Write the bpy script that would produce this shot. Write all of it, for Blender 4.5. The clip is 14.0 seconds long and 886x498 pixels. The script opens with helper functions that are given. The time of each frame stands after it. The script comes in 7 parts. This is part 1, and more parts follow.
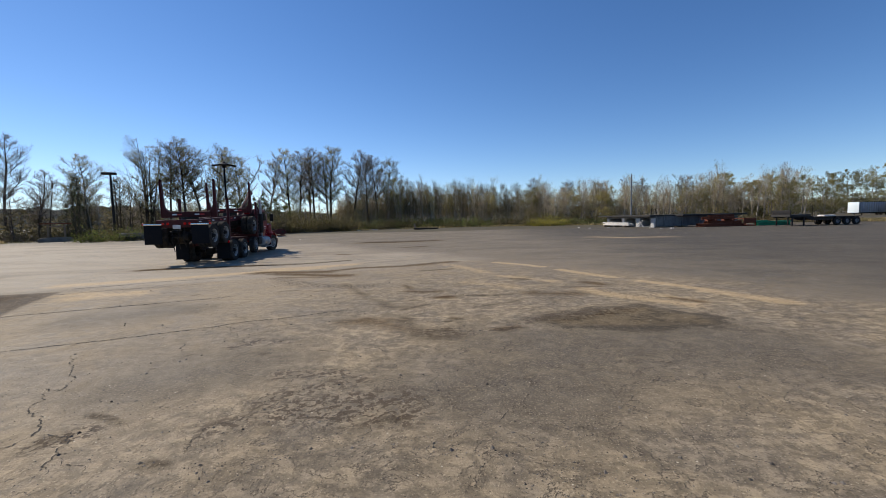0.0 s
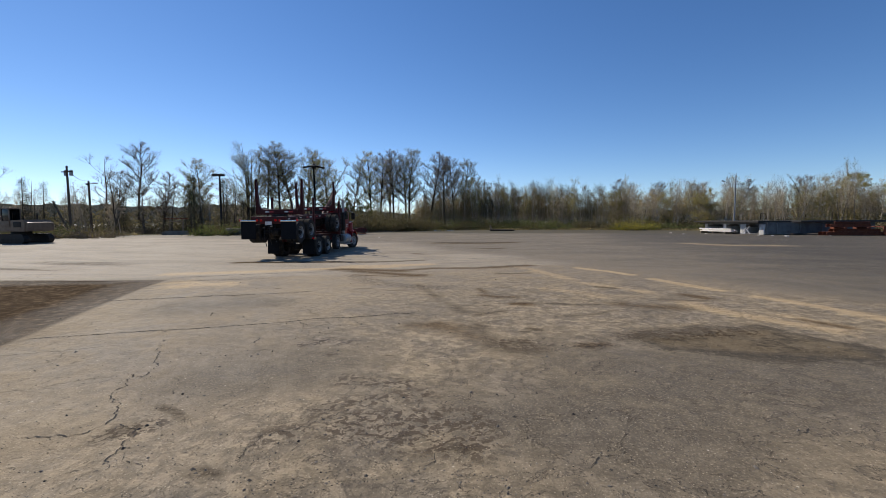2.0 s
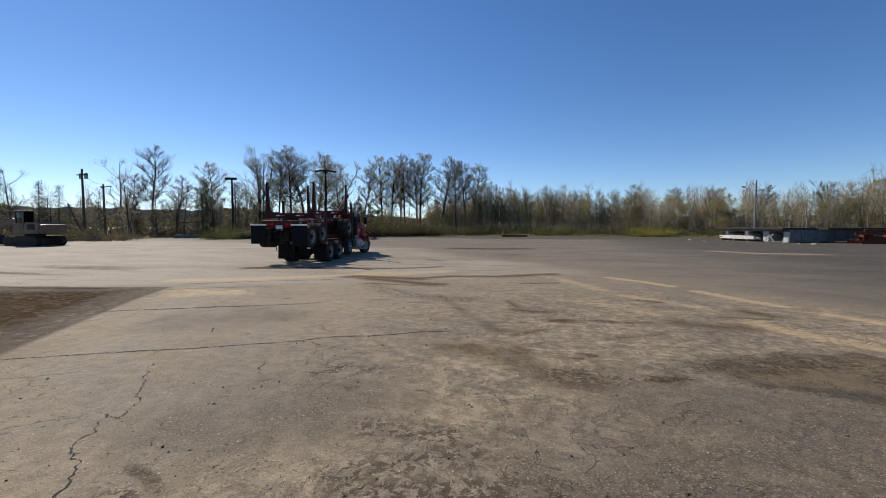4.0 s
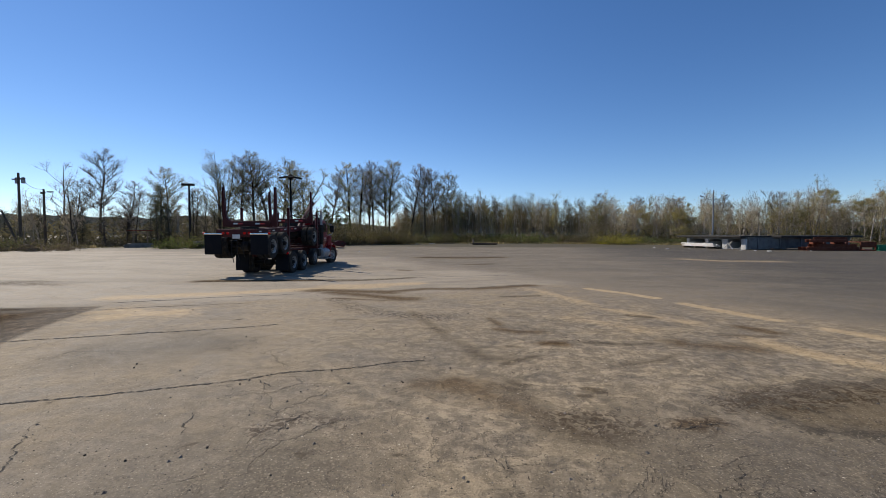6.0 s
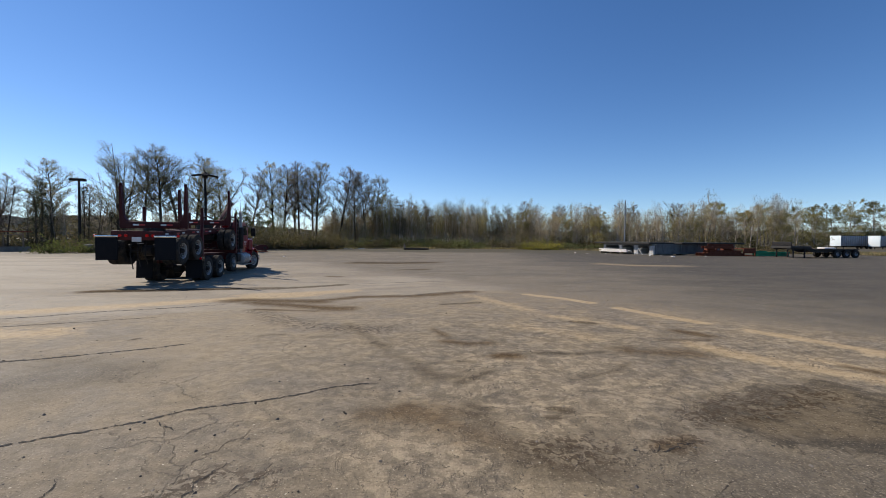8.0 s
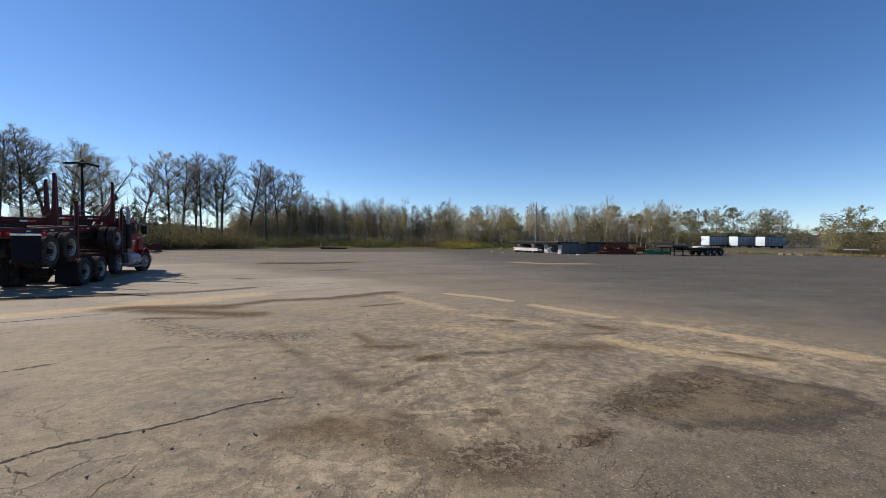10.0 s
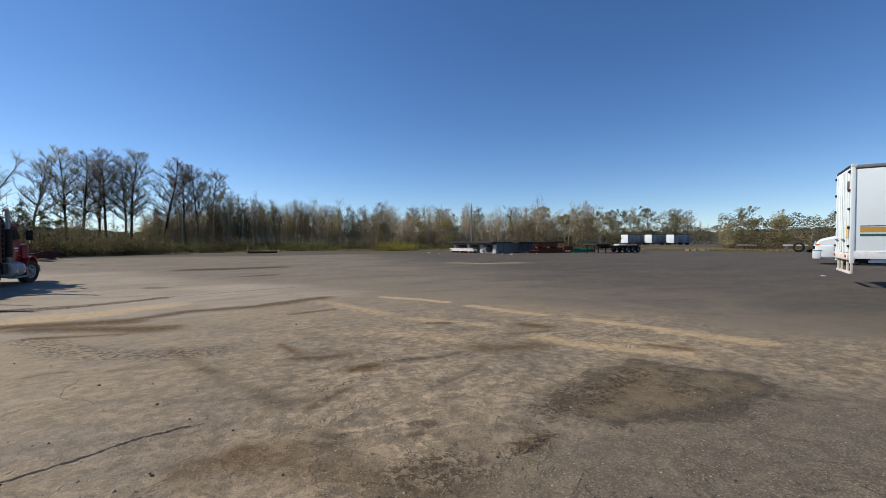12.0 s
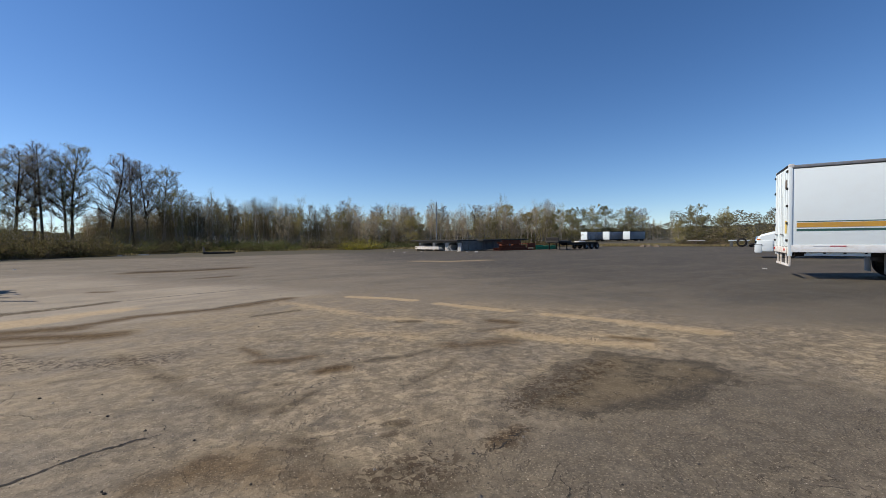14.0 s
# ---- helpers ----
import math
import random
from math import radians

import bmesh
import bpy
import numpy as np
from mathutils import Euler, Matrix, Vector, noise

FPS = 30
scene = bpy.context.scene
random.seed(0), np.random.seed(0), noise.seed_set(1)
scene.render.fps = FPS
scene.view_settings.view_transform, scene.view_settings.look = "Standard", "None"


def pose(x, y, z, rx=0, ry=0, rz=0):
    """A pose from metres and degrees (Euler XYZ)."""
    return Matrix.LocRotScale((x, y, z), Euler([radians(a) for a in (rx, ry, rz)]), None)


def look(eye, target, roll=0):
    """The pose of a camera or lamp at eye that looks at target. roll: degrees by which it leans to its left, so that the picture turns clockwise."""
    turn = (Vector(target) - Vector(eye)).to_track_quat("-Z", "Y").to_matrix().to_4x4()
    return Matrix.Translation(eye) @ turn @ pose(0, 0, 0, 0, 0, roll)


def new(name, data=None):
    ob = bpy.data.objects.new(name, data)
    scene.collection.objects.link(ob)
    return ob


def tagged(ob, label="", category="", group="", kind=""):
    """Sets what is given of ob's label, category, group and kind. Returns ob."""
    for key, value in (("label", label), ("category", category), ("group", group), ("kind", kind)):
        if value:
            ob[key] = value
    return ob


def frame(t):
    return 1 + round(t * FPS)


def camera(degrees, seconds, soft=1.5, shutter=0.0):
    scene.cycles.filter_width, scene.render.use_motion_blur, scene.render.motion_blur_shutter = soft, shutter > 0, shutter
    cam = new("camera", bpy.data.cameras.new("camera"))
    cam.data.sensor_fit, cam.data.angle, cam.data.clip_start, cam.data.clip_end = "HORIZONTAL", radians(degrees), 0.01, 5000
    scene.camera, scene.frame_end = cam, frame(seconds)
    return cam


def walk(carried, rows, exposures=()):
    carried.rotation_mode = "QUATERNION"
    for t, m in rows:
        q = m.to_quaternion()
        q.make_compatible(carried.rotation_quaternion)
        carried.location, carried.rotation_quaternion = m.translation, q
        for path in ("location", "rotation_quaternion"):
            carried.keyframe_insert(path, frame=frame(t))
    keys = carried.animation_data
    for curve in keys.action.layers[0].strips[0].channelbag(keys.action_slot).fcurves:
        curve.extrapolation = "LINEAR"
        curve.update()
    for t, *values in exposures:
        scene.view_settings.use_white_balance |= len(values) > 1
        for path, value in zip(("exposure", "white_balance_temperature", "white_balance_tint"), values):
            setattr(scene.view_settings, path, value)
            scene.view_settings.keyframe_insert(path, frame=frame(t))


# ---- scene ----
cam = camera(94.4, 14.0, soft=0.5)
PATH = [
    (0, (0.196, 0.099, 1.579), (0.108, 2.091, 1.425), -1.3),
    (0.5, (0.114, 0.139, 1.562), (-0.128, 2.12, 1.427), -1.3),
    (1, (0.12, 0.232, 1.57), (-0.225, 2.198, 1.437), -0.9),
    (1.5, (0.169, 0.4, 1.562), (-0.24, 2.353, 1.426), -0.5),
    (2, (0.127, 0.57, 1.545), (-0.322, 2.513, 1.403), -0.3),
    (2.5, (-0.038, 0.769, 1.552), (-0.514, 2.706, 1.409), -0.1),
    (3, (-0.169, 0.956, 1.54), (-0.668, 2.888, 1.402), 0.0),
    (5.5, (-0.629, 1.93, 1.569), (-1.051, 3.883, 1.484), 0.0),
    (6, (-0.7, 2.145, 1.579), (-1.048, 4.113, 1.5), -0.0),
    (6.5, (-0.833, 2.328, 1.57), (-1.104, 4.308, 1.5), 0.1),
    (7, (-0.926, 2.452, 1.57), (-1.12, 4.442, 1.512), 0.3),
    (9.5, (-1.017, 2.838, 1.581), (-0.726, 4.816, 1.53), 0.6),
    (10, (-1.03, 2.835, 1.587), (-0.651, 4.798, 1.533), 0.7),
    (10.5, (-0.98, 2.904, 1.585), (-0.524, 4.851, 1.535), 0.7),
    (11, (-0.91, 2.969, 1.589), (-0.384, 4.899, 1.541), 0.6),
    (11.5, (-0.898, 2.995, 1.591), (-0.299, 4.903, 1.544), 0.3),
    (12, (-0.93, 3.041, 1.589), (-0.257, 4.923, 1.543), -0.1),
    (12.5, (-0.965, 3.056, 1.592), (-0.229, 4.915, 1.543), -0.3),
    (13, (-0.968, 3.078, 1.586), (-0.187, 4.918, 1.536), -0.5),
    (13.5, (-0.964, 3.085, 1.58), (-0.154, 4.913, 1.529), -0.6),
    (14, (-0.971, 3.099, 1.575), (-0.139, 4.918, 1.52), -0.6),
]
walk(cam, [(t, look(eye, target, roll)) for t, eye, target, roll in PATH], [(0, 0.10), (1.0, 0.10), (2.3, 0.0), (5.5, 0.0), (7.0, 0.07), (10.0, 0.15), (12.0, 0.06), (14.0, 0.02)])


# ---- light ----
SUN_EL, SUN_AZ = 40.0, 150.0          # height, and turn from +x towards +y, in degrees
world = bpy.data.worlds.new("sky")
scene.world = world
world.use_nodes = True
wn, wl = world.node_tree.nodes, world.node_tree.links
wn.clear()
sky = wn.new("ShaderNodeTexSky")
sky.sky_type = "NISHITA"
sky.sun_disc = False
sky.sun_elevation = radians(SUN_EL)
sky.sun_rotation = radians(90.0 - SUN_AZ)
sky.altitude = 1500.0
sky.air_density, sky.dust_density, sky.ozone_density = 1.0, 0.08, 3.0
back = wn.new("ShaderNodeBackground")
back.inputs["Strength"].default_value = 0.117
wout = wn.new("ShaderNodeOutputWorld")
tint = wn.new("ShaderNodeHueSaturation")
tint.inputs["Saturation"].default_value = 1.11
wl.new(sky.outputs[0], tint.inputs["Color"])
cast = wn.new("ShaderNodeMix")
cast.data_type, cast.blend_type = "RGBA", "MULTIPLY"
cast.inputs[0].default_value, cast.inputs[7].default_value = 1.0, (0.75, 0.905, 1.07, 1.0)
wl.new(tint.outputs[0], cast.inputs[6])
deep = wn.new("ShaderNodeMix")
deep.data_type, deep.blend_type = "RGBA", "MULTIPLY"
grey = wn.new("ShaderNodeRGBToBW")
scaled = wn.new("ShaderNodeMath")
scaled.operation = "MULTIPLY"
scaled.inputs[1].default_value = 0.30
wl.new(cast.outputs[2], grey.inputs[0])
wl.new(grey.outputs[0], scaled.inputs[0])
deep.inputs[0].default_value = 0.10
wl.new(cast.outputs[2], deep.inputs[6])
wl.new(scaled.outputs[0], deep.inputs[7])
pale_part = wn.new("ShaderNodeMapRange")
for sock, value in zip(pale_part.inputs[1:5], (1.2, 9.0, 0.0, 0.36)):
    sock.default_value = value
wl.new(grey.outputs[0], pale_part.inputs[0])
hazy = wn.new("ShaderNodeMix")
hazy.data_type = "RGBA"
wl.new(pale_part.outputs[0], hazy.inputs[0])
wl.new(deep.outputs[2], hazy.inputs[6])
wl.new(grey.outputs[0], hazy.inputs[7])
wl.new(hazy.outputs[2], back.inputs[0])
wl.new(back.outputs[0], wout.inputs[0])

sun_data = bpy.data.lights.new("sun", "SUN")
sun_data.energy, sun_data.angle, sun_data.color = 5.0, radians(0.55), (1.0, 0.92, 0.80)
sun = new("sun", sun_data)
_s = Vector((math.cos(radians(SUN_EL)) * math.cos(radians(SUN_AZ)), math.cos(radians(SUN_EL)) * math.sin(radians(SUN_AZ)), math.sin(radians(SUN_EL))))
sun.matrix_world = look(_s * 60, (0, 0, 0))


# ---- materials ----
class Graph:
    """A short way to write node graphs."""

    def __init__(self, name):
        self.mat = bpy.data.materials.new(name)
        self.mat.use_nodes = True
        self.n, self.l = self.mat.node_tree.nodes, self.mat.node_tree.links
        self.bsdf = self.n["Principled BSDF"]

    def put(self, sock, v):
        if isinstance(v, bpy.types.NodeSocket):
            self.l.new(v, sock)
        elif sock.type == "RGBA" and len(v) == 3:
            sock.default_value = (*v, 1.0)
        else:
            sock.default_value = v

    def math(self, op, a, b=0.0, clamp=False):
        k = self.n.new("ShaderNodeMath")
        k.operation, k.use_clamp = op, clamp
        self.put(k.inputs[0], a)
        self.put(k.inputs[1], b)
        return k.outputs[0]

    def vec(self, op, a, b=(0, 0, 0), s=None):
        k = self.n.new("ShaderNodeVectorMath")
        k.operation = op
        self.put(k.inputs[0], a)
        self.put(k.inputs[1], b)
        if s is not None:
            self.put(k.inputs[3], s)
        return k.outputs["Value"] if op in ("LENGTH", "DOT_PRODUCT", "DISTANCE") else k.outputs[0]

    def noise(self, p, scale, detail=4.0, rough=0.55, dist=0.0, color=False):
        k = self.n.new("ShaderNodeTexNoise")
        self.put(k.inputs["Vector"], p)
        k.inputs["Scale"].default_value, k.inputs["Detail"].default_value = scale, detail
        k.inputs["Roughness"].default_value, k.inputs["Distortion"].default_value = rough, dist
        return k.outputs["Color" if color else "Fac"]

    def cells(self, p, scale, feature="F1"):
        k = self.n.new("ShaderNodeTexVoronoi")
        k.feature = feature
        self.put(k.inputs["Vector"], p)
        k.inputs["Scale"].default_value = scale
        return k.outputs["Distance"]

    def span(self, v, lo, hi, a=0.0, b=1.0):
        k = self.n.new("ShaderNodeMapRange")
        k.interpolation_type = "SMOOTHSTEP"
        for s, w in zip(k.inputs[:5], (v, lo, hi, a, b)):
            self.put(s, w)
        return k.outputs[0]

    def mix(self, f, a, b, kind="MIX"):
        k = self.n.new("ShaderNodeMix")
        k.data_type, k.blend_type = "RGBA", kind
        self.put(k.inputs[0], f)
        self.put(k.inputs[6], a)
        self.put(k.inputs[7], b)
        return k.outputs[2]

    def bump(self, h, strength, dist=0.02):
        k = self.n.new("ShaderNodeBump")
        k.inputs["Strength"].default_value, k.inputs["Distance"].default_value = strength, dist
        self.put(k.inputs["Height"], h)
        self.l.new(k.outputs[0], self.bsdf.inputs["Normal"])

    def where(self):
        """Object place, shifted by the object's own random number."""
        c, o = self.n.new("ShaderNodeTexCoord"), self.n.new("ShaderNodeObjectInfo")
        r = self.math("MULTIPLY", o.outputs["Random"], 37.0)
        return self.vec("ADD", c.outputs["Object"], r), o.outputs["Random"]

    def world(self):
        return self.n.new("ShaderNodeNewGeometry").outputs["Position"]

    def set(self, **kw):
        for k, v in kw.items():
            self.put(self.bsdf.inputs[k.replace("_", " ")], v)
        return self.mat


def surf(name, col, worn=None, rough=0.6, metal=0.0, scale=3.0, amount=0.5, fine=40.0, bump=0.15, depth=0.01, spread=0.12, coat=0.0, spec=0.4):
    """A painted or raw surface: two tones at a broad and a fine scale, uneven gloss and fine relief."""
    g = Graph(name)
    p, rnd = g.where()
    worn = worn or tuple(c * 0.6 for c in col)
    a = g.noise(p, scale, 5.0, 0.65)
    b = g.noise(p, fine, 3.0, 0.6)
    m = g.span(g.math("ADD", g.math("MULTIPLY", a, 0.75), g.math("MULTIPLY", b, 0.25)), 0.5 - 0.25 * amount, 0.82 - 0.15 * amount)
    c = g.mix(g.math("MULTIPLY", m, min(1.0, 0.4 + amount)), col, worn)
    c = g.mix(0.8, c, g.mix(rnd, (1 - spread,) * 3, (1 + spread,) * 3), "MULTIPLY")
    r = g.span(a, 0.25, 0.75, max(0.05, rough - 0.12), min(1.0, rough + 0.15))
    g.bump(g.math("ADD", b, g.math("MULTIPLY", a, 0.5)), bump, depth)
    return g.set(Base_Color=c, Roughness=r, Metallic=metal, Coat_Weight=coat, Specular_IOR_Level=spec)


M = {}
M["red"] = surf("red_paint", (0.21, 0.006, 0.014), (0.13, 0.020, 0.015), 0.3, 0, 1.6, 0.35, 60, 0.04, coat=0.2)
M["frame_red"] = surf("weathered_red_steel", (0.060, 0.008, 0.010), (0.050, 0.020, 0.015), 0.55, 0, 2.5, 0.5, 50, 0.15, spec=0.22)
M["black_steel"] = surf("black_steel", (0.014, 0.014, 0.015), (0.05, 0.038, 0.030), 0.6, 0.0, 4, 0.4, spec=0.2)
M["chrome"] = surf("chrome", (0.75, 0.75, 0.76), (0.45, 0.43, 0.40), 0.15, 1.0, 5, 0.3, bump=0.02)
M["alu"] = surf("dull_aluminium", (0.34, 0.34, 0.335), (0.21, 0.19, 0.17), 0.5, 0.15, 6, 0.5, bump=0.05)
M["rubber"] = surf("tyre_rubber", (0.022, 0.022, 0.023), (0.10, 0.08, 0.06), 0.85, 0, 5, 0.45, 60, 0.25, spec=0.12)
M["glass_dark"] = surf("tinted_glass", (0.012, 0.014, 0.016), (0.02, 0.02, 0.02), 0.07, 0, 2, 0.1, bump=0.0)
M["white"] = surf("white_paint", (0.765, 0.825, 0.83), (0.71, 0.745, 0.74), 0.4, 0, 0.8, 0.35, 30, 0.04)
M["sticker_yellow"] = surf("yellowed_paper", (0.62, 0.44, 0.12), (0.55, 0.42, 0.20), 0.7, 0, 6, 0.4)
M["white_dirty"] = surf("chipped_white_paint", (0.78, 0.77, 0.74), (0.50, 0.38, 0.27), 0.5, 0, 7, 0.6, 40, 0.15)
M["white_scuffed"] = surf("scuffed_white_paint", (0.76, 0.77, 0.77), (0.60, 0.55, 0.49), 0.45, 0, 5, 0.4, 40, 0.1)
M["grey_metal"] = surf("grey_steel", (0.30, 0.31, 0.33), (0.18, 0.16, 0.15), 0.5, 0.5, 3, 0.5)
M["concrete"] = surf("cast_concrete", (0.17, 0.172, 0.17), (0.09, 0.088, 0.083), 0.85, 0, 0.9, 0.6, 25, 0.3)
M["concrete_light"] = surf("pale_concrete", (0.55, 0.53, 0.50), (0.33, 0.31, 0.28), 0.85, 0, 1.5, 0.5, 25, 0.3)
M["beam"] = surf("weathered_concrete", (0.20, 0.182, 0.155), (0.115, 0.10, 0.085), 0.9, 0, 1.2, 0.6, 25, 0.3)
M["tar"] = surf("dark_decking", (0.022, 0.021, 0.020), (0.055, 0.048, 0.042), 0.8, 0, 1.5, 0.6, 25, 0.4)
M["rust"] = surf("rusted_steel", (0.165, 0.048, 0.023), (0.10, 0.030, 0.018), 0.8, 0.1, 3, 0.6, 50, 0.35)
M["green_steel"] = surf("green_painted_steel", (0.012, 0.23, 0.13), (0.03, 0.12, 0.08), 0.5, 0, 2, 0.4)
M["wood"] = surf("grey_timber", (0.24, 0.18, 0.125), (0.12, 0.09, 0.07), 0.85, 0, 4, 0.6, 60, 0.4)
M["pole_wood"] = surf("pole_timber", (0.10, 0.075, 0.055), (0.05, 0.04, 0.03), 0.9, 0, 4, 0.5, 60, 0.4)
M["tan"] = surf("faded_tan_paint", (0.150, 0.108, 0.072), (0.095, 0.062, 0.042), 0.55, 0, 3, 0.55)
M["orange"] = surf("amber_lens", (0.80, 0.20, 0.02), (0.6, 0.15, 0.02), 0.25)
M["red_lens"] = surf("red_lens", (0.60, 0.01, 0.01), (0.4, 0.01, 0.01), 0.2)
M["tape_white"] = surf("reflective_white", (0.75, 0.75, 0.75), (0.5, 0.48, 0.45), 0.35)
M["tape_red"] = surf("reflective_red", (0.55, 0.03, 0.03), (0.35, 0.05, 0.04), 0.35)
M["mudflap"] = surf("black_rubber_sheet", (0.010, 0.011, 0.014), (0.026, 0.024, 0.023), 0.75, 0, 2, 0.3, spec=0.08)
M["stripe_yellow"] = surf("ochre_stripe", (0.62, 0.33, 0.05), (0.5, 0.28, 0.08), 0.4)
M["stripe_green"] = surf("dark_green_stripe", (0.045, 0.12, 0.10), (0.06, 0.10, 0.09), 0.4)
M["grey_blue"] = surf("grey_ribbed_sheet", (0.22, 0.25, 0.29), (0.15, 0.16, 0.18), 0.5, 0.1, 1.2, 0.4)
M["bark_dark"] = surf("dark_bark", (0.068, 0.054, 0.042), (0.11, 0.09, 0.072), 0.95, 0, 2, 0.5, 20, 0.5, spread=0.3, spec=0.1)
M["bark_grey"] = surf("grey_bark", (0.40, 0.345, 0.28), (0.22, 0.18, 0.145), 0.95, 0, 2, 0.5, 20, 0.5, spread=0.35)
M["twig_brown"] = surf("brown_twigs", (0.15, 0.108, 0.075), (0.22, 0.175, 0.125), 0.95, 0, 3, 0.5, 20, 0.3, spread=0.3)


def foliage(name, a, b, spread=0.35):
    """Leaves: two greens leaf by leaf, a little light let through."""
    g = Graph(name)
    geo, info = g.n.new("ShaderNodeNewGeometry"), g.n.new("ShaderNodeObjectInfo")
    c = g.mix(geo.outputs["Random Per Island"], a, b)
    c = g.mix(0.9, c, g.mix(info.outputs["Random"], (1 - spread,) * 3, (1 + spread, 1 + spread * 0.8, 1 + spread * 0.6)), "MULTIPLY")
    thin = g.n.new("ShaderNodeBsdfTranslucent")
    g.put(thin.inputs["Color"], c)
    both = g.n.new("ShaderNodeMixShader")
    both.inputs[0].default_value = 0.4
    g.l.new(g.bsdf.outputs[0], both.inputs[1])
    g.l.new(thin.outputs[0], both.inputs[2])
    g.l.new(both.outputs[0], g.n["Material Output"].inputs["Surface"])
    return g.set(Base_Color=c, Roughness=0.75, Specular_IOR_Level=0.2)


M["bud"] = foliage("spring_buds", (0.28, 0.255, 0.14), (0.37, 0.335, 0.185))
M["bare_tip"] = foliage("bare_tips", (0.30, 0.265, 0.225), (0.40, 0.350, 0.295))
M["bud_brown"] = foliage("brown_buds", (0.36, 0.305, 0.21), (0.47, 0.40, 0.275))
M["bud_dark"] = foliage("dark_brown_buds", (0.125, 0.108, 0.062), (0.19, 0.16, 0.088))
M["olive"] = foliage("olive_leaves", (0.265, 0.24, 0.10), (0.375, 0.33, 0.15))
M["leaf"] = foliage("green_leaves", (0.080, 0.105, 0.032), (0.15, 0.165, 0.052))
M["bramble"] = foliage("bramble_leaves", (0.085, 0.085, 0.036), (0.165, 0.135, 0.066))
M["broom"] = foliage("yellow_green_shoots", (0.36, 0.31, 0.045), (0.24, 0.25, 0.05))
M["needle"] = foliage("dark_needles", (0.022, 0.032, 0.018), (0.040, 0.050, 0.028))
M["dry"] = foliage("dry_grass", (0.34, 0.27, 0.15), (0.22, 0.20, 0.09))
M["grass"] = foliage("rough_grass", (0.075, 0.095, 0.025), (0.16, 0.14, 0.06))
M["far_green"] = foliage("far_woods", (0.085, 0.080, 0.045), (0.15, 0.128, 0.070))


# ---- shapes ----
def bm_new():
    return bmesh.new()


def bm_box(bm, c, s, bev=0.0, rot=(0, 0, 0)):
    m = Matrix.LocRotScale(c, Euler([radians(a) for a in rot]), s)
    made = bmesh.ops.create_cube(bm, size=1.0, matrix=m)["verts"]
    if bev:
        edges = list({e for v in made for e in v.link_edges})
        bmesh.ops.bevel(bm, geom=edges, offset=bev, segments=2, affect="EDGES", profile=0.6)
    return bm


def bm_tube(bm, p0, p1, r0, r1=None, n=14):
    p0, p1 = Vector(p0), Vector(p1)
    d = p1 - p0
    m = Matrix.Translation((p0 + p1) / 2) @ d.to_track_quat("Z", "Y").to_matrix().to_4x4()
    bmesh.ops.create_cone(bm, cap_ends=True, segments=n, radius1=r0, radius2=r0 if r1 is None else r1, depth=d.length, matrix=m)
    return bm


def bm_pipe(bm, pts, r, n=8):
    """A bent round bar through some points."""
    for a, b in zip(pts, pts[1:]):
        bm_tube(bm, a, b, r, n=n)
    for p in pts[1:-1]:
        bmesh.ops.create_icosphere(bm, subdivisions=1, radius=r * 1.03, matrix=Matrix.Translation(p))
    return bm


def bm_prof(bm, pts, t0, t1, axis="y"):
    """A flat outline given thickness along an axis, from t0 to t1."""
    def at(u, v, t):
        return {"y": (u, t, v), "x": (t, u, v), "z": (u, v, t)}[axis]
    lo = [bm.verts.new(at(u, v, t0)) for u, v in pts]
    hi = [bm.verts.new(at(u, v, t1)) for u, v in pts]
    fs = [bm.faces.new(lo), bm.faces.new(hi[::-1])]
    for i in range(len(pts)):
        j = (i + 1) % len(pts)
        fs.append(bm.faces.new((lo[j], lo[i], hi[i], hi[j])))
    bmesh.ops.recalc_face_normals(bm, faces=fs)
    return bm


def bm_lathe(bm, prof, n=40, axis="y"):
    """A profile of (radius, along) turned round an axis."""
    rings = []
    for r, a in prof:
        ring = []
        for i in range(n):
            t = 2 * math.pi * i / n
            u, v = r * math.cos(t), r * math.sin(t)
            ring.append(bm.verts.new({"y": (u, a, v), "x": (a, u, v), "z": (u, v, a)}[axis]))
        rings.append(ring)
    fs = []
    for p, q in zip(rings, rings[1:]):
        for i in range(n):
            j = (i + 1) % n
            fs.append(bm.faces.new((p[i], p[j], q[j], q[i])))
    for ring in (() if tuple(prof[0]) == tuple(prof[-1]) else (rings[0], rings[-1])):
        if (Vector(ring[0].co) - Vector(ring[n // 2].co)).length > 1e-4:
            fs.append(bm.faces.new(ring))
    bmesh.ops.recalc_face_normals(bm, faces=fs)
    return bm


def mesh_of(name, bm, material, smooth=True):
    me = bpy.data.meshes.new(name)
    bm.to_mesh(me)
    bm.free()
    for p in me.polygons:
        p.use_smooth = smooth
    if smooth:
        me.set_sharp_from_angle(angle=radians(35))
    me.materials.append(material)
    return me


def part(name, bm, material, parent, label="", m=None):
    """One mesh object under a thing or a part."""
    ob = new(name, mesh_of(name, bm, material) if isinstance(bm, bmesh.types.BMesh) else bm)
    ob.parent = parent
    if m is not None:
        ob.matrix_basis = m
    if label:
        tagged(ob, label)
    return ob


def thing(name, m, label, category, group="", kind=""):
    ob = new(name)
    ob.empty_display_size = 0.3
    ob.matrix_basis = m
    return tagged(ob, label, category, group, kind)


def solid(name, bm, material, m, label, category, group="", kind=""):
    """A thing that is one mesh."""
    ob = new(name, mesh_of(name, bm, material))
    ob.matrix_basis = m
    return tagged(ob, label, category, group, kind)


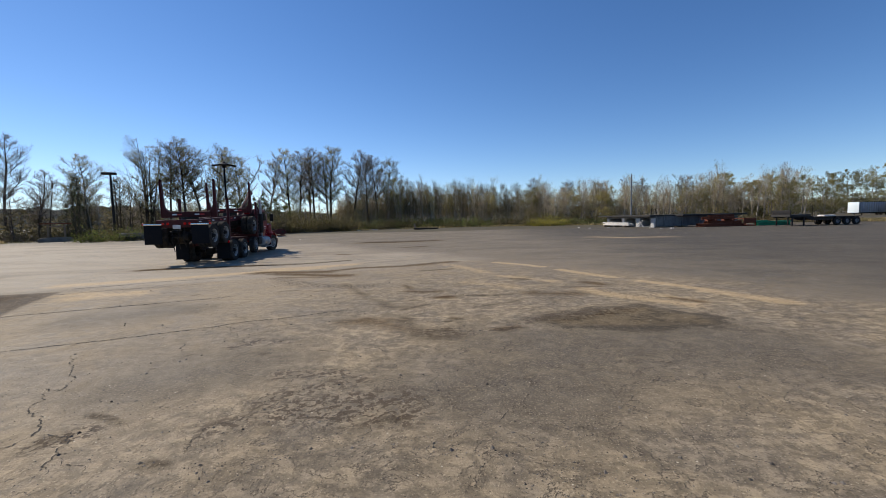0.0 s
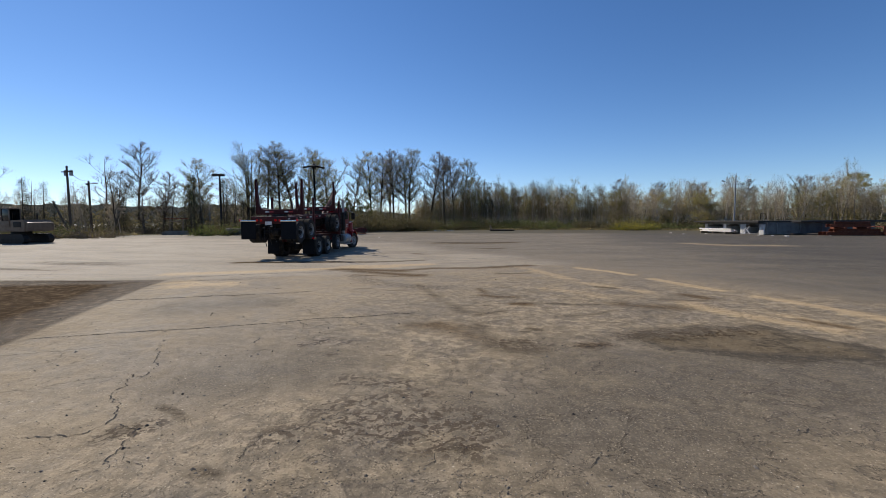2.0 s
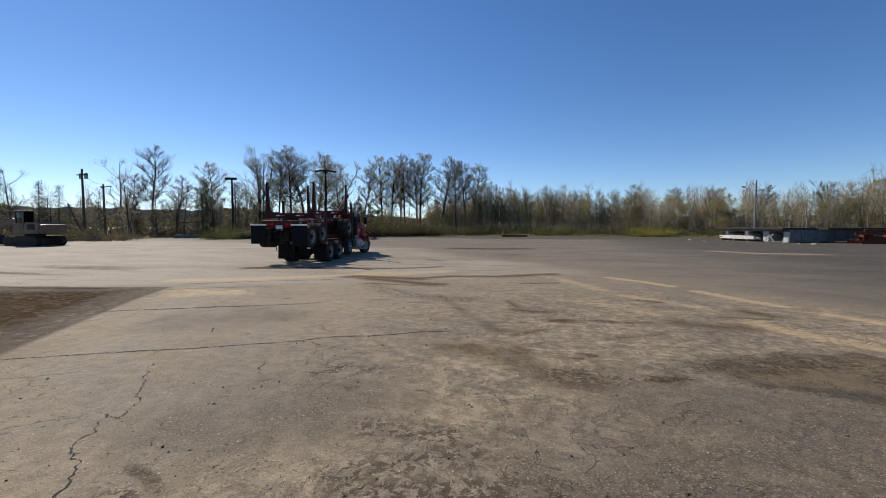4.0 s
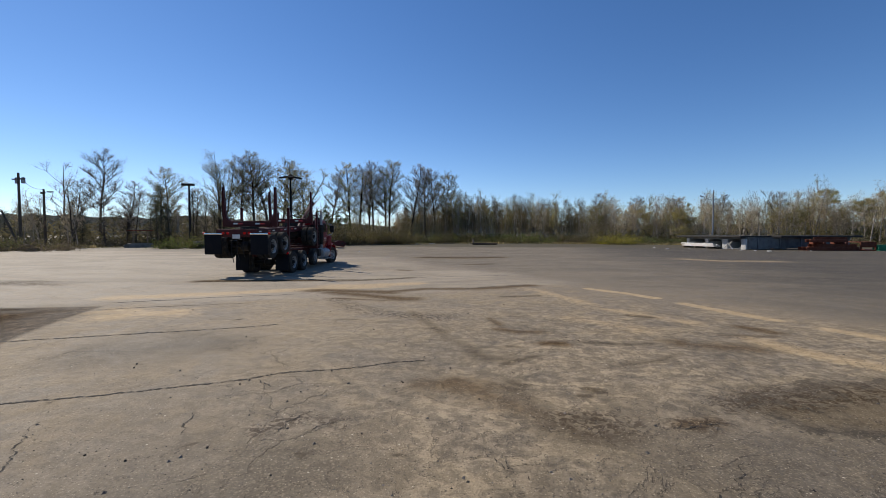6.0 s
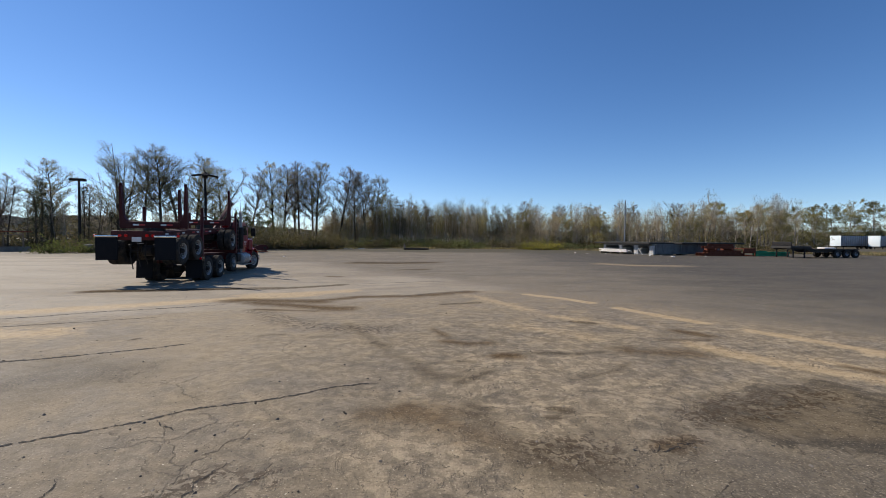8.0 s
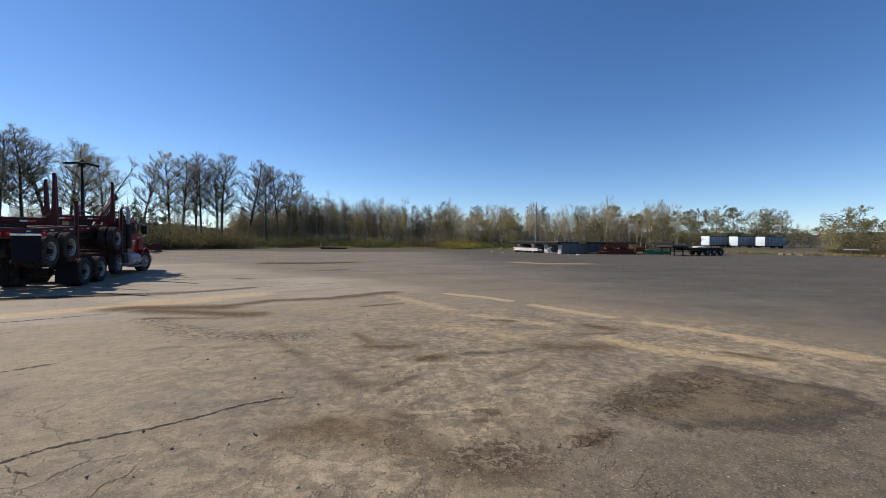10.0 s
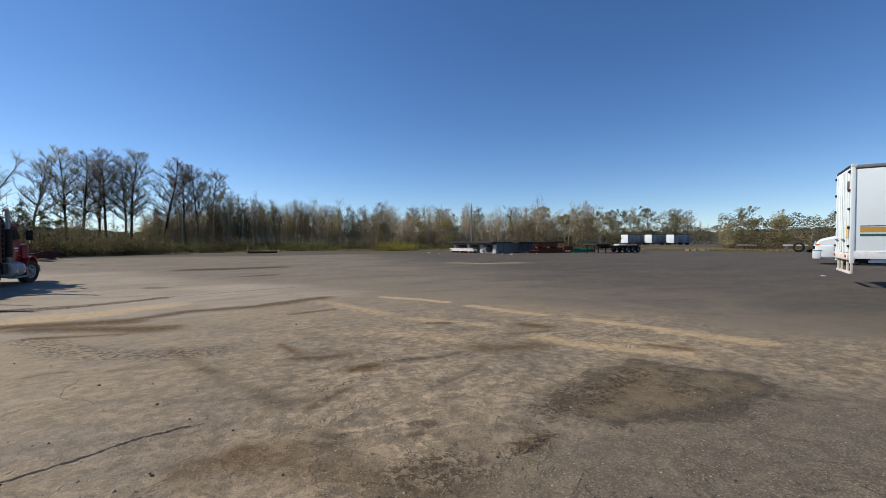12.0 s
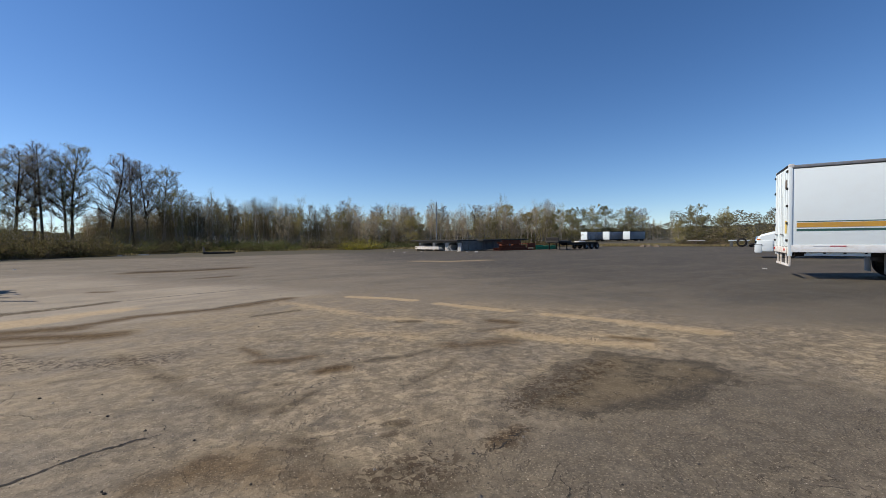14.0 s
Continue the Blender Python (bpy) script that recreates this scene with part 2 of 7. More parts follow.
def yard_height(x, y):
    """The height of the yard: level here, falling a little to its far side, sooner on the side of the loose ground so
    that the truck fits the camera's view.
    """
    side = np.clip((1.0 - x) / 7.0, 0, 1)
    side = side * side * (3 - 2 * side)
    return (1 - side) * -0.35 * np.clip((y - 8.0) / 35.0, 0, 1) + side * -0.38 * np.clip((y - 8.0) / 12.0, 0, 1)


def gz(x, y):
    return float(yard_height(x, y))


def on(x, y, rz=0.0, dz=0.0):
    return pose(x, y, gz(x, y) + dz, 0, 0, rz)


# ---- ground ----
# stains of the paving: half width, softness, way
SAND = [
    (0.17, 0.08, ((1.42, 14.71), (2.18, 13.97), (2.73, 13.12))), (0.16, 0.09, ((3.11, 12.3), (3.58, 11.3), (3.99, 10.56))),
    (0.17, 0.14, ((4.4, 9.88), (4.77, 9.32), (5, 8.85), (5.21, 8.53))), (0.24, 0.2, ((5.13, 8.46), (5.39, 7.9), (5.72, 7.29))),
    (0.08, 0.45, ((-0.54, 14.95), (0.42, 13.06), (1.12, 11.46))), (0.12, 0.40, ((1.09, 11.31), (1.74, 10.66), (2.34, 10.11))),
    (0.2, 0.25, ((2.82, 8.89), (3.07, 8.19), (3.61, 7.6), (4.1, 7.17))), (0.1, 0.25, ((3.94, 8.05), (4.37, 7.49))),
    (0.45, 0.4, ((-10.87, 11.04), (-9.07, 12.17), (-7.31, 13.9), (-5.31, 15.28))), (0.5, 0.5, ((-6.79, 15.13), (-5.67, 15.6), (-4.38, 16.39)))]
SAND += [
    (0.5, 1.3, ((10.88, 33.07), (12.28, 31.25), (15.3, 31.19))), (0.3, 0.45, ((-8.36, 8.65), (-8, 9.06), (-7.59, 9.51))),
    (0.1, 0.5, ((0.31, 10.1), (0.82, 9.78), (1.24, 9.24))), (0.25, 0.5, ((-8.92, 9.33), (-7.3, 9.23)))]
BROWN = [
    (0.14, 0.35, ((-1.59, 6.3), (-1.28, 6.33), (-0.9, 6.07), (-0.66, 5.85))), (0.05, 0.3, ((-1.05, 6.45), (-0.82, 6.27))),
    (0.45, 0.35, ((-6.65, 13.8), (-6.16, 13.81), (-5.36, 13.79), (-4.37, 13.64))), (0.1, 0.16, ((-5.36, 12.15), (-4.57, 12.02), (-3.9, 11.9))),
    (0.32, 0.3, ((-4.43, 13.82), (-3.45, 14.53), (-1.87, 14.5), (-0.26, 15.28))), (0.14, 0.1, ((-0.28, 8.13), (-0.06, 8.14))),
    (0.12, 0.16, ((-0.93, 8.9), (-0.65, 8.78), (-0.35, 8.85))), (0.16, 0.35, ((1.62, 8.45), (1.99, 8.36), (2.5, 8.32))), (0.05, 0.12, ((2.48, 9.14), (3.22, 9.15))),
    (0.16, 0.16, ((3.11, 9.82), (3.38, 9.47))), (0.08, 0.14, ((0.66, 5.76), (0.93, 5.86)))]
BROWN += [
    (0.1, 0.12, ((4.09, 7.75), (4.39, 7.41))), (0.35, 0.3, ((-6, 13.41), (-4.41, 12.69), (-3.37, 12.19))), (0.5, 0.3, ((-12.32, 15.8), (-10.51, 16.41), (-8.61, 17.06))),
    (0.7, 0.6, ((-7.85, 33.64), (-5.66, 33.61), (-1.94, 33.51))), (0.3, 0.3, ((-3.46, 26.72), (-2.13, 26.49))), (0.2, 0.2, ((-6.72, 23.02), (-6.19, 22.78))),
    (0.04, 0.12, ((-1.17, 9.82), (-0.77, 8.75)))]
DARK = [
    (0.01, 0.22, ((-2.81, 10.29), (-2.37, 9.48), (-2.04, 8.92))), (0.02, 0.26, ((-2.04, 8.92), (-1.66, 8.14), (-1.33, 7.68))),
    (0.01, 0.3, ((-1.33, 7.6), (-1.07, 7.24), (-0.87, 7.26))), (0.05, 0.1, ((-3.96, 9.22), (-3.81, 9.33), (-3.63, 9.34))), (0.03, 0.12, ((-3.11, 9.17), (-2.74, 9.24))),
    (0.07, 0.04, ((0.02, 6.42), (0.14, 6.39))), (0.05, 0.04, ((-0.07, 6.24), (0.01, 6.24))), (0.05, 0.12, ((-0.74, 6.47), (-0.59, 6.4))),
    (0.03, 0.07, ((-0.79, 7.87), (-0.55, 7.83))), (0.05, 0.12, ((-0.18, 5.73), (-0.02, 5.73))), (0.04, 0.1, ((0.04, 5.46), (0.18, 5.51))),
    (0.1, 0.25, ((-0.73, 6.34), (-0.5, 5.93), (-0.27, 5.56))), (0.05, 0.3, ((-0.29, 5.47), (0.11, 5.44)))]
DARK += [
    (0.03, 0.12, ((0.56, 7.28), (1.13, 7.58), (1.42, 7.92))), (0.06, 0.1, ((0.34, 8.29), (0.68, 8.28))), (0.06, 0.1, ((0.86, 8.25), (1.24, 8.39))),
    (0.04, 0.1, ((-0.85, 7.08), (-0.43, 7.47))), (0.12, 0.12, ((-1.01, 12.76), (-0.15, 13.01))), (0.12, 0.1, ((1.51, 10.56), (1.83, 10.44))),
    (0.28, 0.2, ((-12.16, 15.6), (-10.37, 16.2), (-7.89, 17.47))), (0.16, 0.14, ((-7.89, 17.47), (-6.27, 18.08), (-5.06, 18.76))),
    (0.3, 0.2, ((-8.47, 16.88), (-7.11, 17.21), (-6.26, 17.88), (-5.21, 19.08))), (0.45, 0.3, ((-7.63, 34.04), (-5.03, 33.77), (-2.31, 33.87))),
    (0.05, 0.05, ((-5.77, 8.87), (-5.73, 8.98))), (0.015, 0.03, ((-1.57, 4.88), (-1.42, 4.93)))]
DARK += [
    (0.03, 0.04, ((-3.1, 4.75), (-3.06, 4.77))), (0.015, 0.04, ((-2.23, 4.82), (-2.15, 4.75))), (0.05, 0.05, ((-2.92, 3.28), (-2.7, 3.22), (-2.55, 3.14))),
    (0.05, 0.12, ((-2.9, 2.87), (-2.8, 2.93))), (0.05, 0.06, ((-1.91, 2.6), (-1.77, 2.6))), (0.03, 0.08, ((-0.42, 3.2), (-0.33, 3.21))),
    (0.05, 0.25, ((-0.42, 5.5), (-0.03, 5.3))), (0.3, 0.25, ((-13.73, 8.28), (-10.9, 9))), (0.25, 0.3, ((-19.59, 11.53), (-15.94, 10.36), (-17.92, 13.25), (-17.82, 14.29)))]
CRUMBLE = [
    (0.1, 0.25, ((-1.56, 3.56), (-1.27, 3.77), (-0.85, 3.98))), (0.3, 0.35, ((-1.23, 3.27), (-0.85, 3.36), (-0.43, 3.39))), (0.12, 0.3, ((-1.72, 3.08), (-1.5, 3.21))),
    (0.1, 0.2, ((-1.74, 4.11), (-1.1, 4.14))), (0.12, 0.15, ((-2.86, 2.84), (-2.74, 2.98))), (0.1, 0.22, ((0.66, 5.76), (0.97, 5.88))),
    (0.2, 0.3, ((1.28, 6.23), (1.85, 6.54), (2.93, 6.92))), (0.1, 0.2, ((-2.7, 5.09), (-2.53, 5.33), (-2.09, 5.3))), (0.2, 0.3, ((-0.23, 5.71), (0.05, 5.67))),
    (0.3, 0.4, ((-5.36, 12.03), (-3.53, 10.14), (-2.09, 9.71)))]
PALE = [
    (0.35, 0.5, ((-2.45, 10.57), (-1.65, 10.59), (-1.13, 10.33))), (0.5, 0.6, ((-0.43, 7.31), (0.03, 6.82), (0.59, 7.06))), (0.3, 0.5, ((-0.71, 6.62), (-0.42, 6.11))),
    (0.6, 0.6, ((-1.48, 4.95), (-0.96, 5.95), (-0.11, 6.43))), (0.3, 0.4, ((-0.62, 7.97), (1.19, 7.75))), (0.5, 0.7, ((-2.46, 2.9), (-2.23, 3.26)))]
GRIT = [
    (0.35, 0.4, ((1.24, 5.52), (1.71, 5.42), (2.17, 5.34))), (0.8, 0.9, ((1.05, 5.05), (2.34, 4.98), (3.63, 4.84))), (0.4, 0.5, ((-0.11, 3.78), (0.56, 4.03))),
    (1, 0.9, ((0.75, 3.99), (1.86, 4.86), (3.07, 5.41))), (0.5, 0.7, ((-2.84, 3.98), (-2.22, 4.35))), (0.5, 0.8, ((-6.02, 6.67), (-5.02, 7.31)))]
PATCH = [(1.25, 6.29), (1.41, 6.43), (1.92, 6.69), (2.4, 7.02), (3.3, 7.29), (3.66, 6.81), (4.09, 6.32), (3.92, 5.72), (3.11, 5.71), (2.51, 5.67), (2.11, 5.71), (1.71, 5.72), (1.38, 5.88), (1.21, 6.12)]


def near_to(strokes, x, y):
    """How far inside any of the stains a place lies: 1 inside, 0.5 on the edge, 0 outside."""
    out = np.zeros_like(x)
    for w, soft, way in strokes:
        for (ax, ay), (bx, by) in zip(way, way[1:]):
            dx, dy = bx - ax, by - ay
            h = np.clip(((x - ax) * dx + (y - ay) * dy) / (dx * dx + dy * dy + 1e-9), 0, 1)
            d = np.hypot(x - ax - h * dx, y - ay - h * dy)
            out = np.maximum(out, 0.5 + 0.5 * np.clip((w - d) / soft, -1, 1))
    return out


def within(outline, x, y, soft):
    """Above 0.5 inside a closed outline."""
    inside, gap = np.zeros(x.shape, bool), np.full(x.shape, 1e9)
    for (ax, ay), (bx, by) in zip(outline, outline[1:] + outline[:1]):
        dx, dy = bx - ax, by - ay
        h = np.clip(((x - ax) * dx + (y - ay) * dy) / (dx * dx + dy * dy), 0, 1)
        gap = np.minimum(gap, np.hypot(x - ax - h * dx, y - ay - h * dy))
        if ay != by:
            inside ^= ((ay > y) != (by > y)) & (x < ax + (y - ay) * dx / dy)
    return 0.5 + 0.5 * np.clip(np.where(inside, gap, -gap) / soft, -1, 1)


def right_of(a, b, x, y, soft):
    """Above 0.5 to the right of the way from a to b."""
    d = Vector((b[0] - a[0], b[1] - a[1])).normalized()
    return 0.5 + 0.5 * np.clip(((x - a[0]) * d.y - (y - a[1]) * d.x) / soft, -1, 1)


def ground_material():
    g = Graph("worn_paving")
    pos = g.vec("MULTIPLY", g.world(), (1, 1, 0))
    fine = g.vec("SCALE", g.vec("SUBTRACT", g.noise(pos, 5.0, 4, 0.65, color=True), (0.5, 0.5, 0.5)), s=0.25)
    pc = g.vec("MULTIPLY", g.vec("ADD", pos, fine), (1, 1, 0))

    def masks(name):
        k = g.n.new("ShaderNodeAttribute")
        k.attribute_name = name
        q = g.n.new("ShaderNodeSeparateColor")
        g.l.new(k.outputs["Color"], q.inputs[0])
        return q.outputs[0], q.outputs[1], q.outputs[2], k.outputs["Alpha"]

    def ragged(v, amp, soft=0.10, by=None):
        """The stain's edge, broken up by the grain of the ground."""
        return g.span(g.math("ADD", v, g.math("MULTIPLY", g.math("SUBTRACT", by or grain, 0.5), amp)), 0.5 - soft, 0.5 + soft)

    def tone(col, v, lo, hi, dark, light, amount=1.0):
        """Darkens and lightens a colour by a noise."""
        return g.mix(amount, col, g.mix(g.span(v, lo, hi), (dark,) * 3, (light, light * 0.995, light * 0.98)), "MULTIPLY")

    broad = g.noise(pos, 0.30, 5, 0.6)
    mid = g.noise(pos, 1.3, 7, 0.70, 0.5)
    blot = g.noise(pos, 3.1, 7, 0.72, 0.7)
    flake = g.noise(g.vec("ADD", pos, (9.1, 4.4, 0)), 7.5, 8, 0.72, 0.4)
    plate = g.noise(g.vec("ADD", pos, (5.7, 1.9, 0)), 1.9, 9, 0.66, 0.6)
    grit = g.noise(pos, 48.0, 4, 0.75)
    worn = g.noise(g.vec("ADD", pos, (3.3, 8.8, 0)), 0.7, 5, 0.6)
    scuff = g.noise(g.vec("MULTIPLY", g.vec("ADD", pos, (4.0, 2.5, 0)), (0.75, 2.6, 1)), 1.7, 7, 0.70, 0.6)
    blend = g.math("ADD", g.math("MULTIPLY", mid, 0.45), g.math("ADD", g.math("MULTIPLY", blot, 0.3), g.math("MULTIPLY", flake, 0.25)))
    grain = g.math("ADD", g.math("MULTIPLY", blot, 0.55), g.math("MULTIPLY", flake, 0.45))
    sand, brown, dark, patch = masks("stains")
    pale, wedge, left_far, lane = masks("zones")
    stony, crumble, near = masks("slabs")[:3]
    lively = g.math("ADD", g.math("MULTIPLY", near, 0.6), 0.3)
    # the bare slabs: grey under a skin of tan dust
    col = g.mix(g.span(g.math("ADD", g.math("MULTIPLY", broad, 0.55), g.math("MULTIPLY", mid, 0.45)), 0.42, 0.58), (0.200, 0.174, 0.143), (0.262, 0.221, 0.167))
    col = g.mix(g.math("MULTIPLY", ragged(pale, 1.2, 0.40), 0.50), col, (0.296, 0.249, 0.190))
    col = g.mix(g.math("MULTIPLY", g.span(plate, 0.505, 0.525), g.math("MULTIPLY", near, 0.38)), col, (0.158, 0.136, 0.112))
    col = tone(col, scuff, 0.38, 0.60, 0.88, 1.11, lively)
    col = tone(col, blot, 0.43, 0.56, 0.85, 1.13, lively)
    col = tone(col, flake, 0.43, 0.57, 0.74, 1.23, g.math("ADD", g.math("MULTIPLY", near, 0.65), 0.35))
    # stony grey where the skin has gone
    stones = g.span(g.cells(pos, 34.0), 0.42, 0.16)
    bare = g.mix(stones, (0.098, 0.087, 0.074), (0.205, 0.182, 0.152))
    col = g.mix(g.math("MULTIPLY", ragged(stony, 4.0, 0.32, blend), 0.70), col, bare)
    # grey paving of the far side, darker asphalt beyond the lane
    streak = g.noise(g.vec("MULTIPLY", pos, (0.40, 0.9, 1)), 0.45, 8, 0.66, 0.8)
    far_grey = g.mix(g.span(streak, 0.38, 0.66), (0.296, 0.268, 0.232), (0.224, 0.199, 0.169))
    far_grey = tone(far_grey, mid, 0.35, 0.62, 0.90, 1.08)
    col = g.mix(ragged(left_far, 1.6, 0.18), col, far_grey)
    asphalt = g.mix(g.span(streak, 0.36, 0.64), (0.122, 0.111, 0.097), (0.176, 0.156, 0.131))
    asphalt = g.mix(g.math("MULTIPLY", g.span(blot, 0.53, 0.60), 0.35), asphalt, (0.20, 0.172, 0.136))
    right = g.span(g.vec("DOT_PRODUCT", pos, (1, 0, 0)), 3.0, 14.0)
    asphalt = g.mix(1.0, asphalt, g.mix(right, (1.06, 1.05, 1.03), (0.53, 0.54, 0.56)), "MULTIPLY")
    lane = ragged(lane, 0.9, 0.30, streak)
    col = g.mix(lane, col, asphalt)
    # loose dark ground beside the slabs
    lumps = g.math("ADD", g.math("MULTIPLY", g.span(g.cells(pos, 6.0), 0.45, 0.15), 0.6), g.math("MULTIPLY", g.span(blot, 0.44, 0.56), 0.5))
    col = g.mix(ragged(wedge, 0.12, 0.04), col, g.mix(g.math("MULTIPLY", lumps, g.span(flake, 0.40, 0.60)), (0.060, 0.046, 0.034), (0.180, 0.138, 0.098)))
    # dark broken patch with a crisp rim
    body = g.mix(g.span(g.math("ADD", g.math("MULTIPLY", plate, 0.6), g.math("MULTIPLY", flake, 0.4)), 0.46, 0.55), (0.046, 0.042, 0.038), (0.116, 0.100, 0.080))
    body = g.mix(g.math("MULTIPLY", g.span(blot, 0.54, 0.60), 0.45), body, (0.190, 0.160, 0.122))
    inner = g.span(mid, 0.45, 0.55)
    body = g.mix(g.math("MULTIPLY", g.math("MULTIPLY", inner, g.span(patch, 0.7, 1.0)), 0.6), body, (0.190, 0.156, 0.114))
    body = g.mix(g.math("MULTIPLY", g.span(patch, 0.8, 0.5), 0.5), body, (0.042, 0.038, 0.034))
    col = g.mix(g.math("MULTIPLY", ragged(patch, 4.2, 0.07, blend), 0.76), col, body)
    # drifts of sand, brown and dark stains
    col = g.mix(g.math("MULTIPLY", ragged(sand, 2.0, 0.36, blend), 0.82), col, g.mix(g.span(flake, 0.40, 0.60), (0.365, 0.282, 0.176), (0.455, 0.362, 0.243)))
    col = g.mix(g.math("MULTIPLY", ragged(brown, 2.8, 0.38, blend), 0.80), col, g.mix(g.span(flake, 0.42, 0.58), (0.062, 0.042, 0.026), (0.118, 0.083, 0.051)))
    col = g.mix(g.math("MULTIPLY", g.math("MULTIPLY", ragged(dark, 2.8, 0.30, blend), g.span(flake, 0.40, 0.50)), 0.82), col, g.mix(g.span(flake, 0.42, 0.60), (0.040, 0.034, 0.029), (0.085, 0.070, 0.055)))
    scab = g.noise(g.vec("ADD", pos, (1.3, 6.2, 0)), 13.0, 4, 0.58, 0.9)
    crumbs = g.math("MULTIPLY", ragged(crumble, 1.6, 0.25, worn), g.span(scab, 0.505, 0.525))
    col = g.mix(g.math("MULTIPLY", crumbs, 0.88), col, (0.070, 0.053, 0.038))
    # fine cracks and chips
    crack_line = g.math("MAXIMUM", g.span(g.cells(pc, 0.62, "DISTANCE_TO_EDGE"), 0.009, 0.0), g.math("MULTIPLY", g.span(g.cells(g.vec("ADD", pc, (2.7, 0.4, 0)), 1.5, "DISTANCE_TO_EDGE"), 0.016, 0.0), g.span(plate, 0.50, 0.54)))
    crack_line = g.math("MULTIPLY", g.math("MULTIPLY", crack_line, g.math("MULTIPLY", g.span(g.noise(pos, 0.45, 5), 0.50, 0.58), g.span(g.vec("DOT_PRODUCT", pos, (1, 0.2, 0)), 0.9, -0.9))), 0.45)
    chips = g.math("MAXIMUM", g.span(g.cells(pc, 9.0), 0.11, 0.07), g.span(g.cells(g.vec("MULTIPLY", pc, (1.0, 1.9, 1)), 4.6), 0.085, 0.05))
    chips = g.math("MULTIPLY", chips, g.span(g.noise(pos, 1.1, 4), 0.38, 0.50))
    rim = g.span(g.math("ABSOLUTE", g.math("SUBTRACT", plate, 0.515)), 0.010, 0.002)
    rim = g.math("MULTIPLY", g.math("MULTIPLY", rim, g.span(flake, 0.46, 0.52)), g.math("MULTIPLY", near, 0.85))
    lines = g.math("MULTIPLY", g.math("MAXIMUM", crack_line, rim), g.math("SUBTRACT", 1.0, lane))
    col = g.mix(lines, col, (0.050, 0.042, 0.035))
    col = g.mix(g.math("MULTIPLY", chips, 0.65), col, (0.058, 0.049, 0.041))
    glint = g.span(g.cells(g.vec("ADD", pos, (31.7, 5.2, 0)), 7.0), 0.06, 0.04)
    col = g.mix(g.math("MULTIPLY", glint, 0.8), col, (0.55, 0.52, 0.46))
    col = g.mix(1.0, col, g.mix(grit, (0.50, 0.50, 0.50), (1.50, 1.50, 1.50)), "MULTIPLY")
    speck = g.noise(g.vec("ADD", pos, (2.2, 7.1, 0)), 70.0, 2, 0.5)
    col = g.mix(g.math("MULTIPLY", g.span(speck, 0.64, 0.69), 0.7), col, (0.46, 0.41, 0.33))
    col = g.mix(g.math("MULTIPLY", g.span(speck, 0.36, 0.31), 0.75), col, (0.035, 0.030, 0.025))
    col = g.mix(1.0, col, (1.03, 0.958, 0.830), "MULTIPLY")
    # beyond the yard: earth and grass
    far = g.span(g.math("ADD", g.vec("DOT_PRODUCT", pos, (-0.05, 1, 0)), g.math("MULTIPLY", g.noise(pos, 0.08, 4), 12.0)), 62.0, 66.0)
    back_left = g.span(g.math("ADD", g.vec("DOT_PRODUCT", pos, (-0.77, 0.64, 0)), g.math("MULTIPLY", g.noise(pos, 0.15, 3), 6.0)), 72.0, 75.0)
    far = g.math("MAXIMUM", far, back_left)
    col = g.mix(far, col, g.mix(g.span(mid, 0.35, 0.65), (0.065, 0.056, 0.036), (0.11, 0.092, 0.058)))
    h = g.math("ADD", g.math("MULTIPLY", grit, 0.5), g.math("MULTIPLY", mid, 1.2))
    h = g.math("ADD", h, g.math("MULTIPLY", flake, g.math("ADD", 0.3, g.math("MULTIPLY", near, 0.9))))
    h = g.math("ADD", h, g.math("MULTIPLY", g.math("MULTIPLY", g.span(plate, 0.535, 0.505), near), 0.35))
    h = g.math("SUBTRACT", h, g.math("MULTIPLY", g.math("MAXIMUM", crack_line, chips), 1.2))
    # loose dirt has no sheen
    gloss = g.math("MULTIPLY", g.math("SUBTRACT", 1.0, g.math("MAXIMUM", g.math("MAXIMUM", wedge, patch), g.math("MAXIMUM", dark, brown)), True), 0.165)
    g.bump(h, 0.6, 0.024)
    return g.set(Base_Color=col, Roughness=g.span(mid, 0.3, 0.7, 0.70, 0.86), Specular_IOR_Level=gloss)


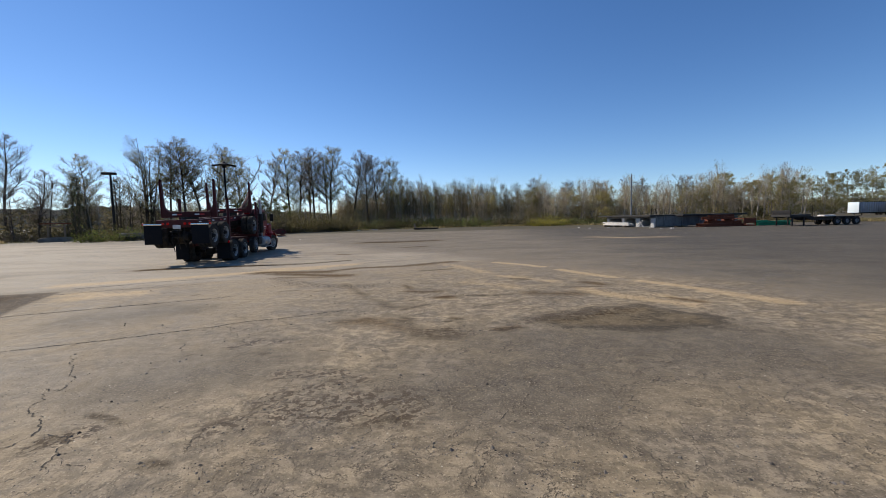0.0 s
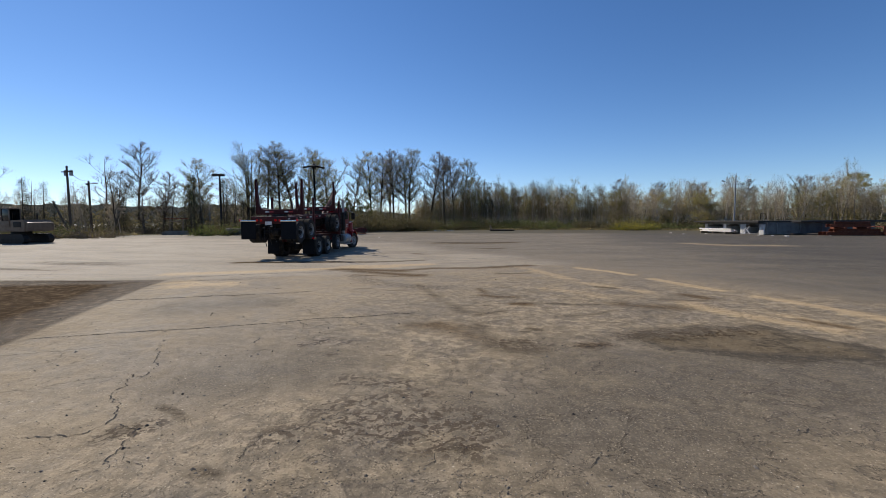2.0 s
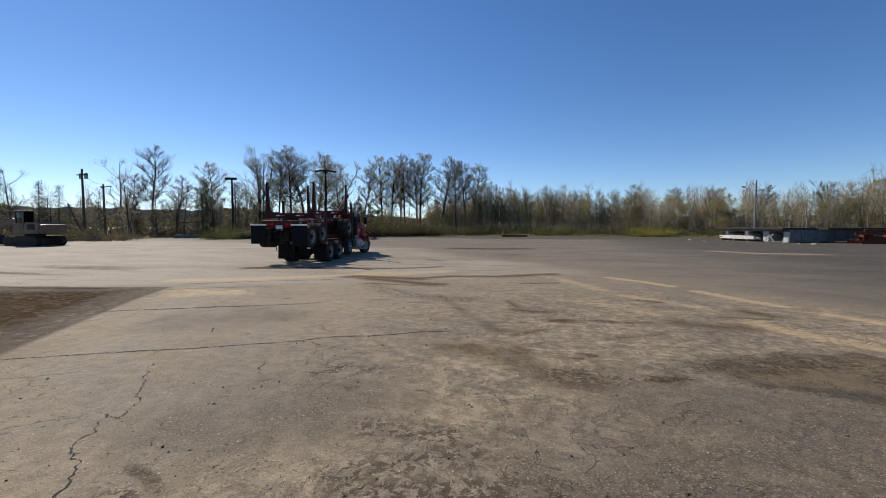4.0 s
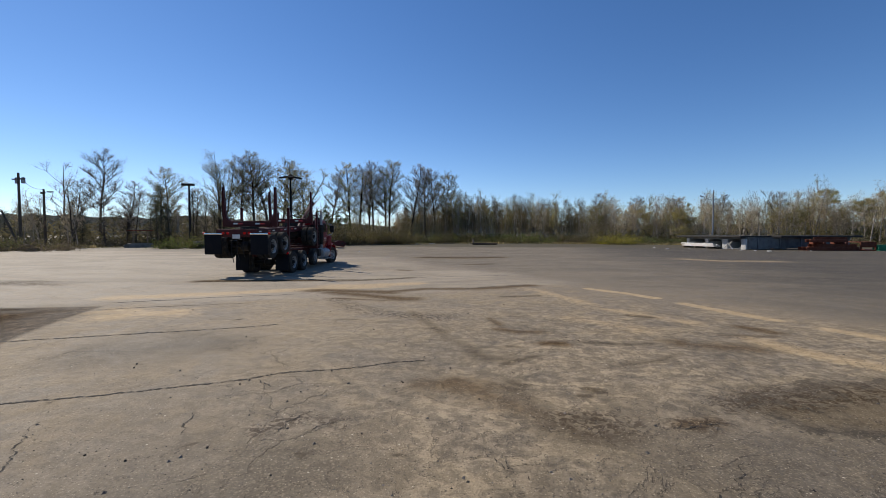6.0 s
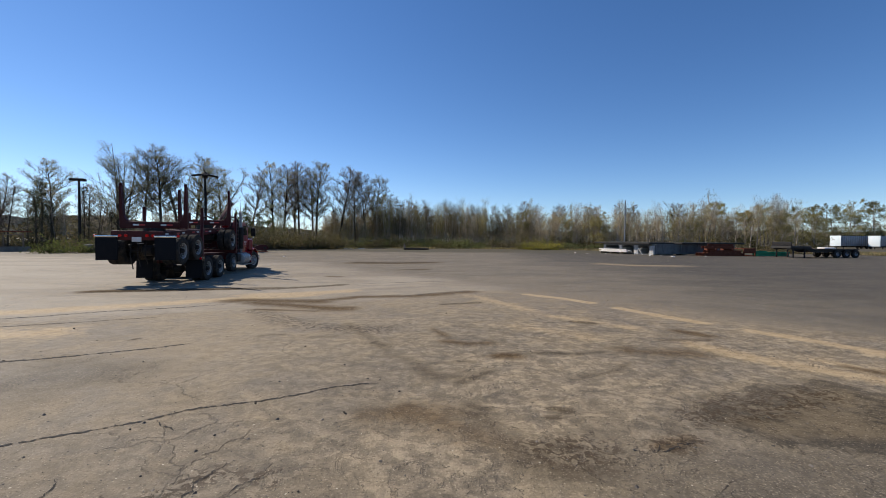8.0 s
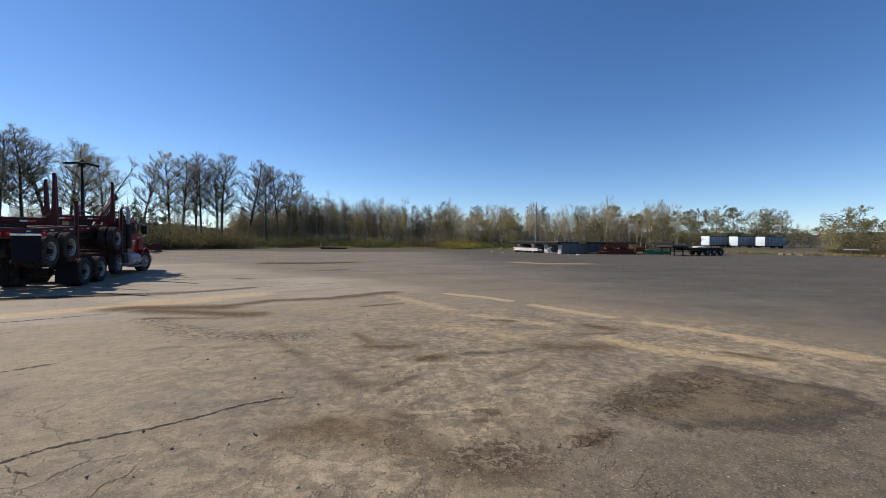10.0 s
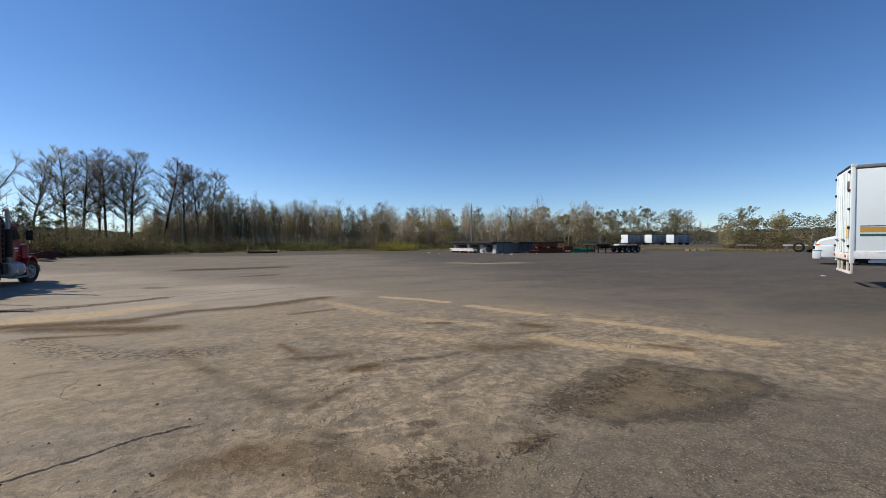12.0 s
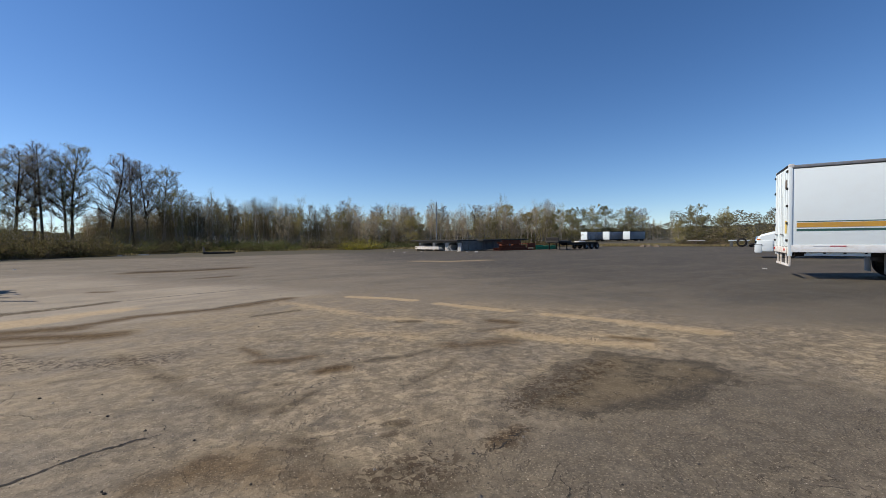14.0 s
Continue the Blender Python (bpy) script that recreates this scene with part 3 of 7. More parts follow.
def build_ground():
    xs = np.concatenate([[-2500, -900, -300], np.arange(-120, -15, 6), np.arange(-14, -9.6, 0.25), np.arange(-9.6, 7.2, 0.055), np.arange(7.2, 20, 0.4), np.arange(20, 121, 6), [300, 900, 2500]])
    ys = np.concatenate([[-2500, -600, -100, -30, -10, -4], np.arange(1, 17, 0.055), np.arange(17, 34, 0.25), np.arange(34, 50, 2), [60, 80, 120, 300, 900, 2500]])
    gx, gy = np.meshgrid(xs, ys)
    x, y = gx.ravel(), gy.ravel()
    z = yard_height(x, y)
    w = len(xs)
    i = (np.arange(len(ys) - 1)[:, None] * w + np.arange(w - 1)[None, :]).ravel()
    me = bpy.data.meshes.new("ground")
    me.from_pydata(np.stack([x, y, z], 1).tolist(), [], np.stack([i, i + 1, i + w + 1, i + w], 1).tolist())
    slab_edge = np.minimum(1 - right_of((-6.3, 4.1), (-9.75, 9.75), x, y, 1.0), right_of((-13.4, 8.3), (-9.75, 9.75), x, y, 1.0))
    lane = np.maximum(0.5 + 0.5 * np.clip((0.821 * x + 0.571 * y - 10.3) / 2.4, -1, 1), 0.5 + 0.5 * np.clip((0.25 * x + y - 30.0) / 6.0, -1, 1))
    layers = {"stains": (near_to(SAND, x, y), near_to(BROWN, x, y), near_to(DARK, x, y), within(PATCH, x, y, 0.30)),
              "zones": (near_to(PALE, x, y), slab_edge, 1 - right_of((-9.8, 10.0), (-0.3, 15.1), x, y, 1.0), lane),
              "slabs": (near_to(GRIT, x, y), near_to(CRUMBLE, x, y), np.clip((14 - y) / 5, 0, 1) * np.clip((x + 4.2) / 3.6, 0.05, 1), x * 0)}
    for name, values in layers.items():
        at = me.attributes.new(name, "FLOAT_COLOR", "POINT")
        at.data.foreach_set("color", np.stack(values, 1).astype(np.float32).ravel())
    me.materials.append(ground_material())
    return tagged(new("ground", me), "dusty cracked concrete and asphalt yard", "ground", kind="structure")


ground = build_ground()


def ribbon(name, pts, width, material, label, seed, rough=0.05, lift=0.004, step=0.022):
    """A ragged open crack along a way, with a crumbled edge."""
    rnd = random.Random(seed)
    line = []
    for (x0, y0), (x1, y1) in zip(pts, pts[1:]):
        n = max(2, int(math.hypot(x1 - x0, y1 - y0) / step))
        for i in range(n):
            line.append((x0 + (x1 - x0) * i / n, y0 + (y1 - y0) * i / n))
    line.append(pts[-1])
    verts, faces, off = [], [], 0.0
    for i, (x, y) in enumerate(line):
        a, b = line[max(0, i - 1)], line[min(len(line) - 1, i + 1)]
        d = Vector((b[0] - a[0], b[1] - a[1])).normalized()
        off = off * 0.75 + rnd.uniform(-rough, rough) * 0.40
        w = width * rnd.uniform(0.05, 1.2) * 0.26 * min(1.0, 0.15 + 0.12 * min(i, len(line) - 1 - i))
        for s in (-1, 1):
            px, py = x - d.y * (off + s * w), y + d.x * (off + s * w)
            verts.append((px, py, gz(px, py) + lift))
        if i:
            k = 2 * i
            faces.append((k - 2, k, k + 1, k - 1))
    me = bpy.data.meshes.new(name)
    me.from_pydata(verts, [], faces)
    me.materials.append(material)
    ob = new(name, me)
    ob.parent = ground
    return tagged(ob, label)


M["crack"] = surf("crack_dirt", (0.030, 0.025, 0.020), (0.060, 0.048, 0.036), 1.0, 0, 8, 0.5, 60, 0.0)
def crack(width, rough, *pts):
    crack.made += 1
    return ribbon("crack", pts, width, M["crack"], "ragged dirt-filled crack in the paving", 9 + crack.made, rough)


crack.made = 0
crack(0.058, 0.03, (-6.45, 4.5), (-5.54, 5.01), (-5.06, 5.24), (-4.71, 5.41), (-4.34, 5.6), (-3.96, 5.83), (-3.55, 6.07), (-3.4, 6.22), (-3.23, 6.36), (-2.91, 6.49), (-2.58, 6.61), (-2.31, 6.8), (-2.02, 6.96), (-1.66, 7.07))
crack(0.10, 0.03, (-8.15, 6.75), (-7.6, 7.03), (-7.06, 7.31), (-6.47, 7.61), (-5.81, 7.91), (-5.15, 8.3), (-4.7, 8.69))
crack(0.09, 0.03, (-9.4, 9.2), (-8.79, 9.8), (-7.9, 10.28), (-6.79, 10.99))
crack(0.15, 0.05, (-10.06, 10.23), (-9.22, 10.93), (-8.57, 11.57), (-7.48, 12.22), (-6.49, 13.04))
crack(0.0396, 0.04, (-3.42, 6.11), (-3.33, 6.02), (-3.17, 5.95), (-3.06, 5.93))
crack(0.029, 0.03, (-1.66, 7.07), (-1.67, 7.18), (-1.72, 7.28))
crack(0.033, 0.05, (-3.27, 4.88), (-3.38, 5.03), (-3.47, 5.27))
crack(0.0264, 0.06, (-2.58, 4.93), (-2.54, 5.07), (-2.53, 5.33), (-2.51, 5.48))
crack(0.0264, 0.06, (-2.37, 5.05), (-2.27, 5.19), (-2.15, 5.34))
crack(0.26, 0.08, (-5.21, 19.08), (-3.49, 19.37), (-0.92, 18.98))
crack(0.195, 0.06, (-0.33, 15.45), (-1.22, 15.17), (-2.24, 14.45))
crack(0.0238, 0.05, (-4.57, 4.79), (-4.12, 4.31), (-3.88, 4.11), (-3.67, 3.78), (-3.84, 3.81), (-3.61, 3.54), (-3.57, 3.34), (-3.29, 3.24), (-3.15, 3.08), (-3.09, 2.97), (-3.08, 2.79), (-3.33, 2.68), (-3.5, 2.6))
crack(0.0211, 0.06, (-3.09, 2.97), (-2.89, 2.91), (-2.7, 2.85), (-2.6, 2.64), (-2.57, 2.57), (-2.48, 2.48), (-2.63, 2.39))
crack(0.0211, 0.06, (-2.6, 2.64), (-2.44, 2.6), (-2.34, 2.57), (-2.25, 2.48))
crack(0.0158, 0.06, (-1.81, 2.69), (-1.77, 2.82), (-1.79, 3.06), (-1.6, 3.17), (-1.49, 3.36), (-1.37, 3.58))
crack(0.0238, 0.06, (-0.57, 2.89), (-0.53, 3), (-0.5, 3.1), (-0.49, 3.16))
crack(0.0264, 0.06, (0.41, 3.14), (0.51, 3.22), (0.64, 3.32))
crack(0.0264, 0.06, (1.9, 3.86), (2.08, 3.97), (2.19, 4.01))
crack(0.0185, 0.07, (0.4, 4.63), (0.47, 4.85), (0.66, 4.92), (0.85, 5.25))
crack(0.0185, 0.07, (-0.03, 4.31), (0.16, 4.31), (0.4, 4.41))
crack(0.0185, 0.06, (-0.52, 4.19), (-0.53, 4.47))
crack(0.0185, 0.06, (-0.9, 5.09), (-0.67, 4.77))
crack(0.0264, 0.08, (-0.83, 7.51), (-0.64, 7.51), (-0.45, 7.67), (-0.25, 7.75), (-0.18, 7.97))
crack(0.0211, 0.06, (-0.7, 7.42), (-0.67, 7.22), (-0.67, 7.08))
crack(0.0185, 0.06, (-1.66, 8.35), (-1.46, 8.42), (-1.16, 8.52))
crack(0.0264, 0.07, (-0.01, 8.33), (0.35, 8.31), (0.91, 8.3))
crack(0.033, 0.06, (0.56, 5.66), (0.74, 5.72), (0.85, 5.74))
crack(0.0396, 0.07, (2.46, 8.92), (2.78, 9), (3.17, 9.08))
crack(0.0185, 0.06, (-0.34, 6.56), (-0.25, 6.64))
crack(0.0185, 0.07, (-0.76, 5.06), (-0.71, 4.94), (-0.67, 4.78))
crack(0.0185, 0.07, (-0.84, 5.27), (-0.8, 5.09))
crack(0.0264, 0.08, (0.55, 5.67), (0.7, 5.74), (1.02, 5.88))
crack(0.0238, 0.06, (-0.76, 6.48), (-0.51, 6.44), (-0.4, 6.39))
crack(0.0211, 0.07, (-0.81, 7.41), (-0.67, 7.55), (-0.56, 7.69))


def loose_stones():
    """Small stones strewn over the near paving."""
    rnd = random.Random(5)
    verts, faces = [], []
    for _ in range(9000):
        d = 1.2 + 15.0 * rnd.random() ** 1.4
        a = radians(rnd.uniform(10, 175))
        x, y = -0.4 + d * math.cos(a), 1.6 + d * math.sin(a)
        s = rnd.uniform(0.003, 0.009) * (2.2 if rnd.random() < 0.05 else 1.0)
        k, z, t = len(verts), gz(x, y), rnd.uniform(0, 3)
        for j in range(4):
            verts.append((x + s * math.cos(t + j * 1.57) * rnd.uniform(0.6, 1.4), y + s * math.sin(t + j * 1.57) * rnd.uniform(0.6, 1.4), z - 0.001))
        verts.append((x + s * rnd.uniform(-0.4, 0.4), y + s * rnd.uniform(-0.4, 0.4), z + s * rnd.uniform(0.4, 0.9)))
        faces += [(k, k + 1, k + 4), (k + 1, k + 2, k + 4), (k + 2, k + 3, k + 4), (k + 3, k, k + 4)]
    me = bpy.data.meshes.new("gravel")
    me.from_pydata(verts, [], faces)
    g = Graph("loose_stone")
    c = g.mix(g.n.new("ShaderNodeNewGeometry").outputs["Random Per Island"], (0.025, 0.022, 0.019), (0.20, 0.17, 0.14))
    me.materials.append(g.set(Base_Color=c, Roughness=0.9))
    return tagged(new("gravel", me), "loose grit and small stones on paving", "gravel", kind="stuff")


loose_stones()


# ---- trees and undergrowth ----
class Limbs:
    """Tapered limbs and the places of their tips."""

    def __init__(self, seed):
        self.r, self.v, self.f, self.tips, self.tv, self.tf = random.Random(seed), [], [], [], [], []

    def tube(self, pts, radii, n):
        base = len(self.v)
        for i, p in enumerate(pts):
            d = (pts[min(i + 1, len(pts) - 1)] - pts[max(i - 1, 0)]).normalized()
            a = d.orthogonal().normalized()
            b = d.cross(a)
            for k in range(n):
                t = 2 * math.pi * k / n
                self.v.append(tuple(p + (a * math.cos(t) + b * math.sin(t)) * radii[i]))
        for i in range(len(pts) - 1):
            for k in range(n):
                j = (k + 1) % n
                self.f.append((base + i * n + k, base + i * n + j, base + (i + 1) * n + j, base + (i + 1) * n + k))

    def limb(self, p, d, length, r0, r1, steps, wander, lift, n):
        pts, d = [p.copy()], d.normalized()
        for _ in range(steps):
            d = (d + Vector((self.r.uniform(-1, 1), self.r.uniform(-1, 1), self.r.uniform(-0.6, 0.6))) * wander + Vector((0, 0, lift))).normalized()
            pts.append(pts[-1] + d * (length / steps))
        self.tube(pts, [r0 + (r1 - r0) * i / steps for i in range(steps + 1)], n)
        return pts, d

    def twig(self, p, d, length, r0):
        """A fine pointed twig."""
        d = (d + Vector((self.r.uniform(-1, 1), self.r.uniform(-1, 1), self.r.uniform(-0.4, 0.8))) * 0.25).normalized()
        a = d.orthogonal().normalized() * (r0 * 0.72)
        b, k, e = d.cross(a), len(self.tv), p + d * length
        self.tv += [tuple(p + a), tuple(p - a * 0.5 + b * 0.87), tuple(p - a * 0.5 - b * 0.87), tuple(e)]
        self.tf += [(k, k + 1, k + 3), (k + 1, k + 2, k + 3), (k + 2, k, k + 3)]
        self.tips.append(p.lerp(e, self.r.uniform(0.5, 1.0)))

    def mesh(self, name, material):
        me = bpy.data.meshes.new(name)
        me.from_pydata(self.v, [], self.f)
        for p in me.polygons:
            p.use_smooth = True
        me.materials.append(material)
        return me


def blades(name, spots, size, material, seed, per=3, spread=0.4, twigs=None):
    """Many small leaves about the given spots, and the finest twigs."""
    r, v, f = random.Random(seed), list(twigs.tv) if twigs else [], list(twigs.tf) if twigs else []
    for s in spots:
        for _ in range(per):
            c = Vector(s) + Vector((r.gauss(0, spread), r.gauss(0, spread), r.gauss(0, spread * 0.8)))
            a = Vector((r.uniform(-1, 1), r.uniform(-1, 1), r.uniform(-1, 1))).normalized()
            b = a.orthogonal().normalized()
            w = size * r.uniform(0.5, 1.3)
            k = len(v)
            v += [tuple(c - a * w), tuple(c + b * w * 0.55), tuple(c + a * w), tuple(c - b * w * 0.55)]
            f.append((k, k + 1, k + 2, k + 3))
    me = bpy.data.meshes.new(name)
    me.from_pydata(v, [], f)
    me.materials.append(material)
    return me


def twiggy(L, p, d, length, r0, level, kids, lift, n=3):
    """A limb that forks into finer ones."""
    if level == 0:
        L.twig(p, d, length, r0)
        return
    pts, end = L.limb(p, d, length, r0, r0 * 0.3, 4 if level > 1 else 2, 0.20, lift, n if level < 2 else 4)
    for _ in range(kids if level > 1 else kids + 3):
        at = 0.22 + 0.78 * L.r.random() ** 0.7
        i = min(int(at * (len(pts) - 1)), len(pts) - 2)
        q = pts[i].lerp(pts[i + 1], at * (len(pts) - 1) - i)
        ax = Vector((L.r.uniform(-1, 1), L.r.uniform(-1, 1), L.r.uniform(-0.15, 0.9))).normalized()
        twiggy(L, q, (end + ax * 1.1).normalized(), min(length * L.r.uniform(0.36, 0.6), 1.6 * L.r.uniform(0.6, 1.2)), r0 * 0.52, level - 1, kids, lift)


def tall_tree(h, seed, bare, stems=1, width=0.20, leaf="bud", clear=0.36, limbs=24, per=3, kids=8, bark="bark_dark", leaf_size=0.05, fork=False):
    """A tall tree in early spring: clear trunk, rising limbs, fine twigs and buds."""
    L = Limbs(seed)
    for s in range(stems):
        lean = Vector((L.r.uniform(-1, 1), L.r.uniform(-1, 1), 0)) * (0.03 if stems == 1 else 0.10)
        hh = h * (1.0 if s == 0 else L.r.uniform(0.8, 0.98))
        foot = Vector((L.r.uniform(-0.6, 0.6), L.r.uniform(-0.6, 0.6), -0.1)) if stems > 1 else Vector((0, 0, -0.1))
        r0 = h * 0.0125 * (1 if stems == 1 else 0.8)
        pts, _ = L.limb(foot, Vector((0, 0, 1)) + lean, hh * 0.94, r0, r0 * 0.13, 12, 0.05, 0.01, 7)
        if fork:
            # a second leader that leaves the trunk half way up
            q, a = pts[5], L.r.uniform(0, 6.28)
            more, _ = L.limb(q, Vector((math.cos(a) * 0.5, math.sin(a) * 0.5, 1)), hh * 0.48, r0 * 0.55, r0 * 0.1, 7, 0.06, 0.04, 6)
            for i in range(9):
                p = more[2 + i % 6]
                b = i * 2.4
                twiggy(L, p, Vector((math.cos(b), math.sin(b), 1.3)), h * L.r.uniform(0.09, 0.15), r0 * 0.22, 2, kids - 1, 0.05)
        for i in range(limbs if stems == 1 else int(limbs * 0.75)):
            # each limb ends on the skin of an oval crown and leaves the trunk below its tip
            v = (i + L.r.random()) / limbs if stems == 1 else L.r.random()
            a = i * 2.4 + L.r.uniform(-0.5, 0.5)
            skin = math.sqrt(max(0.03, 1 - ((v - 0.47) / 0.55) ** 2))
            out = h * width * skin * L.r.uniform(0.55, 1.0)
            rise = out * (0.7 + 0.5 * v) * L.r.uniform(0.7, 1.2)
            u = min(0.985, max(clear * 0.9, clear + (1.0 - clear) * v - rise / h))
            k = min(int(u * 12), 11)
            q = pts[k].lerp(pts[k + 1], u * 12 - k)
            way = Vector((math.cos(a) * out, math.sin(a) * out, rise * 0.9))
            twiggy(L, q, way, way.length, r0 * (0.36 - 0.21 * u), 2, kids, 0.05)
        for i in range(4):
            u = clear * L.r.uniform(0.45, 0.98)
            k = int(u * 12)
            a = L.r.uniform(0, 6.28)
            twiggy(L, pts[k].lerp(pts[k + 1], u * 12 - k), Vector((math.cos(a), math.sin(a), 0.5)), h * L.r.uniform(0.04, 0.10), r0 * 0.13, 1, 4, 0.02)
    trunk = L.mesh("trunk", M[bark])
    crown = blades("crown", L.tips, leaf_size * (0.65 if bare else 1.0), M[leaf], seed + 1, per if not bare else 2, 0.10, L)
    return trunk, crown


def alder(h, seed, leaf="bud_brown", per=4, bark="bark_grey"):
    """A slim tree of a dense belt: thin stems, brushy rounded crown."""
    L = Limbs(seed)
    for s in range(3):
        foot = Vector((L.r.uniform(-1.1, 1.1), L.r.uniform(-1.1, 1.1), -0.1))
        hh = h * (1.0 if s == 0 else L.r.uniform(0.62, 0.97))
        pts, _ = L.limb(foot, Vector((L.r.uniform(-0.14, 0.14), L.r.uniform(-0.14, 0.14), 1)), hh * 0.84, 0.085, 0.02, 8, 0.07, 0.01, 5)
        for i in range(15):
            v = (i + L.r.random()) / 15
            u = 0.28 + 0.71 * v
            k = min(int(u * 8), 7)
            q = pts[k].lerp(pts[k + 1], u * 8 - k)
            a = i * 2.4 + L.r.uniform(-0.6, 0.6)
            twiggy(L, q, Vector((math.cos(a), math.sin(a), 0.75 + 0.6 * v)), hh * L.r.uniform(0.11, 0.19) * (1.1 - 0.35 * v), 0.026, 1, 5, 0.10)
    return L.mesh("trunk", M[bark]), blades("crown", L.tips, 0.07, M[leaf], seed + 1, per, 0.22, L)


def fir(h, seed):
    """A ragged conifer with gaps between its boughs."""
    L = Limbs(seed)
    pts, _ = L.limb(Vector((0, 0, -0.1)), Vector((0, 0, 1)), h, h * 0.014, 0.02, 8, 0.02, 0.0, 6)
    for i in range(70):
        u = 0.14 + 0.84 * (i / 70)
        k = min(int(u * 8), 7)
        q = pts[k].lerp(pts[k + 1], u * 8 - k)
        a = i * 2.4 + L.r.uniform(-0.3, 0.3)
        ln = h * 0.27 * (1.05 - u) * L.r.uniform(0.5, 1.25) + 0.15
        tip, _ = L.limb(q, Vector((math.cos(a), math.sin(a), -0.05)), ln, 0.03, 0.008, 3, 0.1, -0.03, 3)
        for j in range(1, 4):
            for _ in range(2):
                L.tips.append(tip[j] + Vector((L.r.gauss(0, 0.16), L.r.gauss(0, 0.16), L.r.gauss(-0.08, 0.1))))
    return L.mesh("trunk", M["bark_dark"]), blades("crown", L.tips, 0.065, M["needle"], seed + 1, 5, 0.15)


def thicket(w, h, seed, leaf, per=5, canes=95, size=0.085):
    """A low tangle of arching canes and leaves."""
    L = Limbs(seed)
    for _ in range(canes):
        a, d = L.r.uniform(0, 2 * math.pi), math.sqrt(L.r.random())
        p = Vector((math.cos(a) * d * w * 0.85, math.sin(a) * d * w * 0.6, -0.05))
        out = Vector((math.cos(a) * 0.9 + L.r.uniform(-0.5, 0.5), math.sin(a) * 0.9 + L.r.uniform(-0.5, 0.5), 1.2))
        pts, _ = L.limb(p, out, h * (1.5 - 0.6 * d) * L.r.uniform(0.55, 1.25), 0.018, 0.005, 3, 0.28, -0.26, 3)
        L.tips += pts[1:]
    return L.mesh("tangle", M["twig_brown"]), blades("foliage", L.tips, size, M[leaf], seed + 1, per, 0.16)


def plant(name, meshes, x, y, rz, scale, label, category, group, names=("trunk", "crown")):
    ob = thing(name, on(x, y, rz, -0.02), label, category, group)
    for n, me in zip(names, meshes):
        part(n, me, None, ob)
    ob.scale = (scale[0], scale[0], scale[1]) if isinstance(scale, tuple) else (scale,) * 3
    return ob


class Woods:
    """Trees too far and too close together to tell apart, joined into one mesh."""

    def __init__(self):
        self.co, self.idx, self.mat, self.base, self.slots = [], [], [], 0, []

    def add(self, meshes, x, y, rz, sxy, sz):
        m = np.array((on(x, y, rz, -0.02) @ Matrix.Diagonal((sxy, sxy, sz, 1))).to_4x4())
        for me in meshes:
            co = np.empty(len(me.vertices) * 3, np.float32)
            me.vertices.foreach_get("co", co)
            co = co.reshape(-1, 3) @ m[:3, :3].T + m[:3, 3]
            k = np.empty(len(me.loops), np.int32)
            me.loops.foreach_get("vertex_index", k)
            tot = np.empty(len(me.polygons), np.int32)
            me.polygons.foreach_get("loop_total", tot)
            if me.materials[0] not in self.slots:
                self.slots.append(me.materials[0])
            self.co.append(co)
            self.idx.append((k + self.base, tot))
            self.mat.append(np.full(len(tot), self.slots.index(me.materials[0]), np.int32))
            self.base += len(co)

    def build(self, name, label):
        me = bpy.data.meshes.new(name)
        co, k, tot = np.concatenate(self.co), np.concatenate([i[0] for i in self.idx]), np.concatenate([i[1] for i in self.idx])
        me.vertices.add(len(co))
        me.vertices.foreach_set("co", co.astype(np.float32).ravel())
        me.loops.add(len(k))
        me.loops.foreach_set("vertex_index", k)
        me.polygons.add(len(tot))
        me.polygons.foreach_set("loop_start", np.concatenate([[0], np.cumsum(tot)[:-1]]).astype(np.int32))
        for s in self.slots:
            me.materials.append(s)
        me.polygons.foreach_set("material_index", np.concatenate(self.mat))
        me.update(calc_edges=True)
        return tagged(new(name, me), label, "woods", kind="stuff")


COTTON = [tall_tree(16.0, 21 + i, False, leaf="bud", width=0.175, limbs=40, kids=8, clear=0.36, fork=i == 1) for i in range(3)]
BARE = [tall_tree(16.0, 31 + i, True, leaf="bare_tip", width=0.16, clear=0.35 + 0.03 * i, limbs=38, kids=9, fork=i == 2) for i in range(4)]
BROAD = [tall_tree(16.0, 41, False, 5, 0.21, "bud", 0.28, 22, kids=6)]
SCRUB = [tall_tree(9.0, 51 + i, True, leaf="bare_tip", width=0.25, clear=0.25, limbs=13, per=1, kids=6) for i in range(3)]
LEAFY = [tall_tree(9.5, 61 + i, False, 2, 0.27, "olive", 0.07, 26, per=13, kids=5, bark="bark_grey", leaf_size=0.052) for i in range(3)]
LEAFGREEN = [tall_tree(7.5, 65 + i, False, 3, 0.30, "leaf", 0.10, 18, per=4, kids=4, leaf_size=0.085) for i in range(2)]
ALDER = [alder(9.0, 71 + i) for i in range(4)]
DARKALDER = [alder(9.0, 76 + i, "bud_dark", 6, "bark_grey") for i in range(3)]
GREENALDER = [alder(9.0, 81 + i, "olive", 4) for i in range(2)]
FIR = [fir(9.0, 91 + i) for i in range(2)]

T_TALL, T_BARE, T_SCRUB = "tall cottonwood with swelling spring buds beyond the yard", "tall leafless tree with fine rising twigs", "small crooked bare tree on the yard's edge"
rt = random.Random(11)
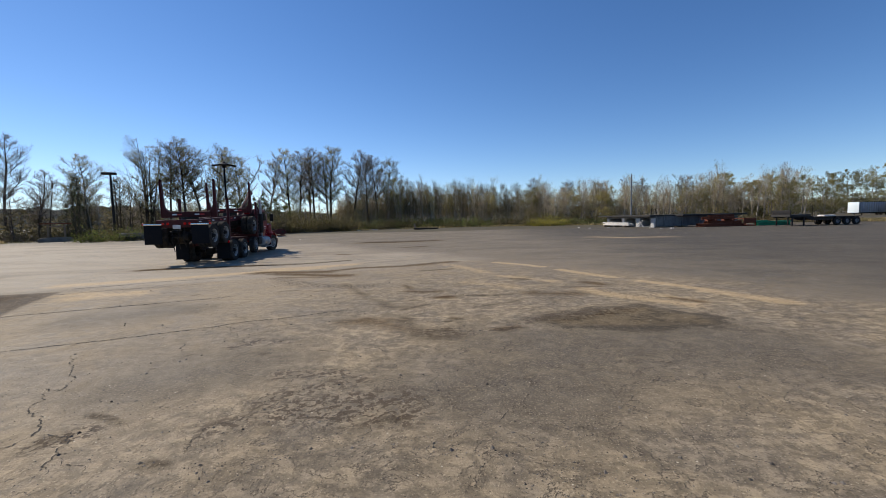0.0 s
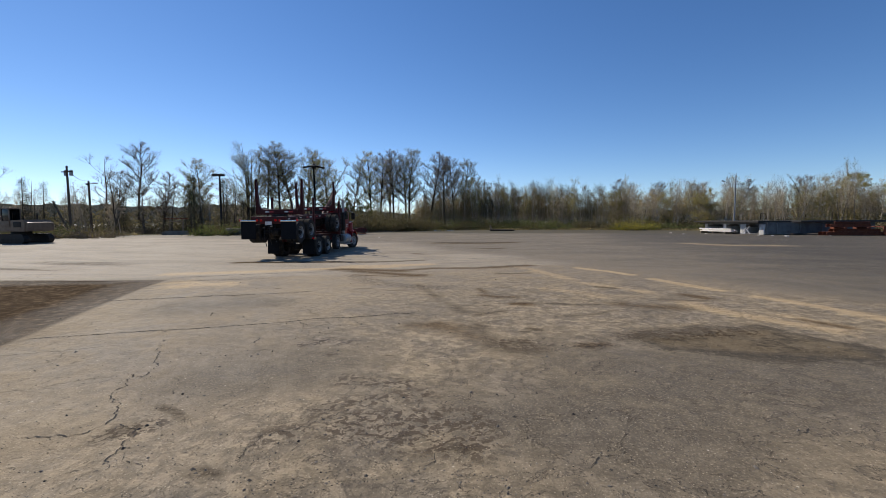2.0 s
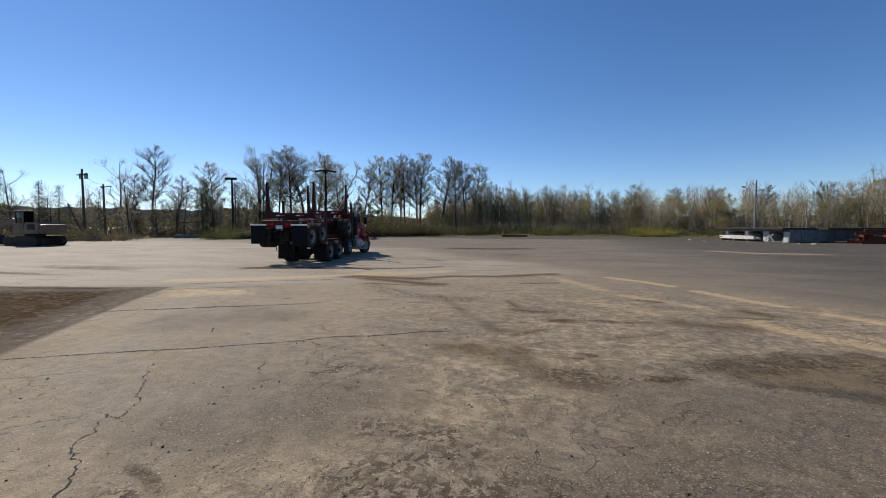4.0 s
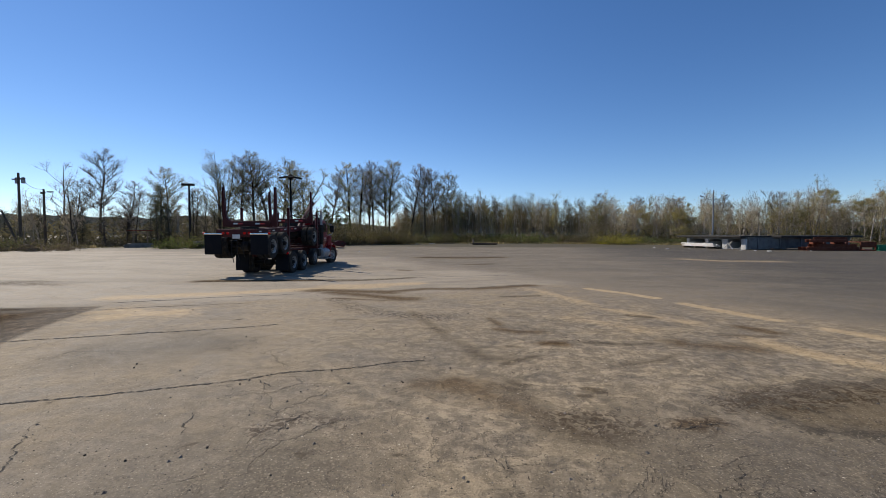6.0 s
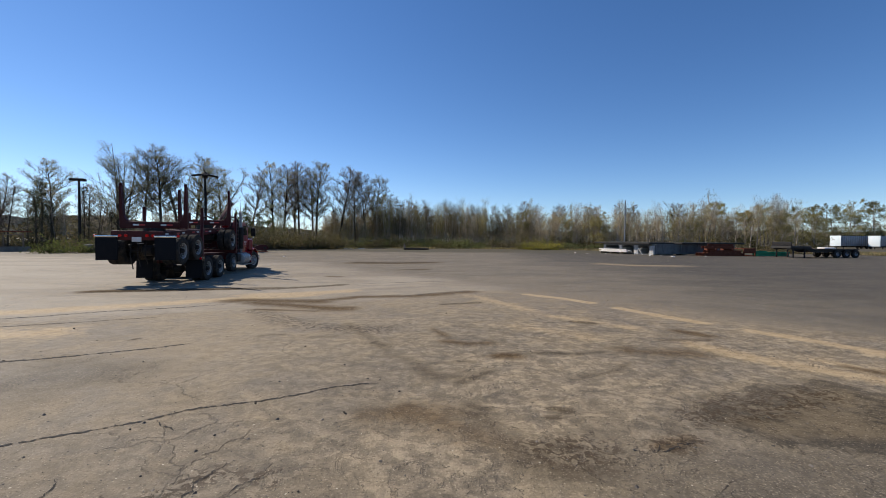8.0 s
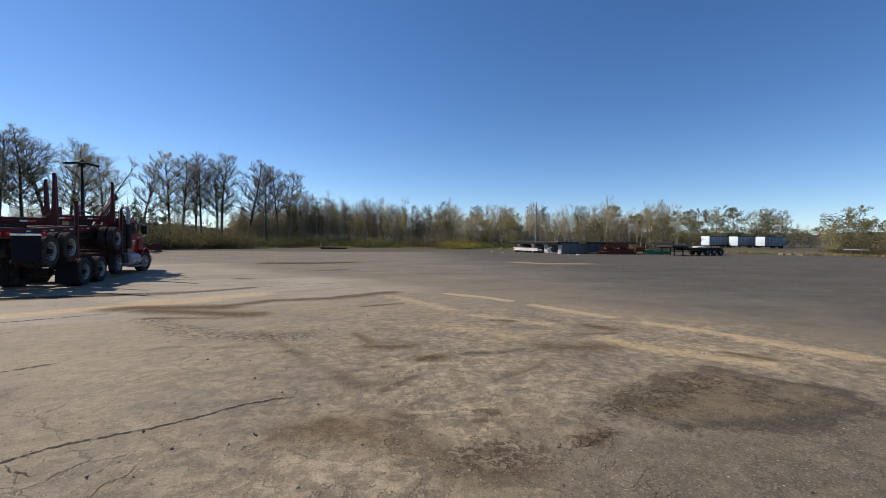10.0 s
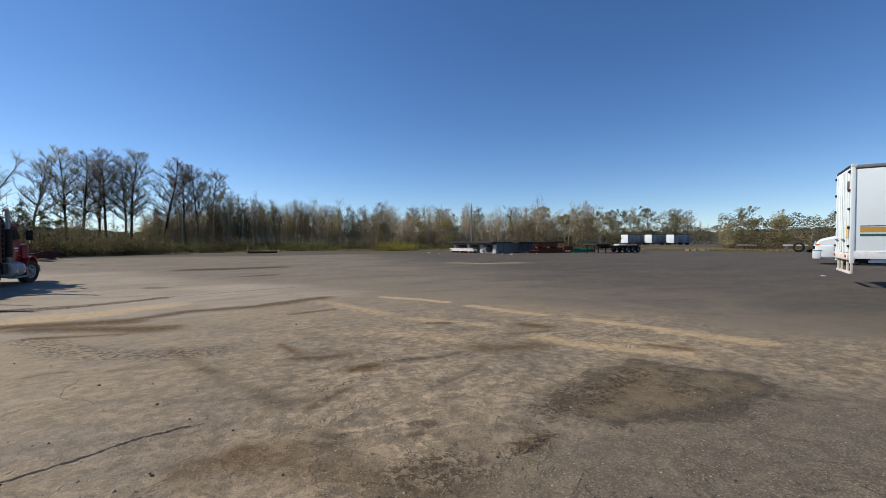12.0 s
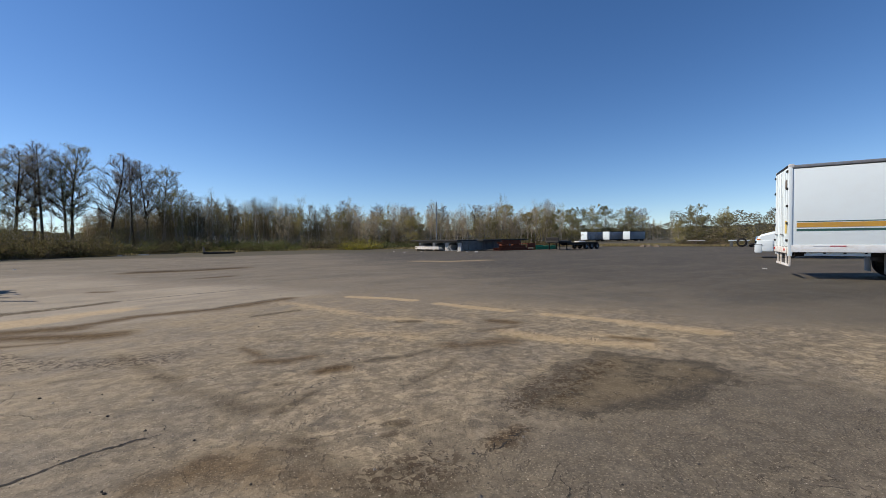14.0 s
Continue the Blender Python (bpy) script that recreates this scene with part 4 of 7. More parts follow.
# the tall trees, one by one: place, height, kind
LEFT_TREES = ((-74.2, 42.7, 9.7, 3), (-69.7, 54.9, 12.8, 4), (-66.6, 54.0, 10.3, 1), (-67.0, 58.2, 15.6, 1), (-63.5, 59.5, 10.5, 1), (-61.0, 62.5, 9.8, 0), (-54.0, 63.5, 9.5, 1), (-57.9, 62.0, 12.7, 0))
ROW_TREES = ((-49.6, 64.0, 15.9, 2), (-46.6, 68.5, 16.1, 0), (-45.7, 71.6, 15.6, 1), (-44.6, 74.1, 16.2, 0), (-42.3, 73.6, 14.6, 0), (-43.2, 80.1, 14.8, 0),
                   (-40.3, 86.0, 15.9, 1), (-36.6, 87.7, 17.1, 0), (-35.6, 90.1, 17.0, 1), (-32.0, 89.5, 17.9, 1), (-28.7, 90.6, 17.8, 0), (-24.0, 91.9, 17.2, 1),
                   (-20.6, 92.7, 16.2, 1), (-34.0, 92.5, 16.4, 0), (-30.4, 93.5, 17.2, 1), (-48.2, 66.8, 15.3, 1), (-18.9, 94.1, 16.5, 1), (-17.0, 96.4, 15.9, 0))
for x, y, h, k in LEFT_TREES + ROW_TREES:
    src = {0: COTTON, 1: BARE, 2: BROAD, 3: SCRUB, 4: SCRUB}[k]
    base = 9.0 if k > 2 else 16.0
    plant("tree", src[rt.randrange(len(src))], x, y, rt.uniform(0, 360), (h / base * rt.uniform(1.10, 1.34), h / base * 1.05), T_BARE if k in (1, 4) else T_SCRUB if k == 3 else T_TALL, "tree", "tall trees behind the yard")

# scrub and conifers on the left
for i in range(52):
    a, d = radians(rt.uniform(-66, -37)), rt.uniform(72, 96)
    x, y = d * math.sin(a), d * math.cos(a) + 2
    h = rt.uniform(5.5, 10.0)
    if rt.random() < 0.48:
        plant("conifer", FIR[rt.randrange(2)], x, y, rt.uniform(0, 360), h / 9.0, "ragged dark conifer among bare trees", "tree", "conifers at the wood's edge")
    else:
        plant("tree", (SCRUB if rt.random() < 0.7 else ALDER)[rt.randrange(3)], x, y, rt.uniform(0, 360), h / 9.0, T_SCRUB, "tree", "scrub trees at the yard's edge")
# lower trees under the tall row
for i in range(40):
    a, d = radians(rt.uniform(-40, -16) if i < 15 else rt.uniform(-16, -9)), rt.uniform(84, 104)
    x, y = d * math.sin(a), d * math.cos(a) + 2
    src, lab = (GREENALDER, "young alder coming into leaf") if rt.random() < 0.35 else (DARKALDER, "slim leafless alder in a dense belt")
    plant("tree", src[rt.randrange(2)], x, y, rt.uniform(0, 360), rt.uniform(0.5, 0.95), lab, "tree", "understorey trees")
# the dense belt in the middle and to the right: its front row one by one, the rest joined
woods = Woods()
for i in range(245):
    front = i % 5 < 2
    a = radians(-9.5 + 50.5 * (i + rt.random()) / 245)
    d = rt.uniform(84, 93) if front else rt.uniform(93, 110)
    x, y = -1 + d * math.sin(a), 3 + d * math.cos(a)
    t = (math.degrees(a) + 9.5) / 50.5
    rz, sxy, sz = rt.uniform(0, 360), rt.uniform(0.9, 1.2), rt.uniform(0.84, 1.08) * (1.30 - 0.26 * min(1.0, t / 0.42)) * (1 if front else 1.08) * (1 + 0.28 * noise.noise(Vector((math.degrees(a) * 0.45, 9.1, 0))))
    src = GREENALDER if rt.random() < 0.15 + 0.25 * t else ALDER
    if src is ALDER and math.degrees(a) < 11 and rt.random() < 0.9:
        src = DARKALDER
    src = src[rt.randrange(len(src))]
    if not front and t > 0.28 and rt.random() < 0.55:
        continue
    if not front:
        woods.add(src, x, y, rz, sxy, sz)
    elif rt.random() < 0.05 + 0.30 * t:
        plant("tree", LEAFY[rt.randrange(3)], x, y, rz, rt.uniform(0.62, 0.95), "spreading tree in olive new leaf", "tree", "leafing trees")
    else:
        plant("tree", src, x, y, rz, (sxy, sz), "slim alder in a dense brown belt", "tree", "alder belt")
# single trees that stand out above the belt and on the right
for x, y, h, k in ((19.2, 98.7, 11.6, 0), (24.2, 97.6, 10.2, 0), (32.5, 94.9, 10.1, 0), (39.2, 94.4, 10.2, 0), (47.4, 88.0, 10.2, 0), (49.2, 79.9, 9.9, 1), (58.3, 80.8, 9.6, 1),
                   (121.0, 139.0, 14.5, 1), (126.0, 138.0, 15.6, 1), (131.0, 136.0, 16.2, 1), (136.0, 134.0, 16.0, 1), (141.0, 131.0, 15.0, 1), (146.0, 130.0, 13.6, 1), (151.0, 129.0, 12.0, 1), (66.0, 77.0, 8.8, 1), (165.0, 146.5, 17.0, 0), (169.0, 143.0, 16.4, 0), (81.9, 59.1, 9.0, 1), (79.8, 60.5, 5.6, 1), (89.0, 57.2, 8.2, 1), (91.5, 58.5, 7.4, 1)):
    src, lab = ((BARE, T_BARE) if k == 0 else (LEAFY, "spreading tree in olive new leaf"))
    base = 16.0 if k == 0 else 9.5
    plant("tree", src[rt.randrange(3)], x, y, rt.uniform(0, 360), (h / base * (1.35 if k == 0 else 1.0), h / base), lab, "tree", "single trees")
plant("conifer", FIR[1], 61.5, 74.5, 40, 0.55, "small dark conifer among grey brush", "tree", "conifers at the wood's edge")
for x, y, h in ((-37.6, 74.0, 7.6), (-35.0, 75.5, 6.6), (-39.8, 73.0, 6.2), (-33.0, 77.0, 5.8)):
    plant("tree", LEAFGREEN[0 if h > 6.5 else 1], x, y, rt.uniform(0, 360), h / 7.5, "low spreading tree in fresh green leaf", "tree", "green understorey trees")
# woods to the right
for i in range(56):
    a, d = radians(rt.uniform(45, 66)), rt.uniform(108, 150)
    if math.degrees(a) < 54:
        d += 88
    src = (LEAFY, GREENALDER, ALDER, ALDER, GREENALDER)[rt.randrange(5)]
    woods.add(src[rt.randrange(2)], d * math.sin(a), d * math.cos(a), rt.uniform(0, 360), rt.uniform(0.7, 1.1), rt.uniform(0.6, 1.0) * (1.35 if d > 150 else 0.55))
for i in range(92):
    a, d = radians(rt.uniform(-46, -16) if i < 26 else rt.uniform(-16.5, -8)), rt.uniform(94, 114)
    woods.add((DARKALDER if i % 4 else ALDER)[rt.randrange(3)], -1 + d * math.sin(a), 3 + d * math.cos(a), rt.uniform(0, 360), rt.uniform(0.8, 1.2), rt.uniform(0.6, 1.15))
woods.build("woods", "dense belt of brown and olive trees in early spring")

# brush
BUSH = [thicket(2.4, 2.0, 101 + i, "bramble", 8) for i in range(3)]
BROOM = thicket(1.2, 1.6, 111, "broom", 6, 120, 0.07)
GREENBUSH = thicket(1.8, 1.6, 121, "leaf", 7, 110)
GREYBUSH = thicket(1.8, 1.5, 131, "bramble", 1, 150)
rb = random.Random(17)


def bush(src, x, y, s, lab, group="brush along the yard's edge"):
    plant("bush", src, x, y, rb.uniform(0, 360), s, lab, "bush", group, ("tangle", "foliage"))


for i in range(15):
    u = i / 14
    bush(BUSH[rb.randrange(3)], -33 + 13 * u + rb.uniform(-0.5, 0.5), 60.5 + 9.5 * u + rb.uniform(-0.8, 2.4), (rb.uniform(1.0, 1.3), rb.uniform(1.45, 1.95)), "tall tangled brown-green bramble thicket")
for i in range(7):
    u = i / 6
    bush(BUSH[rb.randrange(3)] if i % 3 else GREENBUSH, -17 + 6 * u, 76.5 + 5 * u + rb.uniform(-0.8, 1.5), (rb.uniform(0.9, 1.3), rb.uniform(0.9, 1.35)), "low mound of brown-green brambles")
for i in range(26):
    u = (i + rb.random()) / 26
    a, d = radians(-62 + 34 * u), rb.uniform(62, 72)
    if abs(math.degrees(a) + 46.4) < 4:
        d += 13
    bush((BUSH[rb.randrange(3)], GREYBUSH, GREENBUSH)[rb.randrange(3)], d * math.sin(a), d * math.cos(a), (rb.uniform(0.9, 1.4), rb.uniform(0.6, 1.2)), "low tangled brush with dead canes")
for i in range(30):
    u = (i + rb.random()) / 30
    a, d = radians(-9 + 30 * u), rb.uniform(78, 86)
    bush((BUSH[rb.randrange(3)], GREENBUSH)[rb.randrange(2)], d * math.sin(a), d * math.cos(a) + 2, (rb.uniform(0.9, 1.5), rb.uniform(0.7, 1.4)), "green and brown brush under the alders")
for x, y, s in ((15.5, 74.0, 1.2), (17.6, 75.5, 1.0), (13.8, 76.0, 0.9), (19.5, 77.0, 0.7)):
    bush(BROOM, x, y, s, "bright yellow-green broom bush", "broom bushes")
for i in range(26):
    u = (i + rb.random()) / 26
    a, d = radians(22 + 42 * u), rb.uniform(80, 95)
    if 40 < math.degrees(a) < 53:
        continue
    bush((GREYBUSH, BUSH[rb.randrange(3)], BUSH[rb.randrange(3)])[rb.randrange(3)], d * math.sin(a), d * math.cos(a), (rb.uniform(0.9, 1.5), rb.uniform(0.7, 1.3)), "pale grey and brown brush in thin leaf")


def rough_grass():
    """Rough and dry grass round the yard's far edge."""
    r, v, f = random.Random(23), [], []
    for _ in range(40000):
        a = radians(r.uniform(-66, 76) if r.random() < 0.6 else r.uniform(38, 76))
        edge = 71 if math.degrees(a) < -12 else 76 if math.degrees(a) < 30 else 84
        d = edge + 16 * r.random() ** 1.5 - 2
        x, y = -1 + d * math.sin(a), 3 + d * math.cos(a)
        h = r.uniform(0.12, 0.45)
        if abs(math.degrees(a) + 47.0) < 3.5 and d < 75:
            h *= 0.3
        t = r.uniform(0, 6.28)
        w = r.uniform(0.05, 0.16)
        k, z = len(v), gz(x, y) - 0.02
        v += [(x - w * math.cos(t), y - w * math.sin(t), z), (x + w * math.cos(t), y + w * math.sin(t), z), (x + r.uniform(-0.1, 0.1), y + r.uniform(-0.1, 0.1), z + h)]
        f.append((k, k + 1, k + 2))
    me = bpy.data.meshes.new("grass")
    me.from_pydata(v, [], f)
    me.materials.append(M["dry"])
    return tagged(new("grass", me), "rough dry grass at the yard's edge", "grass", kind="stuff")


rough_grass()


def deep_brush():
    """The dense undergrowth between and behind the trunks."""
    r, v, f = random.Random(37), [], []
    for _ in range(52000):
        a = radians(r.uniform(-68, 38) if r.random() < 0.58 else r.uniform(38, 67))
        deg = math.degrees(a)
        d = r.uniform(98, 118)
        if deg < -36:
            d = r.uniform(80, 112)
        if 39.5 < deg < 53.5:
            d += 92
        x, y = -1 + d * math.sin(a), 3 + d * math.cos(a)
        top = (4.2 if deg < -37 else 2.3 if deg < -16 else 5.0 if deg < -8 else 2.6) + 2.2 * noise.noise(Vector((deg * 0.35, 1.7, 0))) + 1.1 * noise.noise(Vector((deg * 1.7, 4.2, 0)))
        if deg > -9:
            top += 3.0 if deg < 11 else -0.4 if deg < 38 else 4.0
        c = Vector((x, y, gz(x, y) + max(0.3, top) * r.random() ** (1.5 if deg < -8 else 0.8)))
        u = Vector((r.uniform(-1, 1), r.uniform(-1, 1), r.uniform(-0.3, 1.2))).normalized()
        w = u.orthogonal().normalized()
        s = r.uniform(0.12, 0.38) * (1.3 if d > 150 or deg < -36 else 0.9)
        k = len(v)
        v += [tuple(c - u * s), tuple(c + w * s * 0.35), tuple(c + u * s), tuple(c - w * s * 0.35)]
        f.append((k, k + 1, k + 2, k + 3))
    me = bpy.data.meshes.new("undergrowth")
    me.from_pydata(v, [], f)
    me.materials.append(M["far_green"])
    return tagged(new("undergrowth", me), "dense dark undergrowth deep between the trees", "undergrowth", kind="stuff")


deep_brush()


def far_hills():
    """A low wooded ridge far behind, its top broken by crowns."""
    r, v, f = random.Random(29), [], []
    n = 420
    for i in range(n + 1):
        a = radians(-80 + 170 * i / n)
        top = 11.0 + 7.0 * max(0.0, min(1.0, (60 - 170 * i / n) / 20)) + 3.5 * noise.noise(Vector((i * 0.035, 3.1, 0))) + 1.8 * noise.noise(Vector((i * 0.31, 7.7, 0))) + r.uniform(-0.6, 0.8)
        for j in range(5):
            d = 430 + 26 * j
            v.append((d * math.sin(a), d * math.cos(a), -1.0 if j == 0 else top * (0.35, 0.7, 0.9, 1.0)[j - 1] + r.uniform(-0.8, 0.8)))
    for i in range(n):
        for j in range(4):
            k = i * 5 + j
            f.append((k, k + 1, k + 6, k + 5))
    me = bpy.data.meshes.new("backdrop")
    me.from_pydata(v, [], f)
    me.materials.append(surf("distant_woods", (0.055, 0.062, 0.058), (0.085, 0.080, 0.062), 1.0, 0, 0.06, 0.6, 0.6, 0.0, spec=0.0))
    return tagged(new("backdrop", me), "low dark wooded ridge far behind the trees", "backdrop", kind="structure")


far_hills()


# ---- poles and lamps ----
def utility_pole(x, y, h, name, label, flood):
    p = thing(name, on(x, y), label, "pole")
    bm = bm_new()
    bm_tube(bm, (0, 0, -0.3), (0, 0, h), 0.17, 0.11, 12)
    part("post", bm, M["pole_wood"], p)
    if flood:
        part("crossarm", bm_box(bm_new(), (0, 0, h - 0.75), (1.9, 0.11, 0.13), 0.015), M["pole_wood"], p)
        for s in (-1, 1):
            bm = bm_new()
            bm_tube(bm, (s * 0.46, 0.16, h - 1.25), (s * 0.46, 0.16, h - 0.60), 0.20, n=16)
            bm_tube(bm, (s * 0.46, 0.16, h - 0.60), (s * 0.46, 0.16, h - 0.54), 0.18, 0.13, n=16)
            bm_tube(bm, (s * 0.46, 0.1, h - 0.58), (s * 0.44, 0.05, h - 0.70), 0.03)
            part("transformer", bm, M["grey_metal"], p, "grey drum transformer")
    else:
        bm = bm_pipe(bm_new(), [(0, 0, h - 0.6), (0.5, 0, h - 0.35), (0.9, 0, h - 0.35)], 0.03)
        part("arm", bm, M["grey_metal"], p)
        part("lamp_head", bm_box(bm_new(), (1.1, 0, h - 0.38), (0.75, 0.34, 0.16), 0.05), M["grey_metal"], p)
        part("lamp_shield", bm_box(bm_new(), (-0.15, 0, h - 0.5), (0.5, 0.3, 0.28), 0.04), M["black_steel"], p)
    return p


utility_pole(-59.0, 41.7, 9.1, "utility_pole", "wooden utility pole carrying two drum transformers", True)
utility_pole(-63.0, 47.2, 7.8, "lamp_pole", "wooden pole with a street lamp", False)
brace = thing("leaning_pole", on(-58.9, 41.6, 18), "leaning timber prop against the utility pole", "pole")
part("post", bm_tube(bm_new(), (0, 0, 0), (-1.9, 0, 4.6), 0.13, 0.10), M["pole_wood"], brace)
bm = bm_pipe(bm_new(), [(-59.0 + (-4.0) * t, 41.7 + 5.5 * t, 8.3 - 0.9 * t - 0.5 * math.sin(math.pi * t)) for t in [i / 10 for i in range(11)]], 0.018, 5)
solid("cable", bm, M["black_steel"], Matrix.Identity(4), "sagging black overhead cable between two poles", "cable")


def yard_lamp(x, y, h, heads, label):
    """A dark mast with flat lamp heads."""
    p = thing("yard_lamp", on(x, y, 30), label, "lamp post")
    bm = bm_new()
    bm_tube(bm, (0, 0, -0.2), (0, 0, h), 0.16, 0.11, 14)
    bm_tube(bm, (0, 0, -0.2), (0, 0, 0.35), 0.26, 0.24, 14)
    part("mast", bm, M["black_steel"], p)
    if heads == 1:
        part("lamp_head", bm_box(bm_new(), (-0.12, 0, h + 0.02), (1.55, 0.8, 0.30), 0.10), M["black_steel"], p, "flat dark box lamp head")
    else:
        bm = bm_new()
        bm_lathe(bm, [(0.14, h - 0.15), (0.5, h + 0.1), (0.42, h + 0.3), (0.1, h + 0.55)], 14, "z")
        part("hub", bm, M["black_steel"], p)
        for k in range(heads):
            a = 2 * math.pi * k / heads
            bm = bm_new()
            bm_box(bm, (0.95 * math.cos(a), 0.95 * math.sin(a), h + 0.05), (1.25, 0.66, 0.18), 0.05, (0, 10, math.degrees(a)))
            part("lamp_head", bm, M["black_steel"], p)
    return p


yard_lamp(-44.7, 51.6, 8.5, 1, "tall dark yard lamp with one flat box head")
yard_lamp(-32.9, 57.2, 9.9, 4, "tall dark yard lamp with four flat heads")
p = thing("floodlight_mast", on(31.1, 76.1, -20), "pale mast with two floodlights on arms", "lamp post")
part("mast", bm_tube(bm_new(), (0, 0, -0.2), (0, 0, 8.9), 0.13, 0.08, 12), M["grey_metal"], p)
part("arm", bm_pipe(bm_new(), [(-1.5, 0, 7.9), (-0.9, 0, 7.5), (0, 0, 7.3), (0.9, 0, 7.5), (1.5, 0, 7.9)], 0.035), M["grey_metal"], p)
for s in (-1, 1):
    part("floodlight", bm_box(bm_new(), (s * 1.65, 0, 7.95), (0.55, 0.45, 0.22), 0.05, (0, -s * 20, 0)), M["white"], p, "white floodlight")


# ---- stored material at the far edge ----
def frame_of(x, y, dx, dy, dz=0.0):
    """A pose at (x, y) whose x axis runs along (dx, dy)."""
    return on(x, y, math.degrees(math.atan2(dy, dx)), dz)


def bm_ibeam(bm, x0, x1, y, z, h=0.5, w=0.3, t=0.03, tilt=0.0):
    for dz, sz, sy in ((t / 2, t, w), (h / 2, h - 2 * t, t), (h - t / 2, t, w)):
        bm_box(bm, ((x0 + x1) / 2, y, z + dz), (x1 - x0, sy, sz), 0.004, (0, tilt, 0))
    return bm


# box girders with open cells under a dark deck
GX, GY = (0.36, -0.93), (0.93, 0.36)
culvert = thing("box_girder", frame_of(21.75, 62.2, *GX), "stored grey concrete box girder with open end cells", "girder")
bm = bm_new()
for a, b in ((0.35, 0.75), (3.35, 3.75), (5.85, 6.55), (8.35, 8.95)):
    bm_box(bm, ((a + b) / 2, 1.6, 0.68), (b - a, 3.2, 1.36), 0.03)
part("web", bm, M["concrete_light"], culvert, "pale concrete upright")
part("bottom_slab", bm_box(bm_new(), (4.65, 1.6, 0.06), (8.6, 3.15, 0.12), 0.02), M["concrete"], culvert)
bm = bm_new()
for a, b in ((0.75, 3.35), (3.75, 5.85), (6.55, 8.35)):
    for x, s in ((a, 1), (b, -1)):
        bm_prof(bm, [(x, 1.18), (x + s * 0.45, 1.18), (x, 0.88)], 0.05, 3.1)
part("haunch", bm, M["concrete"], culvert)
part("top_slab", bm_box(bm_new(), (4.65, 1.6, 1.28), (8.75, 3.25, 0.18), 0.02), M["concrete"], culvert)
part("back_wall", bm_box(bm_new(), (4.65, 3.3, 0.68), (8.6, 0.14, 1.34)), M["concrete"], culvert)
girder = thing("long_girder", frame_of(25.25, 53.75, *GY), "long dull grey concrete girder lying on blocks", "girder")
bm = bm_new()
bm_prof(bm, [(0.0, 0.12), (1.15, 0.12), (1.15, 0.30), (0.85, 0.42), (0.85, 1.10), (1.15, 1.20), (1.15, 1.38), (0.0, 1.38)], 0.0, 14.4, "x")
part("beam", bm, M["concrete"], girder)
for i in range(5):
    part("stiffener", bm_box(bm_new(), (1.2 + i * 3.0, -0.035, 0.75), (0.12, 0.07, 1.2), 0.01), M["concrete"], girder)
for i in range(4):
    part("block", bm_box(bm_new(), (0.8 + i * 4.1, 0.55, 0.06), (0.5, 1.3, 0.12), 0.01), M["wood"], girder)
deck = thing("deck_roof", frame_of(21.45, 62.6, *GX, 1.385), "dark worn timber decking laid over the girders", "decking")
for i in range(24):
    a = -0.3 + i * 0.40
    part("plank", bm_box(bm_new(), (a + 0.195, 1.6 + (i % 3) * 0.012, 0.11), (0.392, 4.2, 0.20), 0.012), M["tar"], deck)
for i in range(9):
    part("plank", bm_box(bm_new(), (9.2 - 0.03 * (i % 2), 4.4 + i * 1.3, 0.12), (2.5, 1.285, 0.22), 0.015), M["tar"], deck)
bm = bm_pipe(bm_new(), [(0, 0, 0), (0, 0, 0.75), (0.9, 0.2, 0.72), (1.2, 0.3, 0.0)], 0.03)
solid("pipe_frame", bm, M["black_steel"], frame_of(25.3, 55.4, *GY, 1.665), "bent black pipe standing on the decking", "pipe")
rnd = random.Random(3)
FRONT = frame_of(21.75, 62.2, *GX)
for x in (0.9, 2.8, 4.7):
    solid("bearer", bm_box(bm_new(), (x, -0.55, 0.12), (0.16, 1.0, 0.24), 0.012), M["wood"], FRONT, "short grey timber bearer under stacked boards", "timber", "bearers before the girder")
for i in range(7):
    layer, k = divmod(i, 3)
    bm = bm_box(bm_new(), (3.25 + rnd.uniform(-0.25, 0.25), -0.85 + 0.3 * k, 0.31 + 0.137 * layer), (5.0 - 0.4 * (i % 2), 0.27, 0.13), 0.012)
    solid("board", bm, M["white_dirty"], FRONT, "pale painted board in a low stack", "board", "boards before the girder")
bm = bm_new()
bm_pipe(bm, [(0, 0, 0.05), (0.6, 0, 0.75), (1.15, 0.1, 0.06)], 0.045)
bm_pipe(bm, [(0.25, 0.2, 0.05), (1.0, 0.1, 0.95)], 0.04)
solid("brace", bm, M["white_dirty"], frame_of(23.7, 55.6, 0.36, -0.93) @ pose(0.2, -0.5, 0), "crossed pale timber struts in an open cell", "strut")

